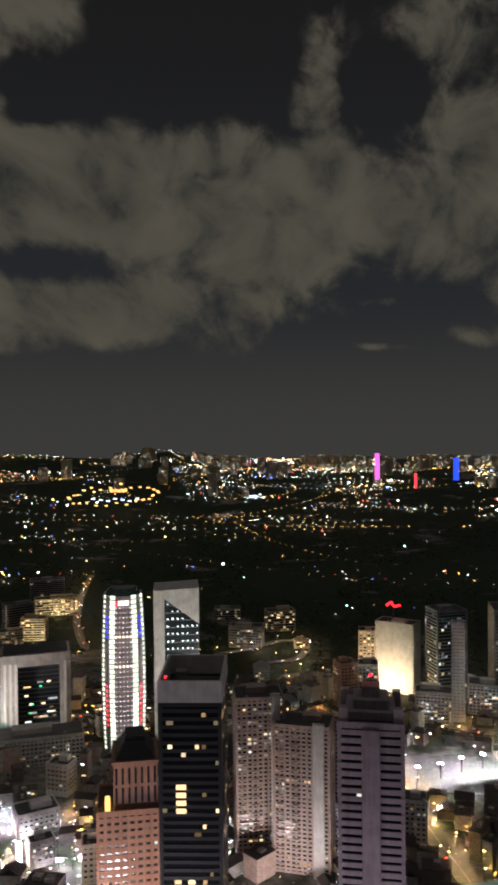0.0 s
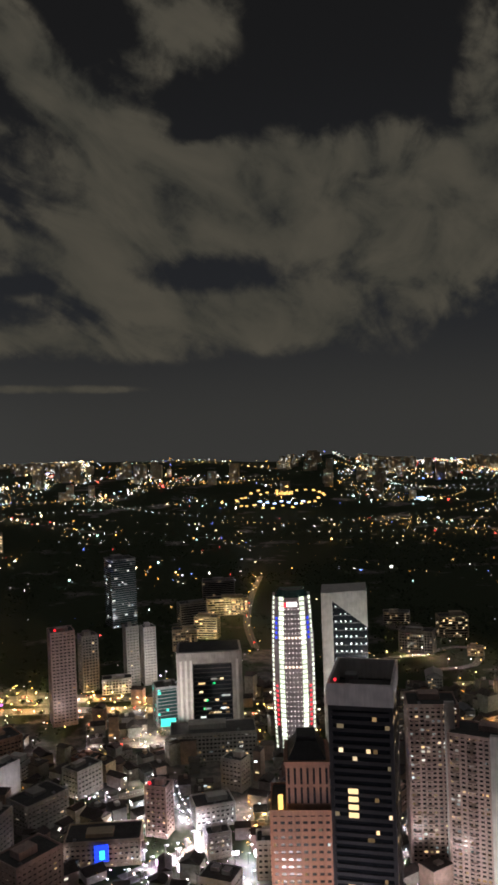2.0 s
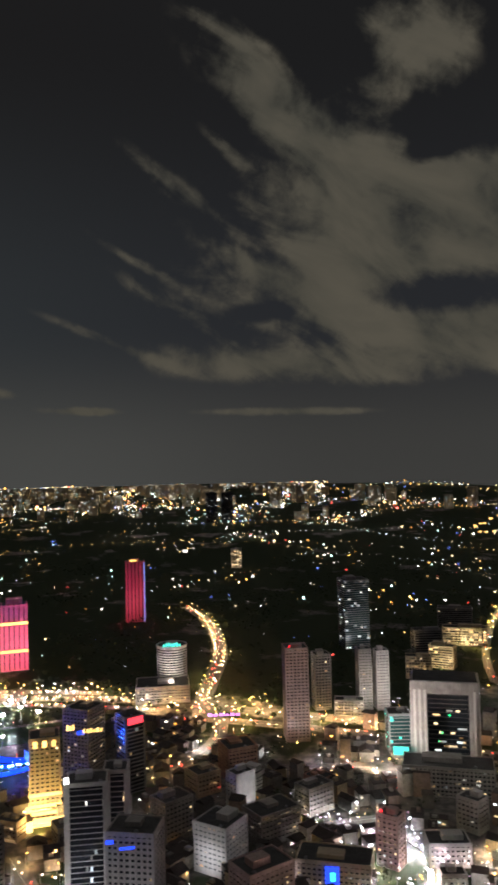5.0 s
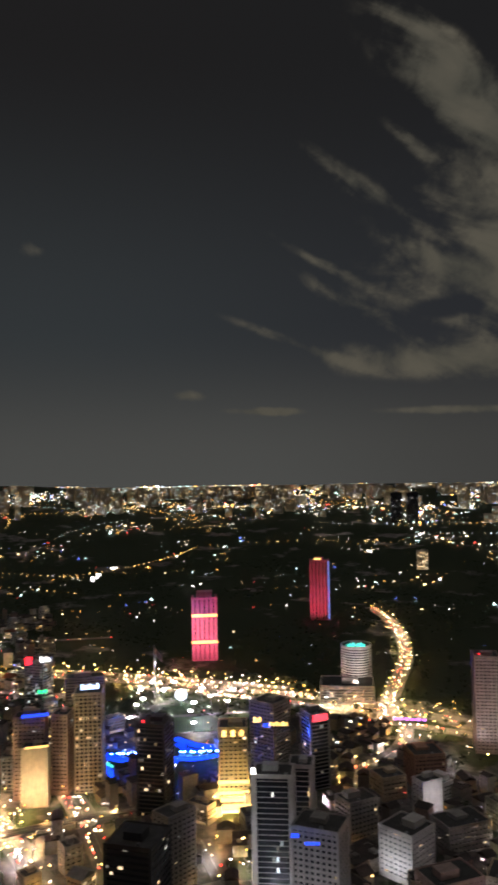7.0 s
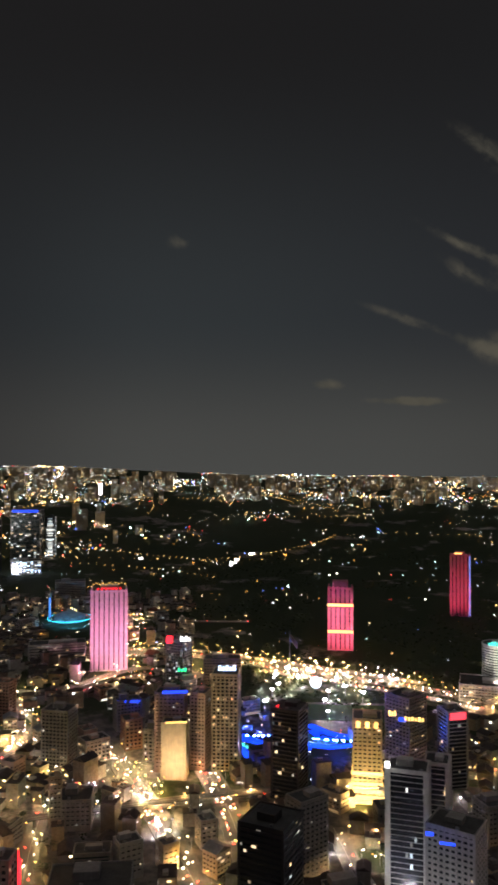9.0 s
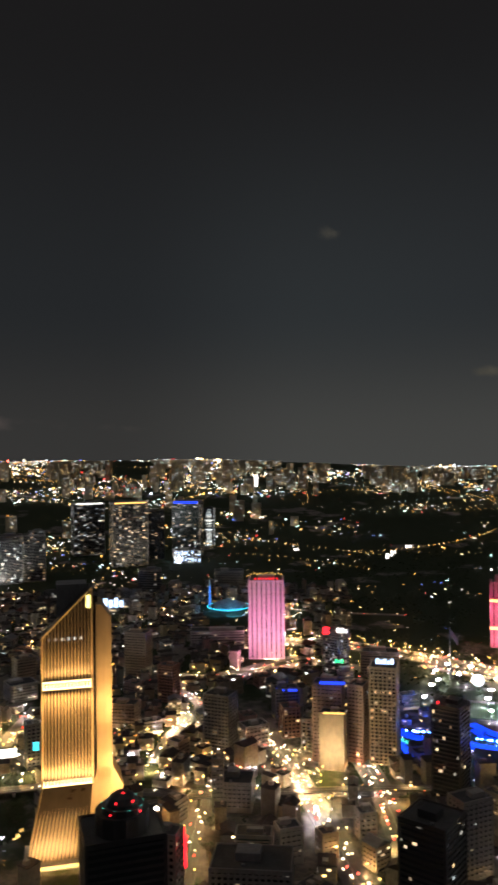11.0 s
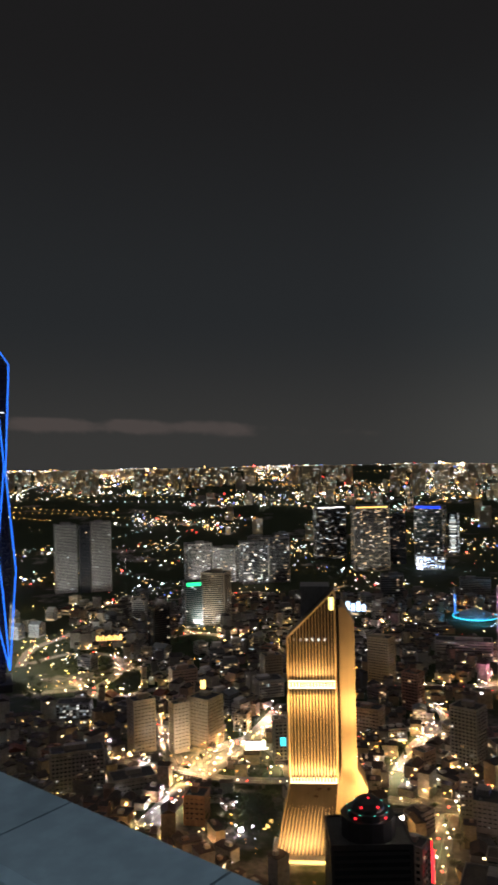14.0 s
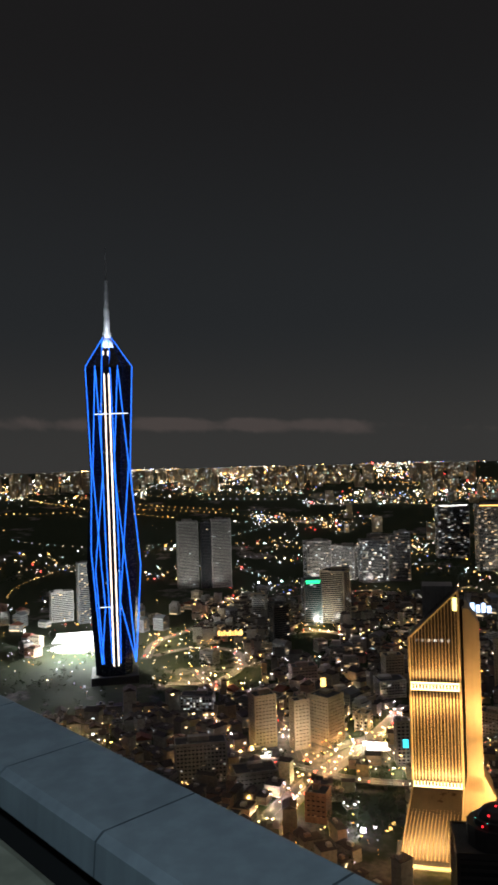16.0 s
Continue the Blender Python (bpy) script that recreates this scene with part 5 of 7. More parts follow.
# dark near tower with a small dome and red lamps
d10 = tower("domed_office", "black near office tower with red roof lamps", -460, 125, 47.3, 37.8, 121.0, 82.8, wall=DARKWALL, floor_h=4.2, solid=0.4, cols=8, lit=0.05, mats=(WIN_COOL, WIN_WARM), seed=78, plant=False)
DH = 133.4
bm = bmesh.new()
bmesh.ops.create_uvsphere(bm, u_segments=14, v_segments=8, radius=10.5, matrix=Matrix.Translation((0, -4, DH + 2)) @ Matrix.Diagonal((1, 1, 0.85, 1)))
part("dome", bm, DARKWALL, d10)
part("drum", prism(ngon(14, 12.5), -0.5, 3.5), DARKWALL, d10).location = (0, -4, DH)
part("turret", prism(ngon(14, 16.5), -13.5, -0.5), DARKWALL, d10, "black drum under the dome").location = (0, -2, DH)
for i in range(9):
    part("dome_lamp", bm_ball(0.34, (12.8 * math.cos(i * 0.7), -4 + 12.8 * math.sin(i * 0.7), DH + 3.9)), TEAL_SIGN, d10, "small teal lamp round the dome")
for x, y, z in ((0, -7, 10.5), (-5, -12, 7), (5, -12, 7), (-9, -15, 2), (9, -15, 2)):
    part("beacon", bm_ball(0.7, (x, y, DH + z)), RED_BEACON, d10, "red warning light")
part("roof_lamp", bm_ball(1.3, (19, -14, DH + 1.5)), glow("roof_lamp", (1.0, 0.88, 0.7), 25.0), d10)
part("lamp_bracket", cube(18.6, 19.4, -14.4, -13.6, DH - 1, DH + 0.6), STEEL, d10)
tower("striped_office", "dark office with a striped pale flank", -473, 159, 14.6, 14.6, 105.3, 51.4, wall=CONCRETE, core=GLASS, floor_h=4.2, solid=0.45, cols=7, lit=0.03, seed=79)
claim(-450, 128, 42)


def wash(x, y, turn, h_, power, col, far=70.0):
    """An unseen area lamp added before a block to brighten its face."""
    flood("forecourt_flood", front(x, y, turn, 0, -far, 5), front(x, y, turn, 0, -8, h_ * 0.6), power * 0.17, col, 10, beam=100.0)


for place in ((-2102, -241, 102.5, 180, 80000, (1.0, 0.97, 0.90), 120), (-2106, -149, 100.0, 185, 80000, (1.0, 0.97, 0.90), 120), (-2202, 120, 101.9, 108, 95000, (1.0, 0.92, 0.82), 90),
              (-2190, 197, 99, 95, 95000, (1.0, 0.92, 0.82), 90), (-2134, 271, 97.8, 116, 95000, (1.0, 0.92, 0.82), 90), (-2279, 649, 86.1, 195, 200000, (1.0, 0.82, 0.6), 130),
              (-2326, 858, 54.7, 183, 200000, (0.8, 0.86, 1.0), 130), (-442, 884, 34.5, 116, 27000, (1.0, 0.86, 0.86), 70), (-559, 1372, 40.2, 127, 36000, (0.9, 0.92, 1.0), 90),
              (-396, 1036, 36, 84, 50000, (1.0, 0.93, 0.86), 60), (-410, 456, 37, 105, 36000, (0.92, 0.90, 1.0), 42), (-351, 440, 20.6, 90, 36000, (0.92, 0.88, 1.0), 42), (-363, 573, -2.7, 40, 12000, (0.9, 0.9, 1.0), 40), (-402, 674, 60, 40, 14000, (1.0, 0.9, 0.95), 40), (-730, 437, 49.1, 61, 68000, (1.0, 0.74, 0.40), 45),
              (-1660, 100, 85, 100, 110000, (1.0, 0.92, 0.8), 90), (-940, 20, 95, 60, 40000, (1.0, 0.82, 0.6), 55), (-367, 1292, 10, 37, 50000, (1.0, 0.8, 0.5), 50), (-374, 1468, 14.3, 33, 50000, (1.0, 0.78, 0.4), 50)):
    wash(*place)
# Unseen lamp added above the podium to brighten the drum hotel.
flood("podium_flood", front(-713, 993, 35.7, 0, -62, 30), front(-713, 993, 35.7, 0, -18, 48), 9500, (1.0, 0.86, 0.70), 8, beam=110.0)

# ---- the supertall tower: faceted glass shaft outlined in blue and white light ----
MX, MY, MT = -1262 * math.sin(radians(102.08)), 1262 * math.cos(radians(102.08)), 102.08
mt = thing("supertall_tower", MX, MY, 0, MT, "supertall faceted glass tower outlined in blue light", "building")
levels = [(-2, 25, 0.35), (30, 26, 0.35), (184, 36, 0.3), (330, 26.5, 0.42), (500, 33.5, 0.3), (551, 6, 0.3)]
bm = bmesh.new()
rings = []
for z, r, cut in levels:
    o = []
    for i in range(4):
        a = math.pi / 4 + i * math.pi / 2
        c = Vector((math.cos(a), math.sin(a))) * r * 1.25
        for s in (-1, 1):
            t_ = Vector((-math.sin(a), math.cos(a))) * r * cut * s
            o.append(bm.verts.new((c.x + t_.x, c.y + t_.y, z)))
    rings.append(o)
for a, b in zip(rings, rings[1:]):
    for i in range(8):
        j = (i + 1) % 8
        bm.faces.new((a[i], a[j], b[j]))
        bm.faces.new((a[i], b[j], b[i]))
bm.faces.new(rings[-1])
part("shaft", bm, glass("navy_glass", (0.012, 0.016, 0.035), 0.18), mt, "dark blue faceted glass shaft")


def shaft_front(z):
    """How far the front of the shaft stands out at a height."""
    for (z0_, r0, c0), (z1_, r1, c1) in zip(levels, levels[1:]):
        if z <= z1_:
            t_ = (z - z0_) / (z1_ - z0_)
            return -(r0 * (0.884 + 0.707 * c0) * (1 - t_) + r1 * (0.884 + 0.707 * c1) * t_)
    return -8.0


def light_line(name, pts, r, m):
    """One unbroken tube of light that follows the shaft."""
    way = []
    for a, b in zip(pts, pts[1:]):
        n = max(1, int(abs(a[1] - b[1]) / 40))
        way += [(a[0] + (b[0] - a[0]) * k / n, a[1] + (b[1] - a[1]) * k / n) for k in range(n)]
    way.append(pts[-1])
    bm = bmesh.new()
    rows = []
    for x, z in way:
        y = shaft_front(z) - 0.9
        rows.append([bm.verts.new((x + (0 if flat_ else r * math.cos(i * 2.0944)), y + r * math.sin(i * 2.0944), z + (r * math.cos(i * 2.0944) if flat_ else 0))) for flat_ in (abs(pts[0][1] - pts[-1][1]) < 20,) for i in range(3)])
    for p, q in zip(rows, rows[1:]):
        for i in range(3):
            bm.faces.new((p[i], p[(i + 1) % 3], q[(i + 1) % 3], q[i]))
    part(name, bm, m, mt)


for pts in ([(-7, 551), (-35, 500), (-29, 335), (-32, 212), (-19, 32)], [(6, 551), (37.5, 500), (31, 335), (44, 186), (34, 32)],
            [(-20, 502), (-27, 335), (-12, 120), (-19, 32)], [(-20, 502), (-11, 335), (-26, 180), (-16, 32)],
            [(15, 502), (6, 335), (25, 150), (34, 32)], [(15, 502), (29, 345), (11, 130), (34, 32)],
            [(-8, 551), (-13, 400), (-9, 200), (-3, 32)], [(2, 545), (6, 400), (11, 200), (10, 32)]):
    light_line("blue_light_line", pts, 1.05, LED_BLUE)
for pts in ([(-6.5, 527), (-1.0, 28)], [(0.5, 527), (6.5, 28)]):
    light_line("white_light_line", pts, 1.35, LED_CREAM)
light_line("pale_band", [(-22, 425), (30, 426)], 1.1, glow("band_light", (0.8, 0.85, 1.0), 1.6))
light_line("pale_band", [(-20, 122), (-2, 122)], 0.9, glow("band_light", (0.9, 0.92, 1.0), 1.4))
bm = bmesh.new()
for z0_, z1_, r0, r1 in ((545, 560, 8, 6), (560, 600, 5.6, 4.4), (600, 645, 4.0, 2.6), (645, 700, 1.3, 0.35)):
    prism(ngon(8, r0), z0_, z1_, r1 / r0, bm)
part("spire", bm, STEEL, mt, "steel spire lit from below")
part("podium", cube(-36, 38, -34, 36, -1, 12, 0.5), DARKWALL, mt)
flood("spire_flood", front(MX, MY, MT, 0, -24, 536), front(MX, MY, MT, 0, 0, 575), 420000, (0.85, 0.92, 1.0), 5)
claim(hx, hy, 30)
rngm = random.Random(9)
dl = [mesh_of(cube(-1.1, 1.1, -0.4, 0.4, -0.9, 0.9), "pane", m) for m in (WIN_COOL, WIN_WARM)]
for i in range(26):
    zp = rngm.uniform(60, 480)
    put("pane", dl[i % 2], mt, (rngm.uniform(-14, 16), shaft_front(zp) - 0.1, zp))
claim(MX, MY, 70)

# ---- squares, gardens and other lit places ----
GRASS = paint("lawn", (0.06, 0.12, 0.05), rough=0.95, scale=0.08)
lw = thing("lawn", -767, 745, 0, 0, "floodlit green lawn of the city square", "lawn", kind="structure")
part("turf", prism([(-70, -30), (10, 62), (60, 12), (-18, -72)], -0.1, 0.35), GRASS, lw)
part("path", prism([(-78, -32), (10, 72), (16, 66), (-71, -38)], -0.1, 0.45), PAVING, lw)
fp = thing("flagpole", -926, 761, 0, 50, "tall steel flagpole with a furled flag", "flagpole")
part("pole", tube((0, 0, -0.5), (0, 0, 78), 0.8), STEEL, fp)
part("finial", bm_ball(1.2, (0, 0, 78.5)), STEEL, fp)
bm = bmesh.new()
rows = [[bm.verts.new((0.8 + 11 * i / 6, 0.8 * math.sin(i * 1.2), z - i * 2.3)) for i in range(7)] for z in (76, 66)]
for i in range(6):
    bm.faces.new((rows[0][i], rows[0][i + 1], rows[1][i + 1], rows[1][i]))
bmesh.ops.solidify(bm, geom=bm.faces[:], thickness=0.1)
part("flag", bm, ROSE, fp, "hanging flag")
gb = thing("light_ball", -863, 759, 0, 0, "large glowing white ball sign by the square", "sign")
part("ball", bm_ball(8.5, (0, 0, 16), sub=2), glow("ball_light", (0.75, 0.85, 1.0), 2.6), gb)
part("stem", tube((0, 0, -0.5), (0, 0, 9), 0.8), STEEL, gb)


def mast(x, y, h, n, material, label, spread=2.2, bulb=0.95):
    root = thing("floodlight_mast", x, y, 0, math.degrees(math.atan2(-x, y)), label, "floodlight", "floodlight masts")
    part("mast", tube((0, 0, -0.3), (0, 0, h), 0.35), STEEL, root)
    bar = part("crossbar", cube(-spread * n / 2, spread * n / 2, -0.25, 0.25, h - 0.6, h - 0.1), STEEL, root)
    for i in range(n):
        part("lamp", bm_ball(bulb, ((i - (n - 1) / 2) * spread, -0.4, h + 0.5)), material, bar)
    return root


FLOOD_W = glow("flood_lamp", (0.95, 0.94, 1.0), 1100.0, 0.3)
FLOOD_HOT = glow("stadium_lamp", (0.95, 1.0, 0.96), 2600.0)
for a in ((-905, 760), (-825, 750), (-791, 785), (-896, 714), (-829, 787), (-843, 648), (-925, 800), (-880, 690), (-935, 740), (-800, 720), (-955, 780), (-868, 805), (-760, 690)):
    mast(a[0], a[1], 14, 2, FLOOD_W, "floodlight mast at the city square")
for a in ((164, 754), (188, 760), (213, 774), (237, 782)):
    mast(a[0], a[1], 15, 2, FLOOD_W, "white floodlight mast over a car park")
cp = thing("car_park", 204, 766, 0, -10, "pale paved car park under white floodlights", "car park", kind="structure")
claim(cp.location.x, cp.location.y, 66)
part("paving", cube(-62, 75, -38, 40, -0.2, 0.2), PAVING, cp)
bay = mesh_of(cube(-0.1, 0.1, -2.5, 2.5, 0.2, 0.22), "bay_line", LINES)
for r_ in (-24, -6, 14, 30):
    for i in range(22):
        put("bay_line", bay, cp, (-52 + i * 5.2, r_, 0.01))

# stadium terrace beside the supertall tower
sx_, sy_ = -1481, -375
st = thing("stadium_stand", sx_, sy_, 0, 104, "bright floodlit white stadium stand", "stadium")
for i in range(5):
    part("terrace", cube(-62 + i * 2, 62 - i * 2, 12 + i * 6, 18 + i * 6, -1, 2 + i * 1.8, 0.2), WHITE, st)
part("back_wall", cube(-54, 54, 42.2, 44, -1, 13, 0.2), WHITE, st)
part("pitch", prism(ngon(28, 64, 46), -0.4, 0.4), CONCRETE, st, "pale floodlit pitch").location = (0, -36, 0)
for a in ((-1387, -392), (-1371, -343)):
    mast(a[0], a[1], 36, 3, FLOOD_HOT, "tall stadium floodlight mast", 3.4, 1.7)

for u in (-30, 30):
    flood("stadium_flood", front(sx_, sy_, 104, u, -55, 24), front(sx_, sy_, 104, u, -20, 2), 190000, (0.92, 1.0, 0.95), 8)
claim(sx_, sy_, 75)
# river promenade; its blue-lit ground is drawn as glowing strips
BLUE_GROUND_GLOW = glow("blue_ground_glow", (0.01, 0.06, 1.0), 1.7, 0.3)
bp = thing("blue_promenade", 0, 0, 0, 0, "river promenade, its deep blue light drawn as glowing strips", "promenade", kind="structure")
# Coloured light on the paving is put into these emissive ribbons.
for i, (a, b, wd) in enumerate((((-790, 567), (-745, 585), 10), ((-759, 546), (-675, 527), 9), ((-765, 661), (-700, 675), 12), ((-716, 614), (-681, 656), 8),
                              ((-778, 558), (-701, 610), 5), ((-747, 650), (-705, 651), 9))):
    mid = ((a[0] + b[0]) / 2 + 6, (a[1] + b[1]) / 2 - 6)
    put("light_strip", ribbon(smooth_line([a, mid, b], 6), wd, 1.2 + 0.05 * i, 1.4, BLUE_GROUND_GLOW, "light_strip"), bp)
put("light_strip", ribbon(smooth_line([(-762, 550), (-736, 552)], 6), 6, 1.7, 1.0, TEAL_SIGN, "light_strip"), bp, label="glowing strip for teal-lit ground")
# Strong blue lamps, added at random spots to tint the surroundings.
BLUE_BULB = glow("blue_bulb", (0.02, 0.08, 1.0), 1500.0)
for i in range(30):
    t_, u_ = random.Random(i).random(), random.Random(i + 50).random()
    q0, q1 = (-777, 566), (-683, 659)
    x, y = q0[0] + (q1[0] - q0[0]) * t_ + 40 * (u_ - 0.5), q0[1] + (q1[1] - q0[1]) * t_ + 40 * (u_ - 0.5)
    bl = thing("bollard_lamp", x, y, 0, 0, "blue lamp added to tint the promenade", "lamp", "promenade lamps")
    part("post", tube((0, 0, -0.2), (0, 0, 4), 0.15), STEEL, bl)
    part("globe", bm_ball(0.7, (0, 0, 4.4)), BLUE_BULB, bl)

# folded-roof mosque with a slim minaret
mq = thing("mosque", -1558, 669, 0, 67, "low mosque with a folded roof lit blue", "mosque")
bm = bmesh.new()
tip = bm.verts.new((0, 0, 24))
rim = [bm.verts.new(((46 if i % 2 else 34) * math.cos(i * math.pi / 9), (46 if i % 2 else 34) * math.sin(i * math.pi / 9), 7 if i % 2 else 11)) for i in range(18)]
for i in range(18):
    bm.faces.new((tip, rim[i], rim[(i + 1) % 18]))
part("folded_roof", bm, paint("pale_blue_roof", (0.40, 0.55, 0.62)), mq)
part("hall", prism(ngon(18, 33), -1, 8.5), WHITE, mq)
part("rim_light", ring_of(ngon(18, 47), 0.6, 5.2, 6.6), CYAN_SIGN, mq, "cyan glowing roof edge")
claim(mq.location.x, mq.location.y, 70)
for u in (0.94, 0.89):
    claim(mq.location.x * u, mq.location.y * u, 60)
flood("mosque_flood", front(mq.location.x, mq.location.y, 67, 10, -90, 14), front(mq.location.x, mq.location.y, 67, 0, 0, 14), 45000, (0.10, 0.45, 1.0), 10)
mn = thing("minaret", -1577, 632, 0, 67, "slim minaret lit in blue", "minaret")
bm = prism(ngon(8, 3.2), -1, 52, 0.8)
prism(ngon(8, 2.6), 52, 68, 0.1, bm)
part("shaft", bm, WHITE, mn)
part("blue_strip", cube(-1.2, 1.2, -3.5, -3.1, 8, 50), glow("minaret_light", (0.05, 0.25, 1.0), 1.6), mn)

# signs on roofs and walls; far lit yards, facades and towers as glowing slabs
def sign(label, t_at, w_, h_, z, turn, material, bars=0, board=None):
    root = thing("sign", t_at[0], t_at[1], z, turn, label, "sign")
    if bars:
        for i in range(bars):
            x0 = -w_ / 2 + w_ * i / bars
            part("letter_bar", cube(x0 + 0.15 * w_ / bars, x0 + 0.85 * w_ / bars, -0.4, 0.2, 0, h_ * (1.0, 0.8, 1.0, 0.7)[i % 4], 0.08), material, root)
        part("backing", cube(-w_ / 2, w_ / 2, 0.2, 0.6, -0.4, -0.05), STEEL, root)
    else:
        part("face", cube(-w_ / 2, w_ / 2, -0.4, 0.2, 0, h_, 0.08), material, root)
    part("bracket", cube(-0.3, 0.3, 0.2, 3.5, -0.6, h_ * 0.5), STEEL, root)
    return root


sign("ice blue glowing roof sign of a hotel", (-682, 473), 19.6, 5.5, 120.4, 55.3, ICE_GLOW, bars=5)
sign("blue roof rim light", (-734, 439), 27.8, 3.2, 89.3, 59.1, BLUE_SIGN, bars=0)
sign("gold line of light on a roof", (-686, 412), 22.4, 1.8, 75.4, 59.0, GOLD_SIGN, bars=0)
sign("red pointed roof lamp on a bank", (-991, 583), 9.3, 11.0, 74.1, 59.5, RED_BEACON, bars=0)
sign("white and red roof sign", (-979, 603), 15.3, 6.8, 76.6, 58.4, WHITE_GLOW, bars=4)
sign("small green wall sign", (-981, 599), 13.6, 5.1, 31.9, 58.6, GREEN_SIGN, bars=3)
sign("yellow and blue crown sign", (-540, 610), 20.5, 4.2, 78.0, 41.5, GOLD_SIGN, bars=6)
sign("small blue crown sign", (-549, 602), 7.2, 4.2, 76.6, 42.3, BLUE_SIGN, bars=0)
sign("yellow crown sign on a side wall", (-560, 599), 8.5, 5.4, 80.2, 43.1, GOLD_SIGN, bars=3)
sign("blue line of light on a roof edge", (-341, 418), 10.4, 2.0, 88.3, 39.2, BLUE_SIGN, bars=0)
sign("blue line of light on a roof edge", (-354, 415), 5.6, 2.8, 90.4, 40.5, BLUE_SIGN, bars=0)
sign("white light at a roof corner", (-411, 434), 3.5, 4.4, 114.0, 43.4, WHITE_GLOW, bars=0)
sign("deep blue video billboard with a cyan picture", (-263, 584), 11.4, 14.0, 4.6, 24.2, BLUE_SIGN, bars=0)
sign("cyan picture on the billboard", (-262, 583), 4.2, 7.0, 7.4, 24.2, CYAN_SIGN, bars=0)
sign("tall white neon tower sign", (-189, 612), 3.8, 19.8, 0.9, 17.1, NEON_WHITE, bars=0)
sign("bright white shop sign", (-160, 620), 8.5, 7.1, -4.7, 14.5, NEON_WHITE, bars=0)
sign("pink lit sign over shops", (-177, 615), 11.3, 4.7, -10.7, 16.1, NEON_PINK, bars=0)
# Green light on the glass is drawn as a glowing slab.
sign("glowing slab for the green-lit glass foot of a block", (-293, 851), 17.3, 9.3, 14.2, 19.0, TEAL_SIGN, bars=0)
sign("white sign at a street corner", (-297, 567), 5.7, 6.6, 8.6, 27.6, NEON_WHITE, bars=0)
sign("violet strip of light on a bridge", (-534, 857), 43.2, 3.0, 23.1, 31.9, PURPLE_SIGN, bars=6)
sign("tall pink and blue billboard", (-750, 121), 5.0, 7.9, 65.9, 80.8, CYAN_SIGN, bars=0)
sign("bright white shopfront sign", (-754, 94), 19.1, 7.9, 62.3, 82.9, WHITE_GLOW, bars=0)
# The niche's gold light is put into a glowing slab.
sign("glowing gold slab for a lit facade niche", (-1078, 62), 7.2, 12.0, 28.1, 86.7, GOLD_SIGN, bars=0)
# The facade's white light is put into glowing bars.
sign("glowing bars for a small white lit facade", (-1354, 356), 37.2, 16.5, 69.5, 75.3, ICE_GLOW, bars=4)
# The roof's gold light is put into glowing bars.
sign("glowing gold bars for the lit roof of a clock building", (-1347, -83), 43.8, 9.0, 39.7, 93.5, GOLD_SIGN, bars=9)
sign("white lit strip over an underpass", (-1268, 289), 48.0, 2.9, 63.1, 77.2, WHITE_GLOW, bars=0)
sign("blue roof lamps of a small block", (-850, 446), 24.1, 2.8, 24.6, 62.3, BLUE_SIGN, bars=3)
sign("blue roof edge of a small office", (-887, 461), 33.9, 3.0, 35.8, 62.5, BLUE_SIGN, bars=2)
# Lit walls of four far buildings, their light put into glowing slabs.
sign("glowing magenta slab for a lit tower on the skyline", (478, 2860), 17.1, 98.5, 161.9, -9.5, PINK_GLOW, bars=0)
sign("glowing blue slab for a lit tower on the skyline", (757, 2799), 19.3, 81.3, 160.9, -15.1, BLUE_SIGN, bars=0)
sign("glowing red slab for a lit roof far off", (616, 2834), 8.6, 55.6, 130.8, -12.3, RED_SIGN, bars=0)
sign("glowing white slab for a lit tower far off", (-3524, 1670), 17.3, 57.6, 163.2, 64.7, WHITE_GLOW, bars=0)
sign("white lamp on a dark hill", (-71, 1999), 7.4, 7.4, -2.2, 2.0, WHITE_GLOW, bars=0)
# Floodlit ground of far yards, its light put into glowing bars.
sign("glowing white bars for a floodlit yard far off", (-1134, 1647), 12.4, 5.9, 127.0, 34.5, WHITE_GLOW, bars=3)
sign("glowing white bars for a floodlit yard far off", (-1629, 1160), 12.4, 5.9, 81.6, 54.6, WHITE_GLOW, bars=3)
sign("glowing white bars for a floodlit yard far off", (-1604, 1194), 8.9, 5.9, 97.0, 53.3, WHITE_GLOW, bars=3)
sign("glowing white bars for a floodlit yard far off", (-1638, 1148), 8.9, 5.9, 68.0, 55.0, WHITE_GLOW, bars=3)
sign("glowing white bars for a floodlit yard far off", (-1760, 949), 12.4, 5.9, 87.2, 61.7, WHITE_GLOW, bars=3)
sign("glowing white bars for a floodlit yard far off", (-1634, 1153), 17.7, 5.9, 74.2, 54.8, WHITE_GLOW, bars=3)
sign("glowing white bars for a floodlit yard far off", (-1608, 1190), 10.6, 5.9, 96.6, 53.5, WHITE_GLOW, bars=3)
sign("glowing cool bars for a lit yard far off", (-5, 2600), 105.5, 9.6, -5.0, 0.1, ICE_GLOW, bars=8)
sign("glowing cool bars for a lit yard far off", (12, 2600), 26.9, 9.6, 121.9, -0.3, ICE_GLOW, bars=8)
sign("gold lamp of a far palace drive", (-366, 3078), 11.4, 5.7, 102.0, 6.8, GOLD_SIGN, bars=0)
sign("gold lamp of a far palace drive", (-389, 3076), 11.4, 5.7, 91.2, 7.2, GOLD_SIGN, bars=0)
sign("gold lamp of a far palace drive", (-404, 3074), 11.4, 5.7, 77.1, 7.5, GOLD_SIGN, bars=0)
sign("gold lamp of a far palace drive", (-427, 3070), 11.4, 5.7, 74.6, 7.9, GOLD_SIGN, bars=0)
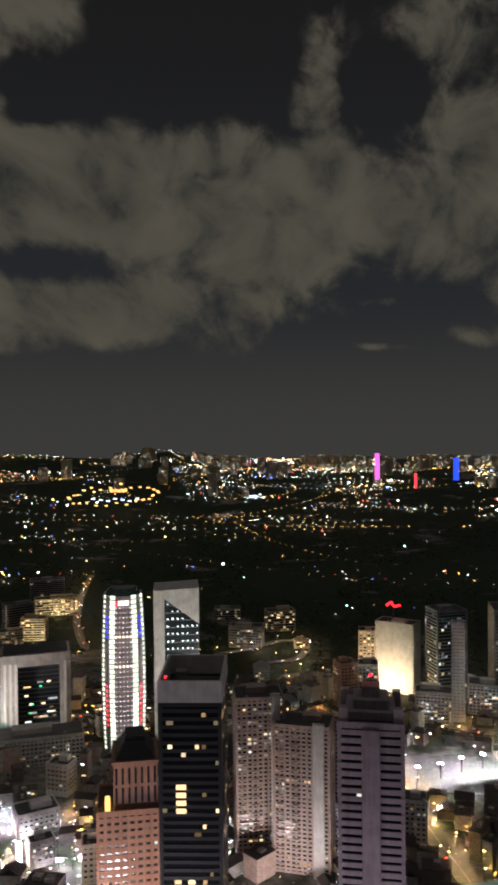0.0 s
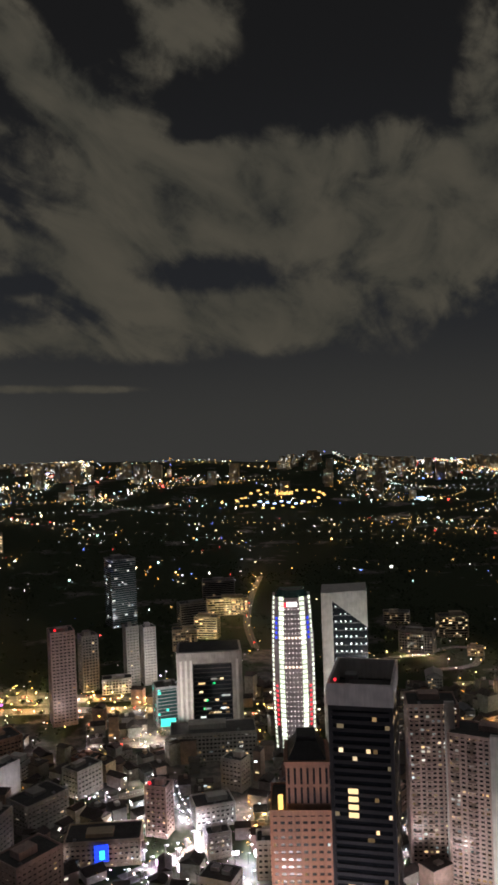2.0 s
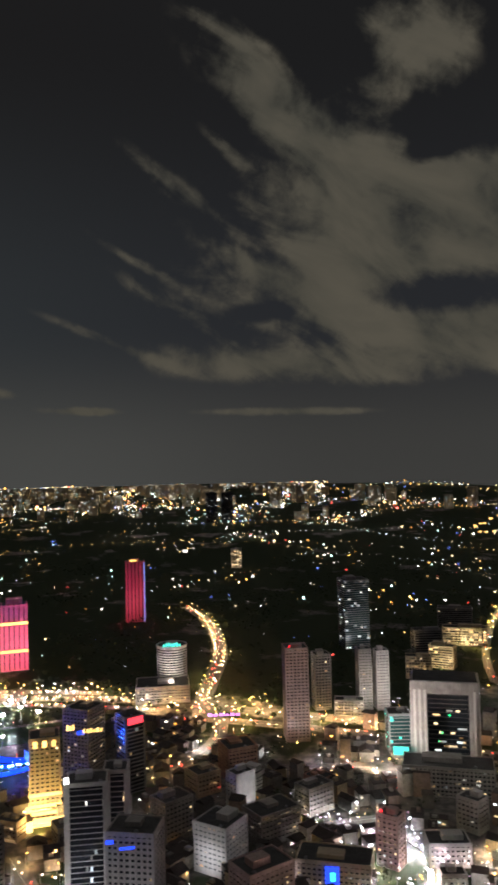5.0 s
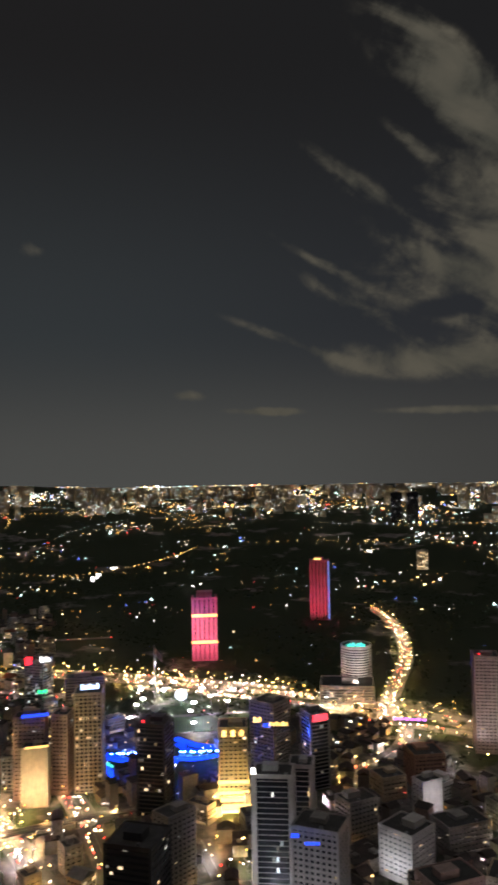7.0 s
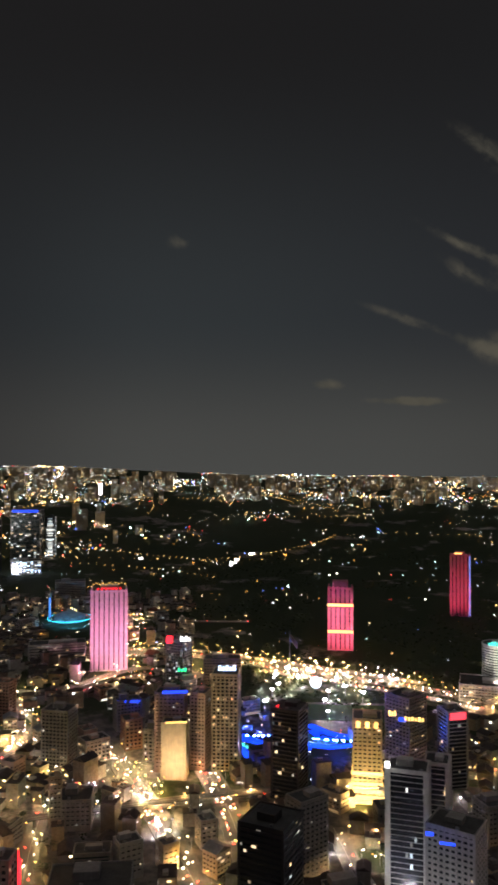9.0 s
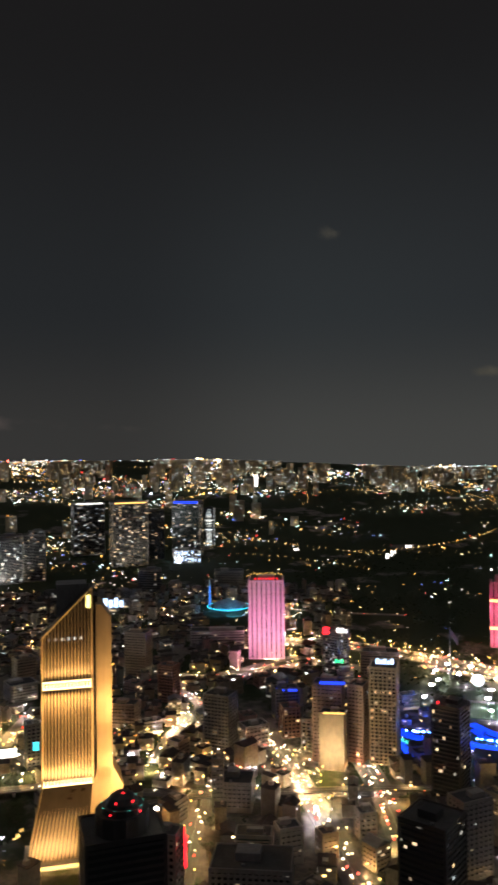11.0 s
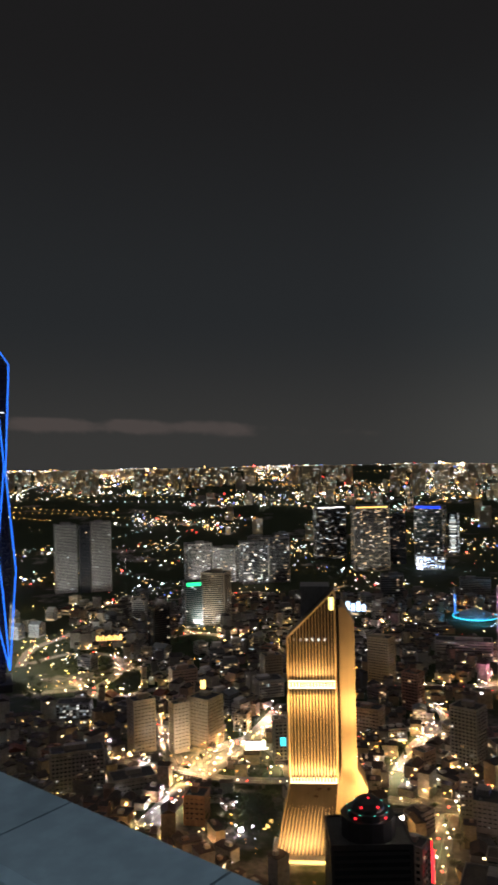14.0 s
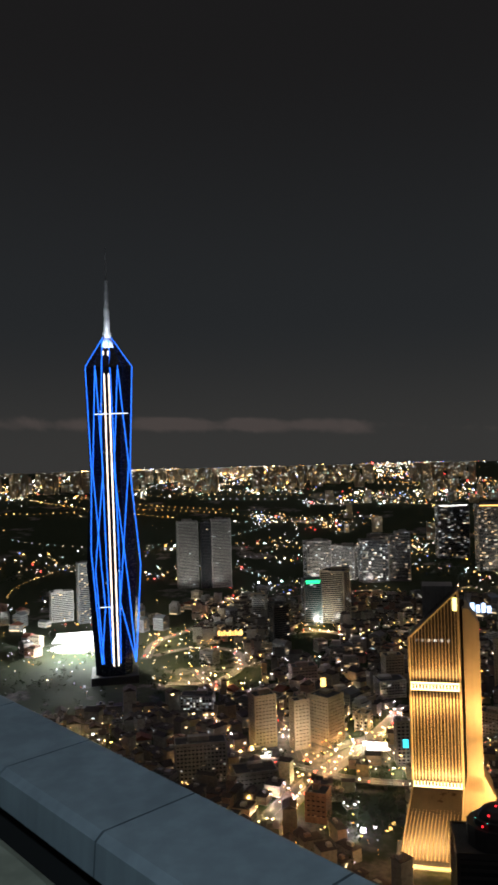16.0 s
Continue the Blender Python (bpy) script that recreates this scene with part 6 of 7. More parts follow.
sign("gold lamp of a far palace drive", (-457, 3066), 11.4, 5.7, 70.2, 8.5, GOLD_SIGN, bars=0)
sign("gold lamp of a far palace drive", (-493, 3060), 11.4, 5.7, 56.5, 9.2, GOLD_SIGN, bars=0)
sign("gold lamp of a far palace drive", (-532, 3054), 11.4, 5.7, 64.1, 9.9, GOLD_SIGN, bars=0)
sign("gold lamp of a far palace drive", (-572, 3047), 11.4, 5.7, 54.1, 10.6, GOLD_SIGN, bars=0)
sign("gold lamp of a far palace drive", (-611, 3039), 11.4, 5.7, 55.6, 11.4, GOLD_SIGN, bars=0)
sign("gold lamp of a far palace drive", (-646, 3032), 11.4, 5.7, 68.4, 12.0, GOLD_SIGN, bars=0)
sign("gold lamp of a far palace drive", (-675, 3026), 11.4, 5.7, 65.6, 12.6, GOLD_SIGN, bars=0)
sign("gold lamp of a far palace drive", (-697, 3021), 11.4, 5.7, 66.9, 13.0, GOLD_SIGN, bars=0)
sign("gold lamp of a far palace drive", (-711, 3017), 11.4, 5.7, 86.0, 13.3, GOLD_SIGN, bars=0)
sign("gold lamp of a far palace drive", (-715, 3016), 11.4, 5.7, 90.6, 13.3, GOLD_SIGN, bars=0)
sign("gold lamp of a far palace drive", (-694, 3021), 11.4, 5.7, 98.1, 12.9, GOLD_SIGN, bars=0)
sign("gold lamp of a far palace drive", (-680, 3025), 11.4, 5.7, 99.6, 12.7, GOLD_SIGN, bars=0)
sign("gold lamp of a far palace drive", (-657, 3029), 11.4, 5.7, 117.1, 12.2, GOLD_SIGN, bars=0)
sign("gold lamp of a far palace drive", (-628, 3036), 11.4, 5.7, 127.0, 11.7, GOLD_SIGN, bars=0)
sign("gold lamp of a far palace drive", (-593, 3043), 11.4, 5.7, 117.9, 11.0, GOLD_SIGN, bars=0)
sign("gold lamp of a far palace drive", (-554, 3050), 11.4, 5.7, 125.2, 10.3, GOLD_SIGN, bars=0)
sign("gold lamp of a far palace drive", (-514, 3057), 11.4, 5.7, 140.0, 9.5, GOLD_SIGN, bars=0)
sign("gold lamp of a far palace drive", (-475, 3063), 11.4, 5.7, 123.8, 8.8, GOLD_SIGN, bars=0)
sign("gold lamp of a far palace drive", (-439, 3069), 11.4, 5.7, 125.0, 8.1, GOLD_SIGN, bars=0)
sign("gold lamp of a far palace drive", (-408, 3073), 11.4, 5.7, 122.4, 7.6, GOLD_SIGN, bars=0)
sign("gold lamp of a far palace drive", (-385, 3076), 11.4, 5.7, 115.1, 7.1, GOLD_SIGN, bars=0)
sign("gold lamp of a far palace drive", (-371, 3078), 11.4, 5.7, 108.3, 6.9, GOLD_SIGN, bars=0)
sign("white lamp of a far palace court", (-622, 3037), 13.7, 5.7, 83.3, 11.6, ICE_GLOW, bars=0)
sign("white lamp of a far palace court", (-594, 3043), 13.7, 5.7, 78.0, 11.0, ICE_GLOW, bars=0)
sign("white lamp of a far palace court", (-565, 3048), 13.7, 5.7, 72.7, 10.5, ICE_GLOW, bars=0)
sign("white lamp of a far palace court", (-537, 3053), 13.7, 5.7, 81.0, 10.0, ICE_GLOW, bars=0)
sign("white lamp of a far palace court", (-508, 3058), 13.7, 5.7, 75.7, 9.4, ICE_GLOW, bars=0)
sign("white lamp of a far palace court", (-480, 3063), 13.7, 5.7, 70.5, 8.9, ICE_GLOW, bars=0)
sign("white lamp of a far palace court", (-451, 3067), 13.7, 5.7, 78.9, 8.4, ICE_GLOW, bars=0)
# Light on the palace roof, drawn as glowing bars.
sign("glowing gold bars for a lit far palace roof", (-532, 3105), 69.7, 13.9, 106.2, 9.7, GOLD_SIGN, bars=7)
sign("tall red neon sign on a wall", (-457, 165), 2.2, 25.8, 87.5, 70.2, RED_BEACON, bars=2)
sign("gold lamp along a covered walk", (-723, 84), 3.2, 3.2, -19.6, 83.4, GOLD_SIGN, bars=0)
sign("gold lamp along a covered walk", (-723, 87), 3.2, 3.2, -15.4, 83.1, GOLD_SIGN, bars=0)
sign("gold lamp along a covered walk", (-722, 90), 3.2, 3.2, -11.2, 82.9, GOLD_SIGN, bars=0)
sign("gold lamp along a covered walk", (-722, 94), 3.2, 3.2, -7.0, 82.6, GOLD_SIGN, bars=0)
sign("gold lamp along a covered walk", (-722, 97), 3.2, 3.2, -2.7, 82.4, GOLD_SIGN, bars=0)
sign("gold lamp along a covered walk", (-721, 100), 3.2, 3.2, 1.5, 82.1, GOLD_SIGN, bars=0)
sign("gold lamp along a covered walk", (-721, 103), 3.2, 3.2, 5.7, 81.8, GOLD_SIGN, bars=0)
sign("bright neon shop sign over a street", (-214, 592), 8.4, 4.6, 2.2, 19.8, NEON_PINK, bars=0)
sign("bright neon shop sign over a street", (-195, 585), 5.5, 5.5, 2.3, 18.4, NEON_WHITE, bars=0)
sign("bright neon shop sign over a street", (-139, 616), 4.7, 5.6, 2.2, 12.7, NEON_WHITE, bars=0)
sign("bright neon shop sign over a street", (-346, 539), 12.3, 2.8, 4.0, 32.7, WHITE_GLOW, bars=0)
sign("bright neon shop sign over a street", (-605, 291), 4.5, 10.9, 2.1, 64.3, NEON_WHITE, bars=0)
sign("bright neon shop sign over a street", (-646, 367), 3.3, 4.4, 1.9, 60.4, NEON_WHITE, bars=0)
sign("bright neon shop sign over a street", (-716, 74), 4.3, 4.3, 1.9, 84.1, NEON_WHITE, bars=0)
sign("bright neon shop sign over a street", (-721, 86), 3.2, 3.2, 1.9, 83.2, NEON_WHITE, bars=0)

# ---- low houses and shops between the streets ----
rng = random.Random(21)
HOUSES = []
for i, (wall, rf) in enumerate(((CONCRETE, "flat"), (WHITE, "flat"), (CREAM, "pitch"), (ROSE, "flat"), (GREY, "pitch"), (CONCRETE, "pitch"), (WHITE, "step"), (CREAM, "flat"), (BROWN, "flat"), (CONCRETE, "step"), (WHITE, "pitch"), (GREY, "flat"))):
    w_, d_, h_ = rng.uniform(16, 30), rng.uniform(14, 26), rng.uniform(10, 26)
    label = {"flat": "low flat roofed town building with lit shopfronts", "pitch": "low town building with a pitched roof", "step": "stepped low town building with roof tank"}[rf]
    hs = thing("shop_house", 0, 0, -500, 0, label, "building", "town houses")
    part("body", cube(-w_ / 2, w_ / 2, -d_ / 2, d_ / 2, -1, h_, 0.15), wall, hs)
    if rf == "pitch":
        bm = wedge([(-w_ / 2 - 0.8, h_), (w_ / 2 + 0.8, h_), (0, h_ + w_ * 0.24)], -d_ / 2 - 0.6, d_ / 2 + 0.6)
        part("pitched_roof", bm, TILE_RED if i % 2 else METAL_ROOF, hs)
    else:
        part("roof", cube(-w_ / 2 + 0.4, w_ / 2 - 0.4, -d_ / 2 + 0.4, d_ / 2 - 0.4, h_, h_ + 0.12), ROOF, hs)
        bm = frame_ring(w_, d_, 0.12, h_ - 0.4, h_ + 0.9)
        block(bm, w_ * 0.08, w_ * 0.32, -d_ * 0.1, d_ * 0.2, h_, h_ + 3.4)
        block(bm, -w_ * 0.3, -w_ * 0.05, 0, d_ * 0.25, h_, h_ + 3)
        part("parapet", bm, wall, hs)
        if rf == "step":
            part("upper_storey", cube(-w_ * 0.35, w_ * 0.35, -d_ * 0.2, d_ * 0.42, h_ + 0.1, h_ + 6, 0.1), wall, hs)
    bm = bmesh.new()
    for k in range(1, int(h_ / 3.8)):
        zc = k * 3.8 + 1.6
        for u in range(int(w_ / 3.6)):
            c = ((u + 0.5) / int(w_ / 3.6) - 0.5) * w_ * 0.92
            block(bm, c - 0.95, c + 0.95, -d_ / 2 - 0.12, -d_ / 2 + 0.1, zc - 0.7, zc + 0.7)
        for u in range(int(d_ / 3.6)):
            c = ((u + 0.5) / int(d_ / 3.6) - 0.5) * d_ * 0.92
            block(bm, w_ / 2 - 0.1, w_ / 2 + 0.12, c - 0.95, c + 0.95, zc - 0.7, zc + 0.7)
            block(bm, -w_ / 2 - 0.12, -w_ / 2 + 0.1, c - 0.95, c + 0.95, zc - 0.7, zc + 0.7)
    tagged(part("glazing", bm, GLASS, hs), kind="stuff")
    for k in range(1):
        bm = bmesh.new()
        for _ in range(rng.randint(2, 6)):
            s_, u_, zc = rng.uniform(0.8, 2.4), rng.uniform(-0.36, 0.36) * w_, 3.8 * rng.randint(1, max(1, int(h_ / 3.8) - 1)) + 1.6
            block(bm, u_ - s_, u_ + s_, -d_ / 2 - 0.3, -d_ / 2 - 0.1, zc - 0.7, zc + 0.7)
        tagged(part("lit_glazing", bm, rng.choice((WIN_WARM, WIN_COOL, WIN_MIX)), hs), kind="stuff")
    part("shopfront", cube(-w_ * 0.42, w_ * 0.42, -d_ / 2 - 0.5, -d_ / 2 - 0.05, 0.5, 2.7), rng.choice((WIN_WARM, WIN_WARM, WIN_COOL, GLASS)), hs, "shopfront glazing")
    HOUSES.append((hs, max(w_, d_) / 2))

LINE_PTS = [(p.x, p.y, wd / 2) for line, wd, *_ in LANES for p in line]


def free(x, y, r):
    return all((x - a) ** 2 + (y - b) ** 2 > (r + c) ** 2 for a, b, c in FOOT) and all((x - a) ** 2 + (y - b) ** 2 > (r * 0.9 + c + 3) ** 2 for a, b, c in LINE_PTS)


def polar(a, r):
    return -r * math.sin(radians(a)), r * math.cos(radians(a))


made = 0
for i in range(9000):
    if made > 235:
        break
    a = rng.uniform(-20, 113)
    r = math.sqrt(rng.uniform(470 ** 2, 1950 ** 2))
    if a < 58 and r > 1080 or a < 58 and r > 900 and rng.random() < 0.6:
        continue
    if a > 97 and 1050 < r < 1450 or noise.noise((r * math.cos(a) / 900, a / 9, 3.0)) > 0.42:
        continue
    x, y = polar(a, r)
    hs, rad = rng.choice(HOUSES)
    if -930 < x < -700 and 640 < y < 830 or -800 < x < -620 and 540 < y < 660 or not free(x, y, rad):
        continue
    copy_thing(hs, pose(x, y, 0, 0, 0, a + rng.choice((-38, -30, 0, 20, 28, 52)) + rng.uniform(-6, 6)))
    claim(x, y, rad * 0.85)
    made += 1
for hs, _ in HOUSES:
    for o in list(hs.children_recursive) + [hs]:
        bpy.data.objects.remove(o)

PLAZA = []
for i in range(70):
    q0, q1 = (-717, 45), (-768, 109)
    PLAZA.append((rng.uniform(min(q0[0], q1[0]) - 15, max(q0[0], q1[0]) + 10), rng.uniform(min(q0[1], q1[1]) - 6, max(q0[1], q1[1]) + 6)))

# ---- street lamps, traffic and trees along the roads ----
sod = lamp_proto("street_lamp", LAMP_SODIUM, GLOBE_SODIUM, "sodium street lamp on a tall steel post")
whi = lamp_proto("street_lamp", LAMP_WHITE, GLOBE_WHITE, "white street lamp on a tall steel post")
CARS = [car_proto(m) for m in (GREY, WHITE, DARKWALL, RED_WALL)]
TREES = [tree_proto(s, z) for s, z in ((1, 9), (2, 12), (3, 7), (4, 15))]
rng = random.Random(33)
n_lamps = n_cars = n_trees = 0
SPARE, QUEUE = [], []
for line, wd, z, kind, gap, cars in LANES:
    run = lamp_at = 0.0
    for p, q in zip(line, line[1:]):
        seg = (q - p).length
        d = (q - p).normalized()
        nx = Vector((-d.y, d.x))
        ang = math.degrees(math.atan2(d.y, d.x))
        pos = 0.0
        while run + seg > lamp_at :
            c = p + d * max(0.0, lamp_at - run)
            s = 1 if int(lamp_at / gap) % 2 else -1
            e = c + nx * s * (wd / 2 + 1.4)
            if n_lamps < 250:
                copy_thing(whi if rng.random() < (0.85 if kind == "w" else 0.08 if wd >= 18 else 0.3) else sod, pose(e.x, e.y, lie(e.x, e.y) + z + 0.1, 0, 0, ang + (-90 if s > 0 else 90)))
                n_lamps += 1
            else:
                SPARE.append((e.x, e.y, lie(e.x, e.y) + z + 12, kind == "w" or rng.random() < 0.1))
            lamp_at += gap
            if rng.random() < 0.42 and n_trees < 150:
                f = c + nx * s * (wd / 2 + rng.uniform(7, 12)) + d * rng.uniform(6, 14)
                if all((f.x - a) ** 2 + (f.y - b) ** 2 > (c_ * 0.9 + 3) ** 2 for a, b, c_ in FOOT):
                    copy_thing(rng.choice(TREES), pose(f.x, f.y, lie(f.x, f.y) - 0.1, 0, 0, rng.uniform(0, 360)))
                    n_trees += 1
        for _ in range(int(cars * seg / 14 + rng.random())):
            s = rng.choice((-1, 1))
            c = p + d * rng.uniform(0, seg) + nx * s * rng.choice((0.14, 0.33)) * wd
            if rng.random() < 0.3 and n_cars < 80:
                copy_thing(rng.choice(CARS), pose(c.x, c.y, lie(c.x, c.y) + z, 0, 0, ang + (90 if s > 0 else -90)))
                n_cars += 1
            else:
                QUEUE.append((c.x, c.y, lie(c.x, c.y) + z + 0.9, s))
        run += seg
for i in range(1500):
    if n_trees > 200:
        break
    a, r = rng.uniform(-20, 113), math.sqrt(rng.uniform(480 ** 2, 1500 ** 2))
    x, y = polar(a, r)
    if free(x, y, 4):
        copy_thing(rng.choice(TREES), pose(x, y, -0.1, 0, 0, rng.uniform(0, 360)))
        n_trees += 1
for x, y in PLAZA:
    if all((x - p) ** 2 + (y - q) ** 2 > (c + 5) ** 2 for p, q, c in LINE_PTS) and n_trees < 250:
        copy_thing(rng.choice(TREES), pose(x, y, -0.1, 0, 0, rng.uniform(0, 360)))
        n_trees += 1
for o in (sod, whi, *CARS, *TREES):
    for k in list(o.children_recursive) + [o]:
        bpy.data.objects.remove(k)


# ---- what nobody could count: yard lamps, woods, the far town and its lights ----
def octa(vs, fs, x, y, z, r):
    k = len(vs)
    vs += [(x + r, y, z), (x - r, y, z), (x, y + r, z), (x, y - r, z), (x, y, z + r), (x, y, z - r)]
    fs += [(k, k + 2, k + 4), (k + 2, k + 1, k + 4), (k + 1, k + 3, k + 4), (k + 3, k, k + 4), (k + 2, k, k + 5), (k + 1, k + 2, k + 5), (k + 3, k + 1, k + 5), (k, k + 3, k + 5)]


def box_at(vs, fs, x, y, z0, z1, w_, d_, a):
    c, s = math.cos(radians(a)), math.sin(radians(a))
    k = len(vs)
    for z in (z0, z1):
        for u, v in ((-1, -1), (1, -1), (1, 1), (-1, 1)):
            vs.append((x + c * u * w_ / 2 - s * v * d_ / 2, y + s * u * w_ / 2 + c * v * d_ / 2, z))
    fs += [(k, k + 1, k + 5, k + 4), (k + 1, k + 2, k + 6, k + 5), (k + 2, k + 3, k + 7, k + 6), (k + 3, k, k + 4, k + 7), (k + 4, k + 5, k + 6, k + 7)]


def stuff(name, vs, fs, material, label, category):
    me = bpy.data.meshes.new(name)
    me.from_pydata(vs, [], fs)
    me.materials.append(material)
    return tagged(new(name, me), label, category, kind="stuff")


def lamp_at_place(bank, x, y, z0, h_):
    """One hooded lamp with its post, into the lists of a bank: globe, downlight, steel."""
    g, d, p = bank
    octa(*g, x + 1.5, y + 0.5, z0 + h_, 0.75)
    box_at(*d, x, y, z0 + h_ - 0.12, z0 + h_ - 0.04, 1.4, 1.4, 0)
    box_at(*p, x, y, z0 + h_, z0 + h_ + 0.16, 2.1, 2.1, 0)
    box_at(*p, x, y, z0 - 0.5, z0 + h_ - 0.14, 0.3, 0.3, 0)


def lamp_bank():
    return tuple(([], []) for _ in range(3))


def lamp_stuff(bank, name, down, globe, label):
    stuff(name, *bank[0], globe, "glowing globes of " + label, "lamps")
    stuff(name, *bank[1], down, "hooded downlights of " + label, "lamps")
    stuff(name, *bank[2], STEEL, "steel posts and hoods of " + label, "lamps")


more, more_white = lamp_bank(), lamp_bank()
for x, y, z, pale in SPARE:
    lamp_at_place(more_white if pale else more, x, y, z - 12, 12)
lamp_stuff(more, "more_street_lamps", LAMP_SODIUM, GLOBE_SODIUM, "further sodium street lamps")
lamp_stuff(more_white, "more_street_lamps", LAMP_WHITE, GLOBE_WHITE, "further white street lamps")
for tail, m, label in ((False, HEADLIGHT, "headlights of dense traffic"), (True, TAILLIGHT, "tail lights of dense traffic")):
    vs, fs = [], []
    for i, (x, y, z, s) in enumerate(QUEUE):
        if (i % 3 == 0) == tail:
            octa(vs, fs, x, y, z, 0.85)
    stuff("traffic_lights_far", vs, fs, m, label, "traffic")

WARM_A, WARM_B, WARM_C, PALE, COOLW, TEALW = (1.0, 0.44, 0.08), (1.0, 0.58, 0.18), (1.0, 0.75, 0.38), (1.0, 0.92, 0.78), (0.80, 0.90, 1.0), (0.62, 1.0, 0.90)
TOWN = many("town_lights", [WARM_A, WARM_B, PALE, WARM_C, PALE, COOLW, WARM_A, TEALW, COOLW, WARM_C, (1.0, 0.08, 0.06), WARM_C, COOLW, WARM_B, (0.15, 0.25, 1.0), WARM_B, PALE, TEALW], 16.0)
YARD = many("yard_lamps", [WARM_A, WARM_B, PALE, WARM_C, COOLW, WARM_A, PALE, WARM_B, COOLW, (1.0, 0.10, 0.08), (0.85, 0.75, 1.0), WARM_B], 18.0)
NIGHT_SHOP = many("shop_lights", [PALE, COOLW, (0.85, 0.78, 1.0), WARM_C, PALE, (1.0, 0.55, 0.85), COOLW, WARM_B], 22.0)
rng = random.Random(44)
yard, shop = ([], []), ([], [])
gold_bank, white_bank = lamp_bank(), lamp_bank()


def old_market(a, r):
    """The shop streets under white and violet neon."""
    return -4 < a < 33 and r < 800


def scatter(a0, a1, r0, r1, count, lamps):
    done = 0
    for _ in range(count * 12):
        if done >= count:
            return
        a, r = rng.uniform(a0, a1), math.sqrt(rng.uniform(r0 ** 2, r1 ** 2))
        x, y = polar(a, r)
        if a < 58 and r > 1250 or noise.noise((x / 170, y / 170, 5.0)) < -0.12 or not all((x - p) ** 2 + (y - q) ** 2 > (c * 0.8) ** 2 for p, q, c in FOOT):
            continue
        octa(*(shop if old_market(a, r) else yard), x, y, rng.uniform(3, 9), rng.choice((0.3, 0.35, 0.45, 0.6, 0.9)) * (0.5 + r / 2000))
        if rng.random() < lamps:
            lamp_at_place(white_bank if rng.random() < (0.8 if old_market(a, r) else 0.36) else gold_bank, x + 6, y + 3, 0, rng.uniform(7, 11))
        done += 1


for patch in ((-20, 113, 430, 1000, 900, 0.28), (-20, 113, 430, 1700, 900, 0.28), (0, 30, 450, 780, 420, 0.3), (60, 106, 850, 1900, 650, 0.35), (60, 78, 540, 1000, 160, 0.3)):
    scatter(*patch)
stuff("yard_lights", *yard, YARD, "scattered yard lamps and shop lights between the houses", "lights")
stuff("shop_lights", *shop, NIGHT_SHOP, "white and violet shop lights of the old market", "lights")
lamp_stuff(gold_bank, "lane_lamps", LAMP_SODIUM, GLOBE_SODIUM, "sodium lamps over lanes and yards")
lamp_stuff(white_bank, "yard_floodlamps", LAMP_WHITE, GLOBE_WHITE, "white lamps over lanes and yards")


# the dense small fabric of the old town
def town_walls(n):
    rnd = n.add("ShaderNodeNewGeometry").outputs["Random Per Island"]
    ramp = n.add("ShaderNodeValToRGB", {"Fac": rnd})
    ramp.color_ramp.interpolation = "CONSTANT"
    els = ramp.color_ramp.elements
    for i, c in enumerate(((0.52, 0.50, 0.47), (0.34, 0.32, 0.30), (0.56, 0.46, 0.33), (0.24, 0.23, 0.23), (0.46, 0.33, 0.28), (0.62, 0.60, 0.58))):
        e = els[i] if i < 2 else els.new(i / 6)
        e.position, e.color = i / 6, (*c, 1)
    p = n.add("ShaderNodeTexCoord").outputs["Object"]
    f = n.span(n.noise(p, 0.3, 5.0, 0.65), 0.3, 0.7)
    dark = n.add("ShaderNodeMix", {"Factor": f, 6: ramp.outputs[0], 7: (0.16, 0.14, 0.12, 1)}, data_type="RGBA")
    c = n.mix(0.55, ramp.outputs[0], dark.outputs[2])
    return n.add("ShaderNodeBsdfPrincipled", {"Base Color": c, "Roughness": 0.85}).outputs[0]


SMALL = mat("small_house_walls", town_walls)
hv, hf, rv, rf_, wv, wf = [], [], [], [], [], []
near_pts = {}
for a, b, c in FOOT + [(p, q, wd + 6) for p, q, wd in LINE_PTS]:
    near_pts.setdefault((int(a // 80), int(b // 80)), []).append((a, b, c))


def clear(x, y, r):
    i, j = int(x // 80), int(y // 80)
    return all((x - a) ** 2 + (y - b) ** 2 > (r + c * 0.92) ** 2 for u in (-1, 0, 1) for v in (-1, 0, 1) for a, b, c in near_pts.get((i + u, j + v), ()))


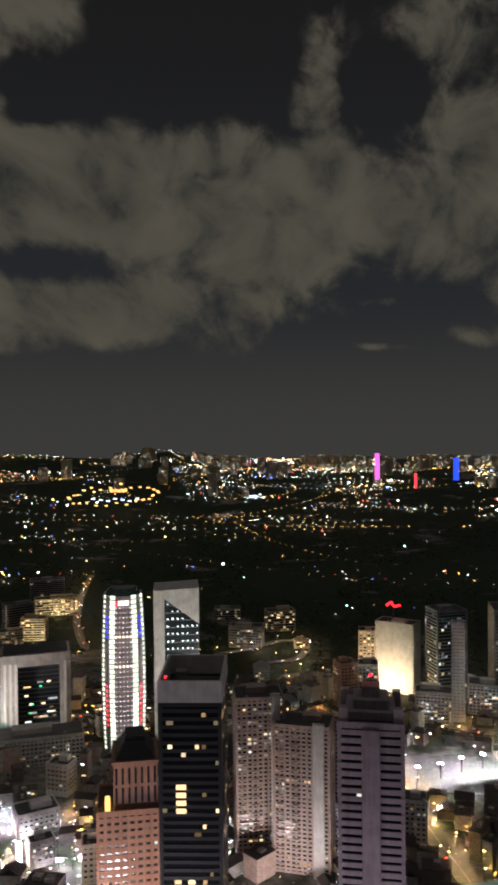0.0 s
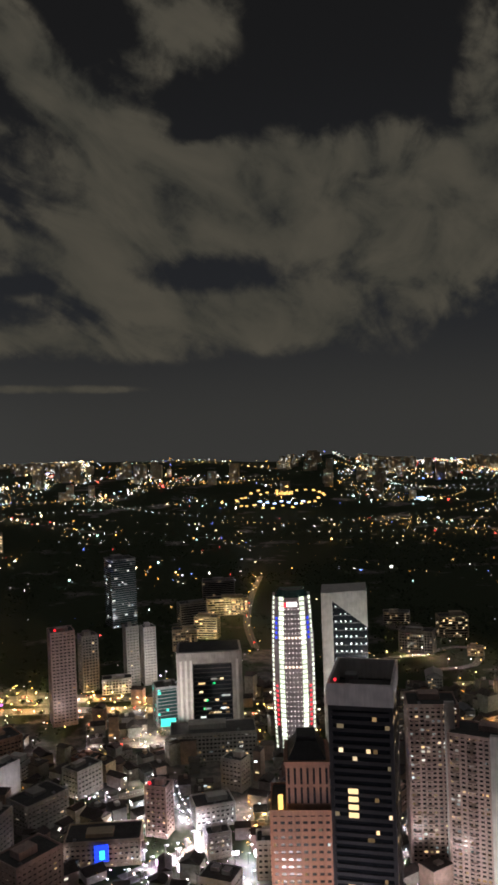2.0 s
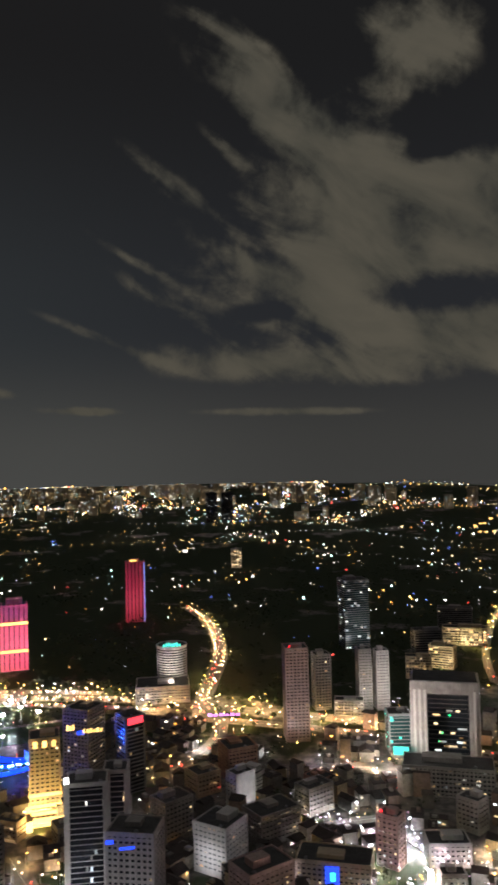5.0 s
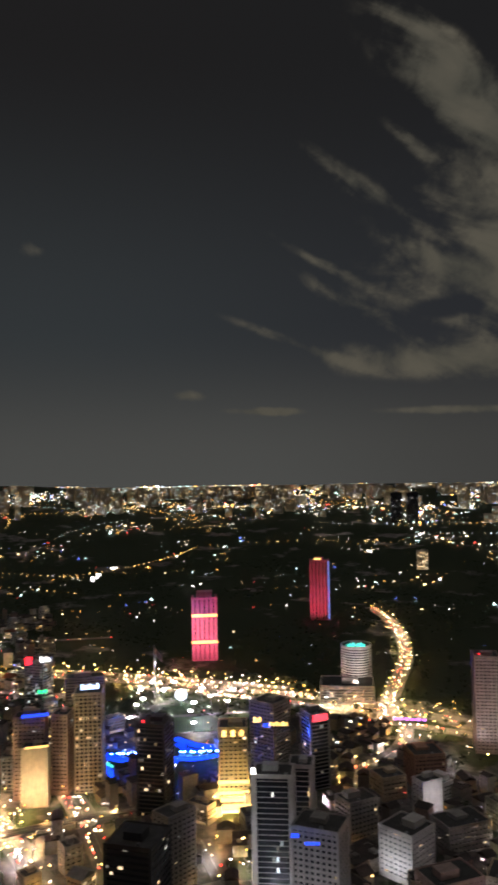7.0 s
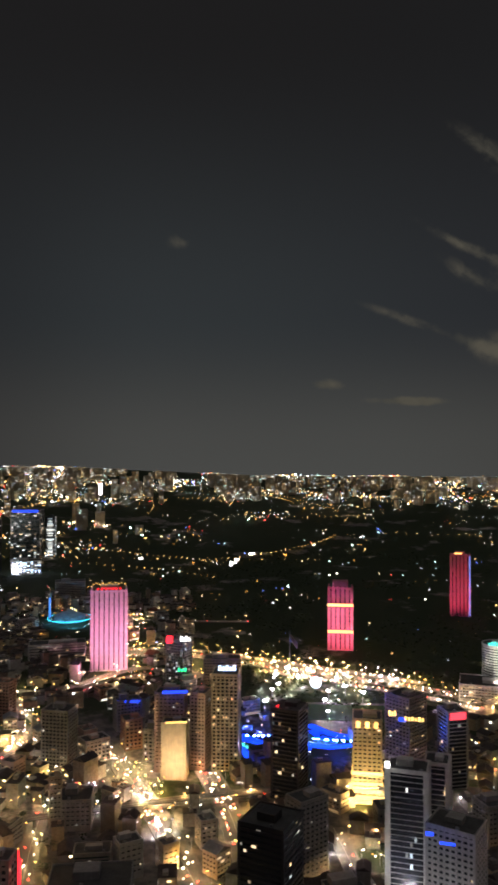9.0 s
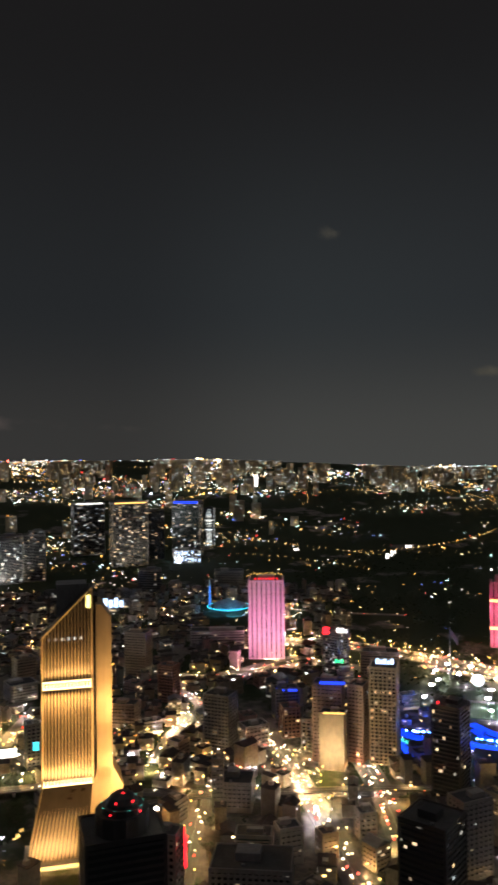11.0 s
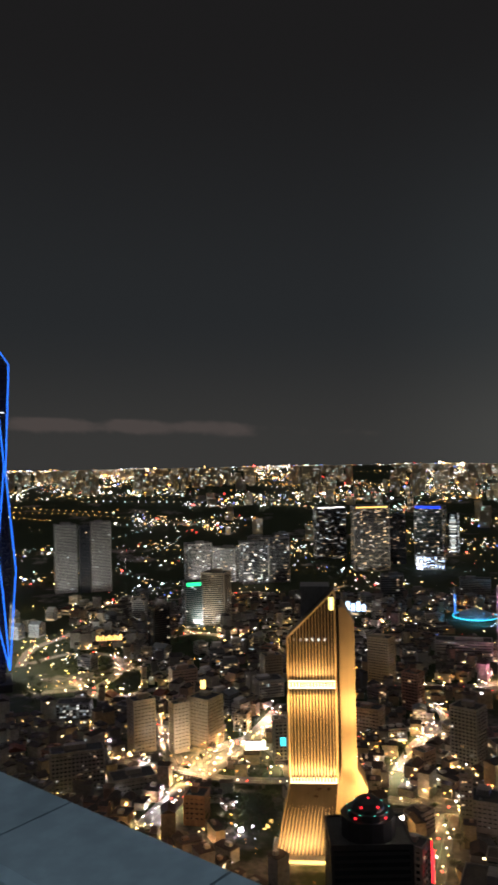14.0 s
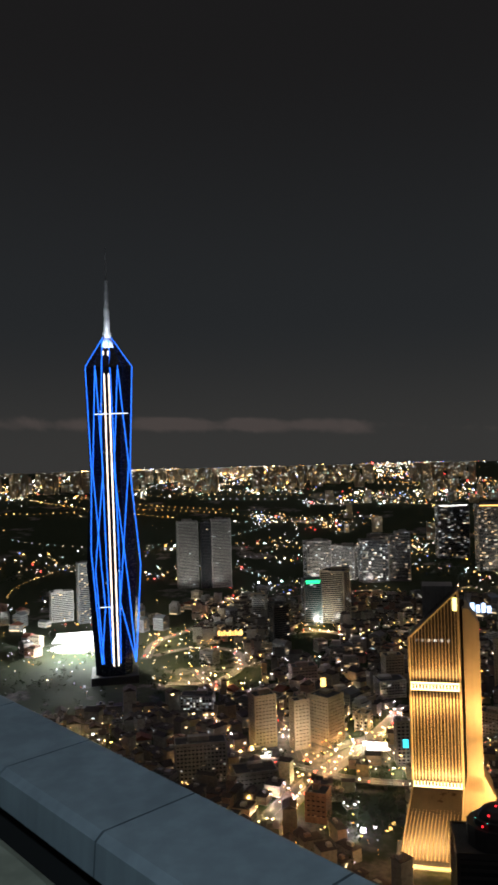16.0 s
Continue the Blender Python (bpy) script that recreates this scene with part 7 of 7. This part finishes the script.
n = 0
for _ in range(16000):
    a, r = rng.uniform(-20, 113), math.sqrt(rng.uniform(430 ** 2, 1900 ** 2))
    if a < 58 and r > 1050 or a > 96 and r > 1100 or noise.noise((r / 300, a / 6, 7.0)) > 0.28:
        continue
    x, y = polar(a, r)
    w_, d_, h_ = rng.uniform(9, 22), rng.uniform(8, 18), rng.uniform(6, 15) if rng.random() < 0.85 else rng.uniform(15, 32)
    if -930 < x < -700 and 640 < y < 830 or -800 < x < -620 and 540 < y < 660 or not clear(x, y, max(w_, d_) * 0.35):
        continue
    block_turn = 22 * round(noise.noise((x / 240, y / 240, 1.0)) * 4) + rng.choice((0, 90)) + a
    box_at(hv, hf, x, y, -1, h_, w_, d_, block_turn)
    c, s = math.cos(radians(block_turn)), math.sin(radians(block_turn))
    if rng.random() < 0.5:
        box_at(rv, rf_, x, y, h_ + 0.02, h_ + 0.5, w_ + 0.8, d_ + 0.8, block_turn)
        u, v = rng.uniform(-0.25, 0.25) * w_, rng.uniform(-0.2, 0.2) * d_
        box_at(hv, hf, x + c * u - s * v, y + s * u + c * v, h_ + 0.4, h_ + rng.uniform(2, 4), w_ * 0.3, d_ * 0.3, block_turn)
    else:
        k = len(rv)
        top = h_ + d_ * 0.28
        for u, v, z in ((-1, -1, h_), (1, -1, h_), (1, 1, h_), (-1, 1, h_), (-1, 0, top), (1, 0, top)):
            u, v = u * (w_ / 2 + 0.5), v * (d_ / 2 + 0.5)
            rv.append((x + c * u - s * v, y + s * u + c * v, z))
        rf_ += [(k, k + 1, k + 5, k + 4), (k + 2, k + 3, k + 4, k + 5), (k + 3, k, k + 4), (k + 1, k + 2, k + 5), (k + 3, k + 2, k + 1, k)]
    for _w in range(rng.choice((0, 0, 1, 2, 3))):
        face = rng.choice((0, 1, 2, 3))
        half, side = (d_ / 2, w_) if face % 2 == 0 else (w_ / 2, d_)
        ft = block_turn + 90 * face
        fc, fs_ = math.cos(radians(ft)), math.sin(radians(ft))
        u, v, zz = rng.uniform(-0.35, 0.35) * side, -half - 0.15, rng.uniform(1.2, max(1.6, h_ - 2))
        box_at(wv, wf, x + fc * u - fs_ * v, y + fs_ * u + fc * v, zz, zz + 1.4, rng.uniform(1.2, 4), 0.2, ft)
    near_pts.setdefault((int(x // 80), int(y // 80)), []).append((x, y, max(w_, d_) * 0.5))
    n += 1
stuff("small_houses", hv, hf, SMALL, "dense small houses and shops of the old town", "buildings")
stuff("small_roofs", rv, rf_, paint("dull_roofs", (0.09, 0.075, 0.07), rough=0.9, stain=0.5), "dark flat and pitched roofs of the old town", "roofs")
stuff("small_windows", wv, wf, many("small_windows", [WARM_B, WARM_C, PALE, WARM_A, COOLW, WARM_C], 9.0), "lit windows and shopfronts of the old town", "windows")

# tree crowns squeezed between the houses
vs, fs = [], []
for _ in range(1500):
    a, r = rng.uniform(-20, 113), math.sqrt(rng.uniform(430 ** 2, 1500 ** 2))
    x, y = polar(a, r)
    if not clear(x, y, 1.5):
        continue
    for _c in range(26):
        cx, cy, cz = x + rng.gauss(0, 2.6), y + rng.gauss(0, 2.6), rng.uniform(2.5, 9.5)
        k, s = len(vs), rng.uniform(0.7, 1.6)
        vs += [(cx + rng.uniform(-s, s), cy + rng.uniform(-s, s), cz + rng.uniform(-s, s)) for _q in range(4)]
        fs += [(k, k + 1, k + 2), (k, k + 2, k + 3), (k, k + 3, k + 1), (k + 1, k + 3, k + 2)]
stuff("garden_trees", vs, fs, LEAF, "leafy garden trees crowded between the houses", "trees")


def reach(e, a):
    """Distance at which the ground is seen under an angle of e degrees below level."""
    lo, hi = 300.0, 4880.0
    for _ in range(24):
        m_ = (lo + hi) / 2
        s_ = min(max((m_ - 2300) / 2500, 0), 1)
        if EYE - m_ * math.tan(radians(e)) > rim_height(a) * s_ ** 1.35:
            lo = m_
        else:
            hi = m_
    return lo


def brink(a):
    """Angle below level at which the land meets the sky."""
    return math.degrees(math.atan2(EYE - rim_height(a), 4850)) + 0.06


def lively(a, e):
    """How many lights the far land has, by bearing and angle below level."""
    n_ = noise.noise((a / 5.5, e / 0.9, 0.0)) + 0.5 * noise.noise((a / 1.8, e / 0.35, 4.0))
    base = 1.0 if e < 3.3 else 0.6 if e < 4.6 else 0.36 if e < 6.6 else 0.26
    if a > 64:
        base = 1.0 if e < 3.2 else 0.8 if e < 7 else 0.6
        if a > 92 and 2.9 < e < 6.5:
            base = 0.05
    if 36 < a < 64 and 4.4 < e < 10:
        base *= 0.75
    if -20 < a < 14 and 7.5 < e < 12:
        base *= 0.45
    if 10 < a < 24 and e < brink(a) + 1.1:
        base *= 0.06
    if 4.3 < a < 8.7 and e < brink(a) + 0.5:
        base *= 0.1
    return base * min(1.0, max(0.0, (0.35 if e < 3.3 else 0.16) + 1.9 * n_))


vs, fs = [], []
n = 0
while n < 15000:
    a = rng.uniform(-21, 114)
    fine = n % 5 < 3
    e = brink(a) + 0.02 + ((9.5 if n % 8 else 13.0) * rng.random() ** (1.75 if n % 8 else 0.8) if not fine else 4.5 * rng.random() ** 2.0)
    if rng.random() > lively(a, e):
        continue
    r = reach(e, a)
    x, y = polar(a, r)
    size = r / 1355 * (rng.choice((0.3, 0.38, 0.45)) if fine else rng.choice((0.45, 0.5, 0.6, 0.8, 1.1, 1.6)))
    octa(vs, fs, x, y, lie(x, y) + rng.uniform(2, 12) + size, size)
    n += 1
stuff("town_lights", vs, fs, TOWN, "thousands of small lamps of the far town", "lights")

# strings of lamps along far streets
gold_s, white_s = ([], []), ([], [])
n = 0
while n < 150:
    a = rng.uniform(-21, 114)
    e = brink(a) + 0.15 + 8.0 * rng.random() ** 1.5
    if rng.random() > lively(a, e) * 1.3:
        continue
    x, y = polar(a, reach(e, a))
    way = radians(a) + rng.gauss(0, 0.5) + (math.pi if rng.random() < 0.5 else 0)
    bend, string = rng.gauss(0, 0.03), gold_s if rng.random() < 0.74 else white_s
    gap, near_size = rng.uniform(22, 40), rng.choice((0.45, 0.6, 0.75))
    for _ in range(rng.randint(10, 34)):
        r = math.hypot(x, y)
        if 1150 < r < 4800:
            k = near_size * r / 1355
            octa(*string, x, y, lie(x, y) + 9, k * rng.uniform(0.8, 1.2))
        way += bend
        x, y = x + gap * math.cos(way), y + gap * math.sin(way)
    n += 1
stuff("far_street_lamps", *gold_s, many("far_sodium", [WARM_A, WARM_B, WARM_B, (1.0, 0.66, 0.20)], 13.0), "strings of sodium lamps along far streets", "lights")
stuff("far_street_lamps", *white_s, many("far_white", [PALE, COOLW, TEALW, WARM_C], 12.0), "strings of white lamps along far streets", "lights")

# far blocks of flats with lit windows
bv, bf, wv, wf = [], [], [], []
n = 0
while n < 900:
    a = rng.uniform(-21, 114)
    e = brink(a) + 0.1 + (2.6 if a < 60 else 5.5) * rng.random() ** 1.6
    if 10 < a < 24 and e < brink(a) + 1.1:
        continue
    if noise.noise((a / 4.0, e / 0.8, 9.0)) < -0.02 or (a > 90 and 2.7 < e < 7) or (e > 3 and rng.random() > lively(a, e)):
        continue
    r = reach(e, a)
    x, y = polar(a, r)
    k = r / 1355
    tall = rng.uniform(8, 30) if rng.random() < 0.75 else rng.uniform(25, 44)
    tall = min(tall, max(2.5, (e - brink(a)) * 23.6 + (9 if a < 12 else 2)))
    w_, h_ = k * rng.uniform(7, 18), k * tall * (1.0 if e < 2.6 else 0.9)
    z = lie(x, y)
    tu = a + rng.uniform(-20, 20)
    box_at(bv, bf, x, y, z - 25, z + h_, w_, w_ * 0.6, tu)
    c, s = math.cos(radians(tu)), math.sin(radians(tu))
    for _ in range(int(rng.uniform(2, 16))):
        u, v = rng.uniform(-0.44, 0.44) * w_, -w_ * 0.3 - 0.6
        zz = z + rng.uniform(0.1, 0.95) * h_
        box_at(wv, wf, x + c * u - s * v, y + s * u + c * v, zz, zz + k * rng.uniform(0.8, 1.5), k * rng.uniform(0.8, 1.9), 0.8, tu)
    n += 1
stuff("far_blocks", bv, bf, CREAM, "far blocks of flats on the rim of the town", "buildings")
stuff("far_windows", wv, wf, many("far_windows", [WARM_B, WARM_C, COOLW, PALE, COOLW, WARM_C, TEALW, PALE], 2.4), "lit windows of the far blocks", "windows")

# dark woods: countless leaf clumps on the parkland and hills
vs, fs = [], []
for i in range(16000):
    a = rng.uniform(-22, 115)
    r = rng.uniform(1080, 2700) if a < 62 else rng.uniform(1200, 2700)
    if noise.noise((r / 420, a / 7, 2.0)) < (-0.05 if a < 62 else 0.2):
        continue
    x, y = polar(a, r)
    if not all((x - p) ** 2 + (y - q) ** 2 > (c + 12) ** 2 for p, q, c in LINE_PTS[::2]):
        continue
    for _ in range(3):
        cx, cy, cz = x + rng.gauss(0, 5), y + rng.gauss(0, 5), lie(x, y) + rng.uniform(1, 11)
        k = len(vs)
        s = rng.uniform(2.0, 4.5)
        vs += [(cx + rng.uniform(-s, s), cy + rng.uniform(-s, s), cz + rng.uniform(-s, s) * 0.7) for _ in range(4)]
        fs += [(k, k + 1, k + 2), (k, k + 2, k + 3), (k, k + 3, k + 1), (k + 1, k + 3, k + 2)]
stuff("woods", vs, fs, LEAF, "dark wooded parkland between the districts", "woods")

# ---- the deck's parapet under the camera ----
CAP = paint("blue_grey_metal", (0.26, 0.33, 0.38), rough=0.5, stain=0.3, scale=2.5, metal=0.2, bump=0.05)
CURB = paint("green_grey_paint", (0.26, 0.28, 0.22), rough=0.7, scale=3.0)
# Near-black colour stands in for the shade between cap and ledge.
SHADOW_GAP = paint("gap_shade_black", (0.02, 0.02, 0.02), rough=0.8)
pr = thing("parapet", 0, 0, EYE, 0, "blue grey metal parapet cap with panel joints", "parapet", kind="structure")


def facet(normal, d_out, d_in, drop, s0, s1, panel):
    """Cap panels along one straight side of the deck; normal: its bearing in degrees."""
    run, outd = Vector((-math.cos(radians(normal)), -math.sin(radians(normal)))), Vector((-math.sin(radians(normal)), math.cos(radians(normal))))

    def sweep(profile, a, b, name, m):
        bm = bmesh.new()
        rows = []
        for s in (a, b):
            rows.append([bm.verts.new((*(outd * d + run * s), z)) for d, z in profile])
        k = len(profile)
        for i in range(k):
            bm.faces.new((rows[0][i], rows[0][(i + 1) % k], rows[1][(i + 1) % k], rows[1][i]))
        bm.faces.new(rows[0][::-1]), bm.faces.new(rows[1])
        bmesh.ops.recalc_face_normals(bm, faces=bm.faces)
        part(name, bm, m, pr)
    s = s0
    while s < s1:
        e = min(s + panel - 0.006, s1)
        sweep([(d_out, -drop), (d_out - 0.012, -drop + 0.008), (d_in + 0.02, -drop + 0.003), (d_in, -drop - 0.012), (d_in - 0.006, -drop - 0.085), (d_in + 0.02, -drop - 0.095), (d_out - 0.02, -drop - 0.12), (d_out, -drop - 0.1)], s, e, "cap_panel", CAP)
        s += panel
    sweep([(d_out - 0.05, -drop - 0.06), (d_in + 0.03, -drop - 0.06), (d_in + 0.03, -1.7), (d_out - 0.05, -1.7)], s0, s1, "upstand", SHADOW_GAP)
    sweep([(d_in - 0.05, -drop - 0.115), (d_in - 0.075, -drop - 0.10), (d_in - 0.45, -drop - 0.10), (d_in - 0.45, -1.7), (d_in - 0.05, -1.7)], s0, s1, "inner_ledge", CURB)


facet(43.5, 1.075, 0.80, 0.782, -0.46, 6.0, 0.48)
facet(10.0, 1.163, 0.88, 0.75, -6.0, 0.20, 0.48)
dk = thing("deck_floor", 0, 0, EYE - 1.75, 0, "plain concrete floor of the viewing deck", "floor", kind="structure")
part("slab", prism([polar(a, r) for a, r in ((113, 3), (60, 1.05), (30, 1.02), (0, 1.1), (-60, 3), (-120, 9), (170, 9))], -0.6, 0.0), CONCRETE, dk)
lampx, lampy = polar(-135, 2.2)
dlamp = thing("deck_lamp", lampx, lampy, EYE + 3.4, -135, "cool white lamp on the deck wall", "lamp")
part("housing", cube(-0.5, 0.5, -0.25, -0.12, -0.12, 0.12, 0.02), STEEL, dlamp)
part("bracket", cube(-0.05, 0.05, -0.2, -0.12, -5.1, -0.1), STEEL, dlamp)
flood("deck_light", polar(-135, 1.85) + (EYE + 3.4,), polar(70, 1.4) + (EYE - 0.8,), 72, (0.66, 0.86, 1.0), 0.9, 0.2)
sh = thing("tower_shaft", *polar(-150, 14), 0, 0, "concrete shaft that carries the viewing deck", "tower", kind="structure")
part("shaft", prism(ngon(16, 7.0), -1, EYE - 2.35), CONCRETE, sh)
part("deck_corbel", prism(ngon(16, 8.0), EYE - 14, EYE - 2.4, 1.6), CONCRETE, sh)
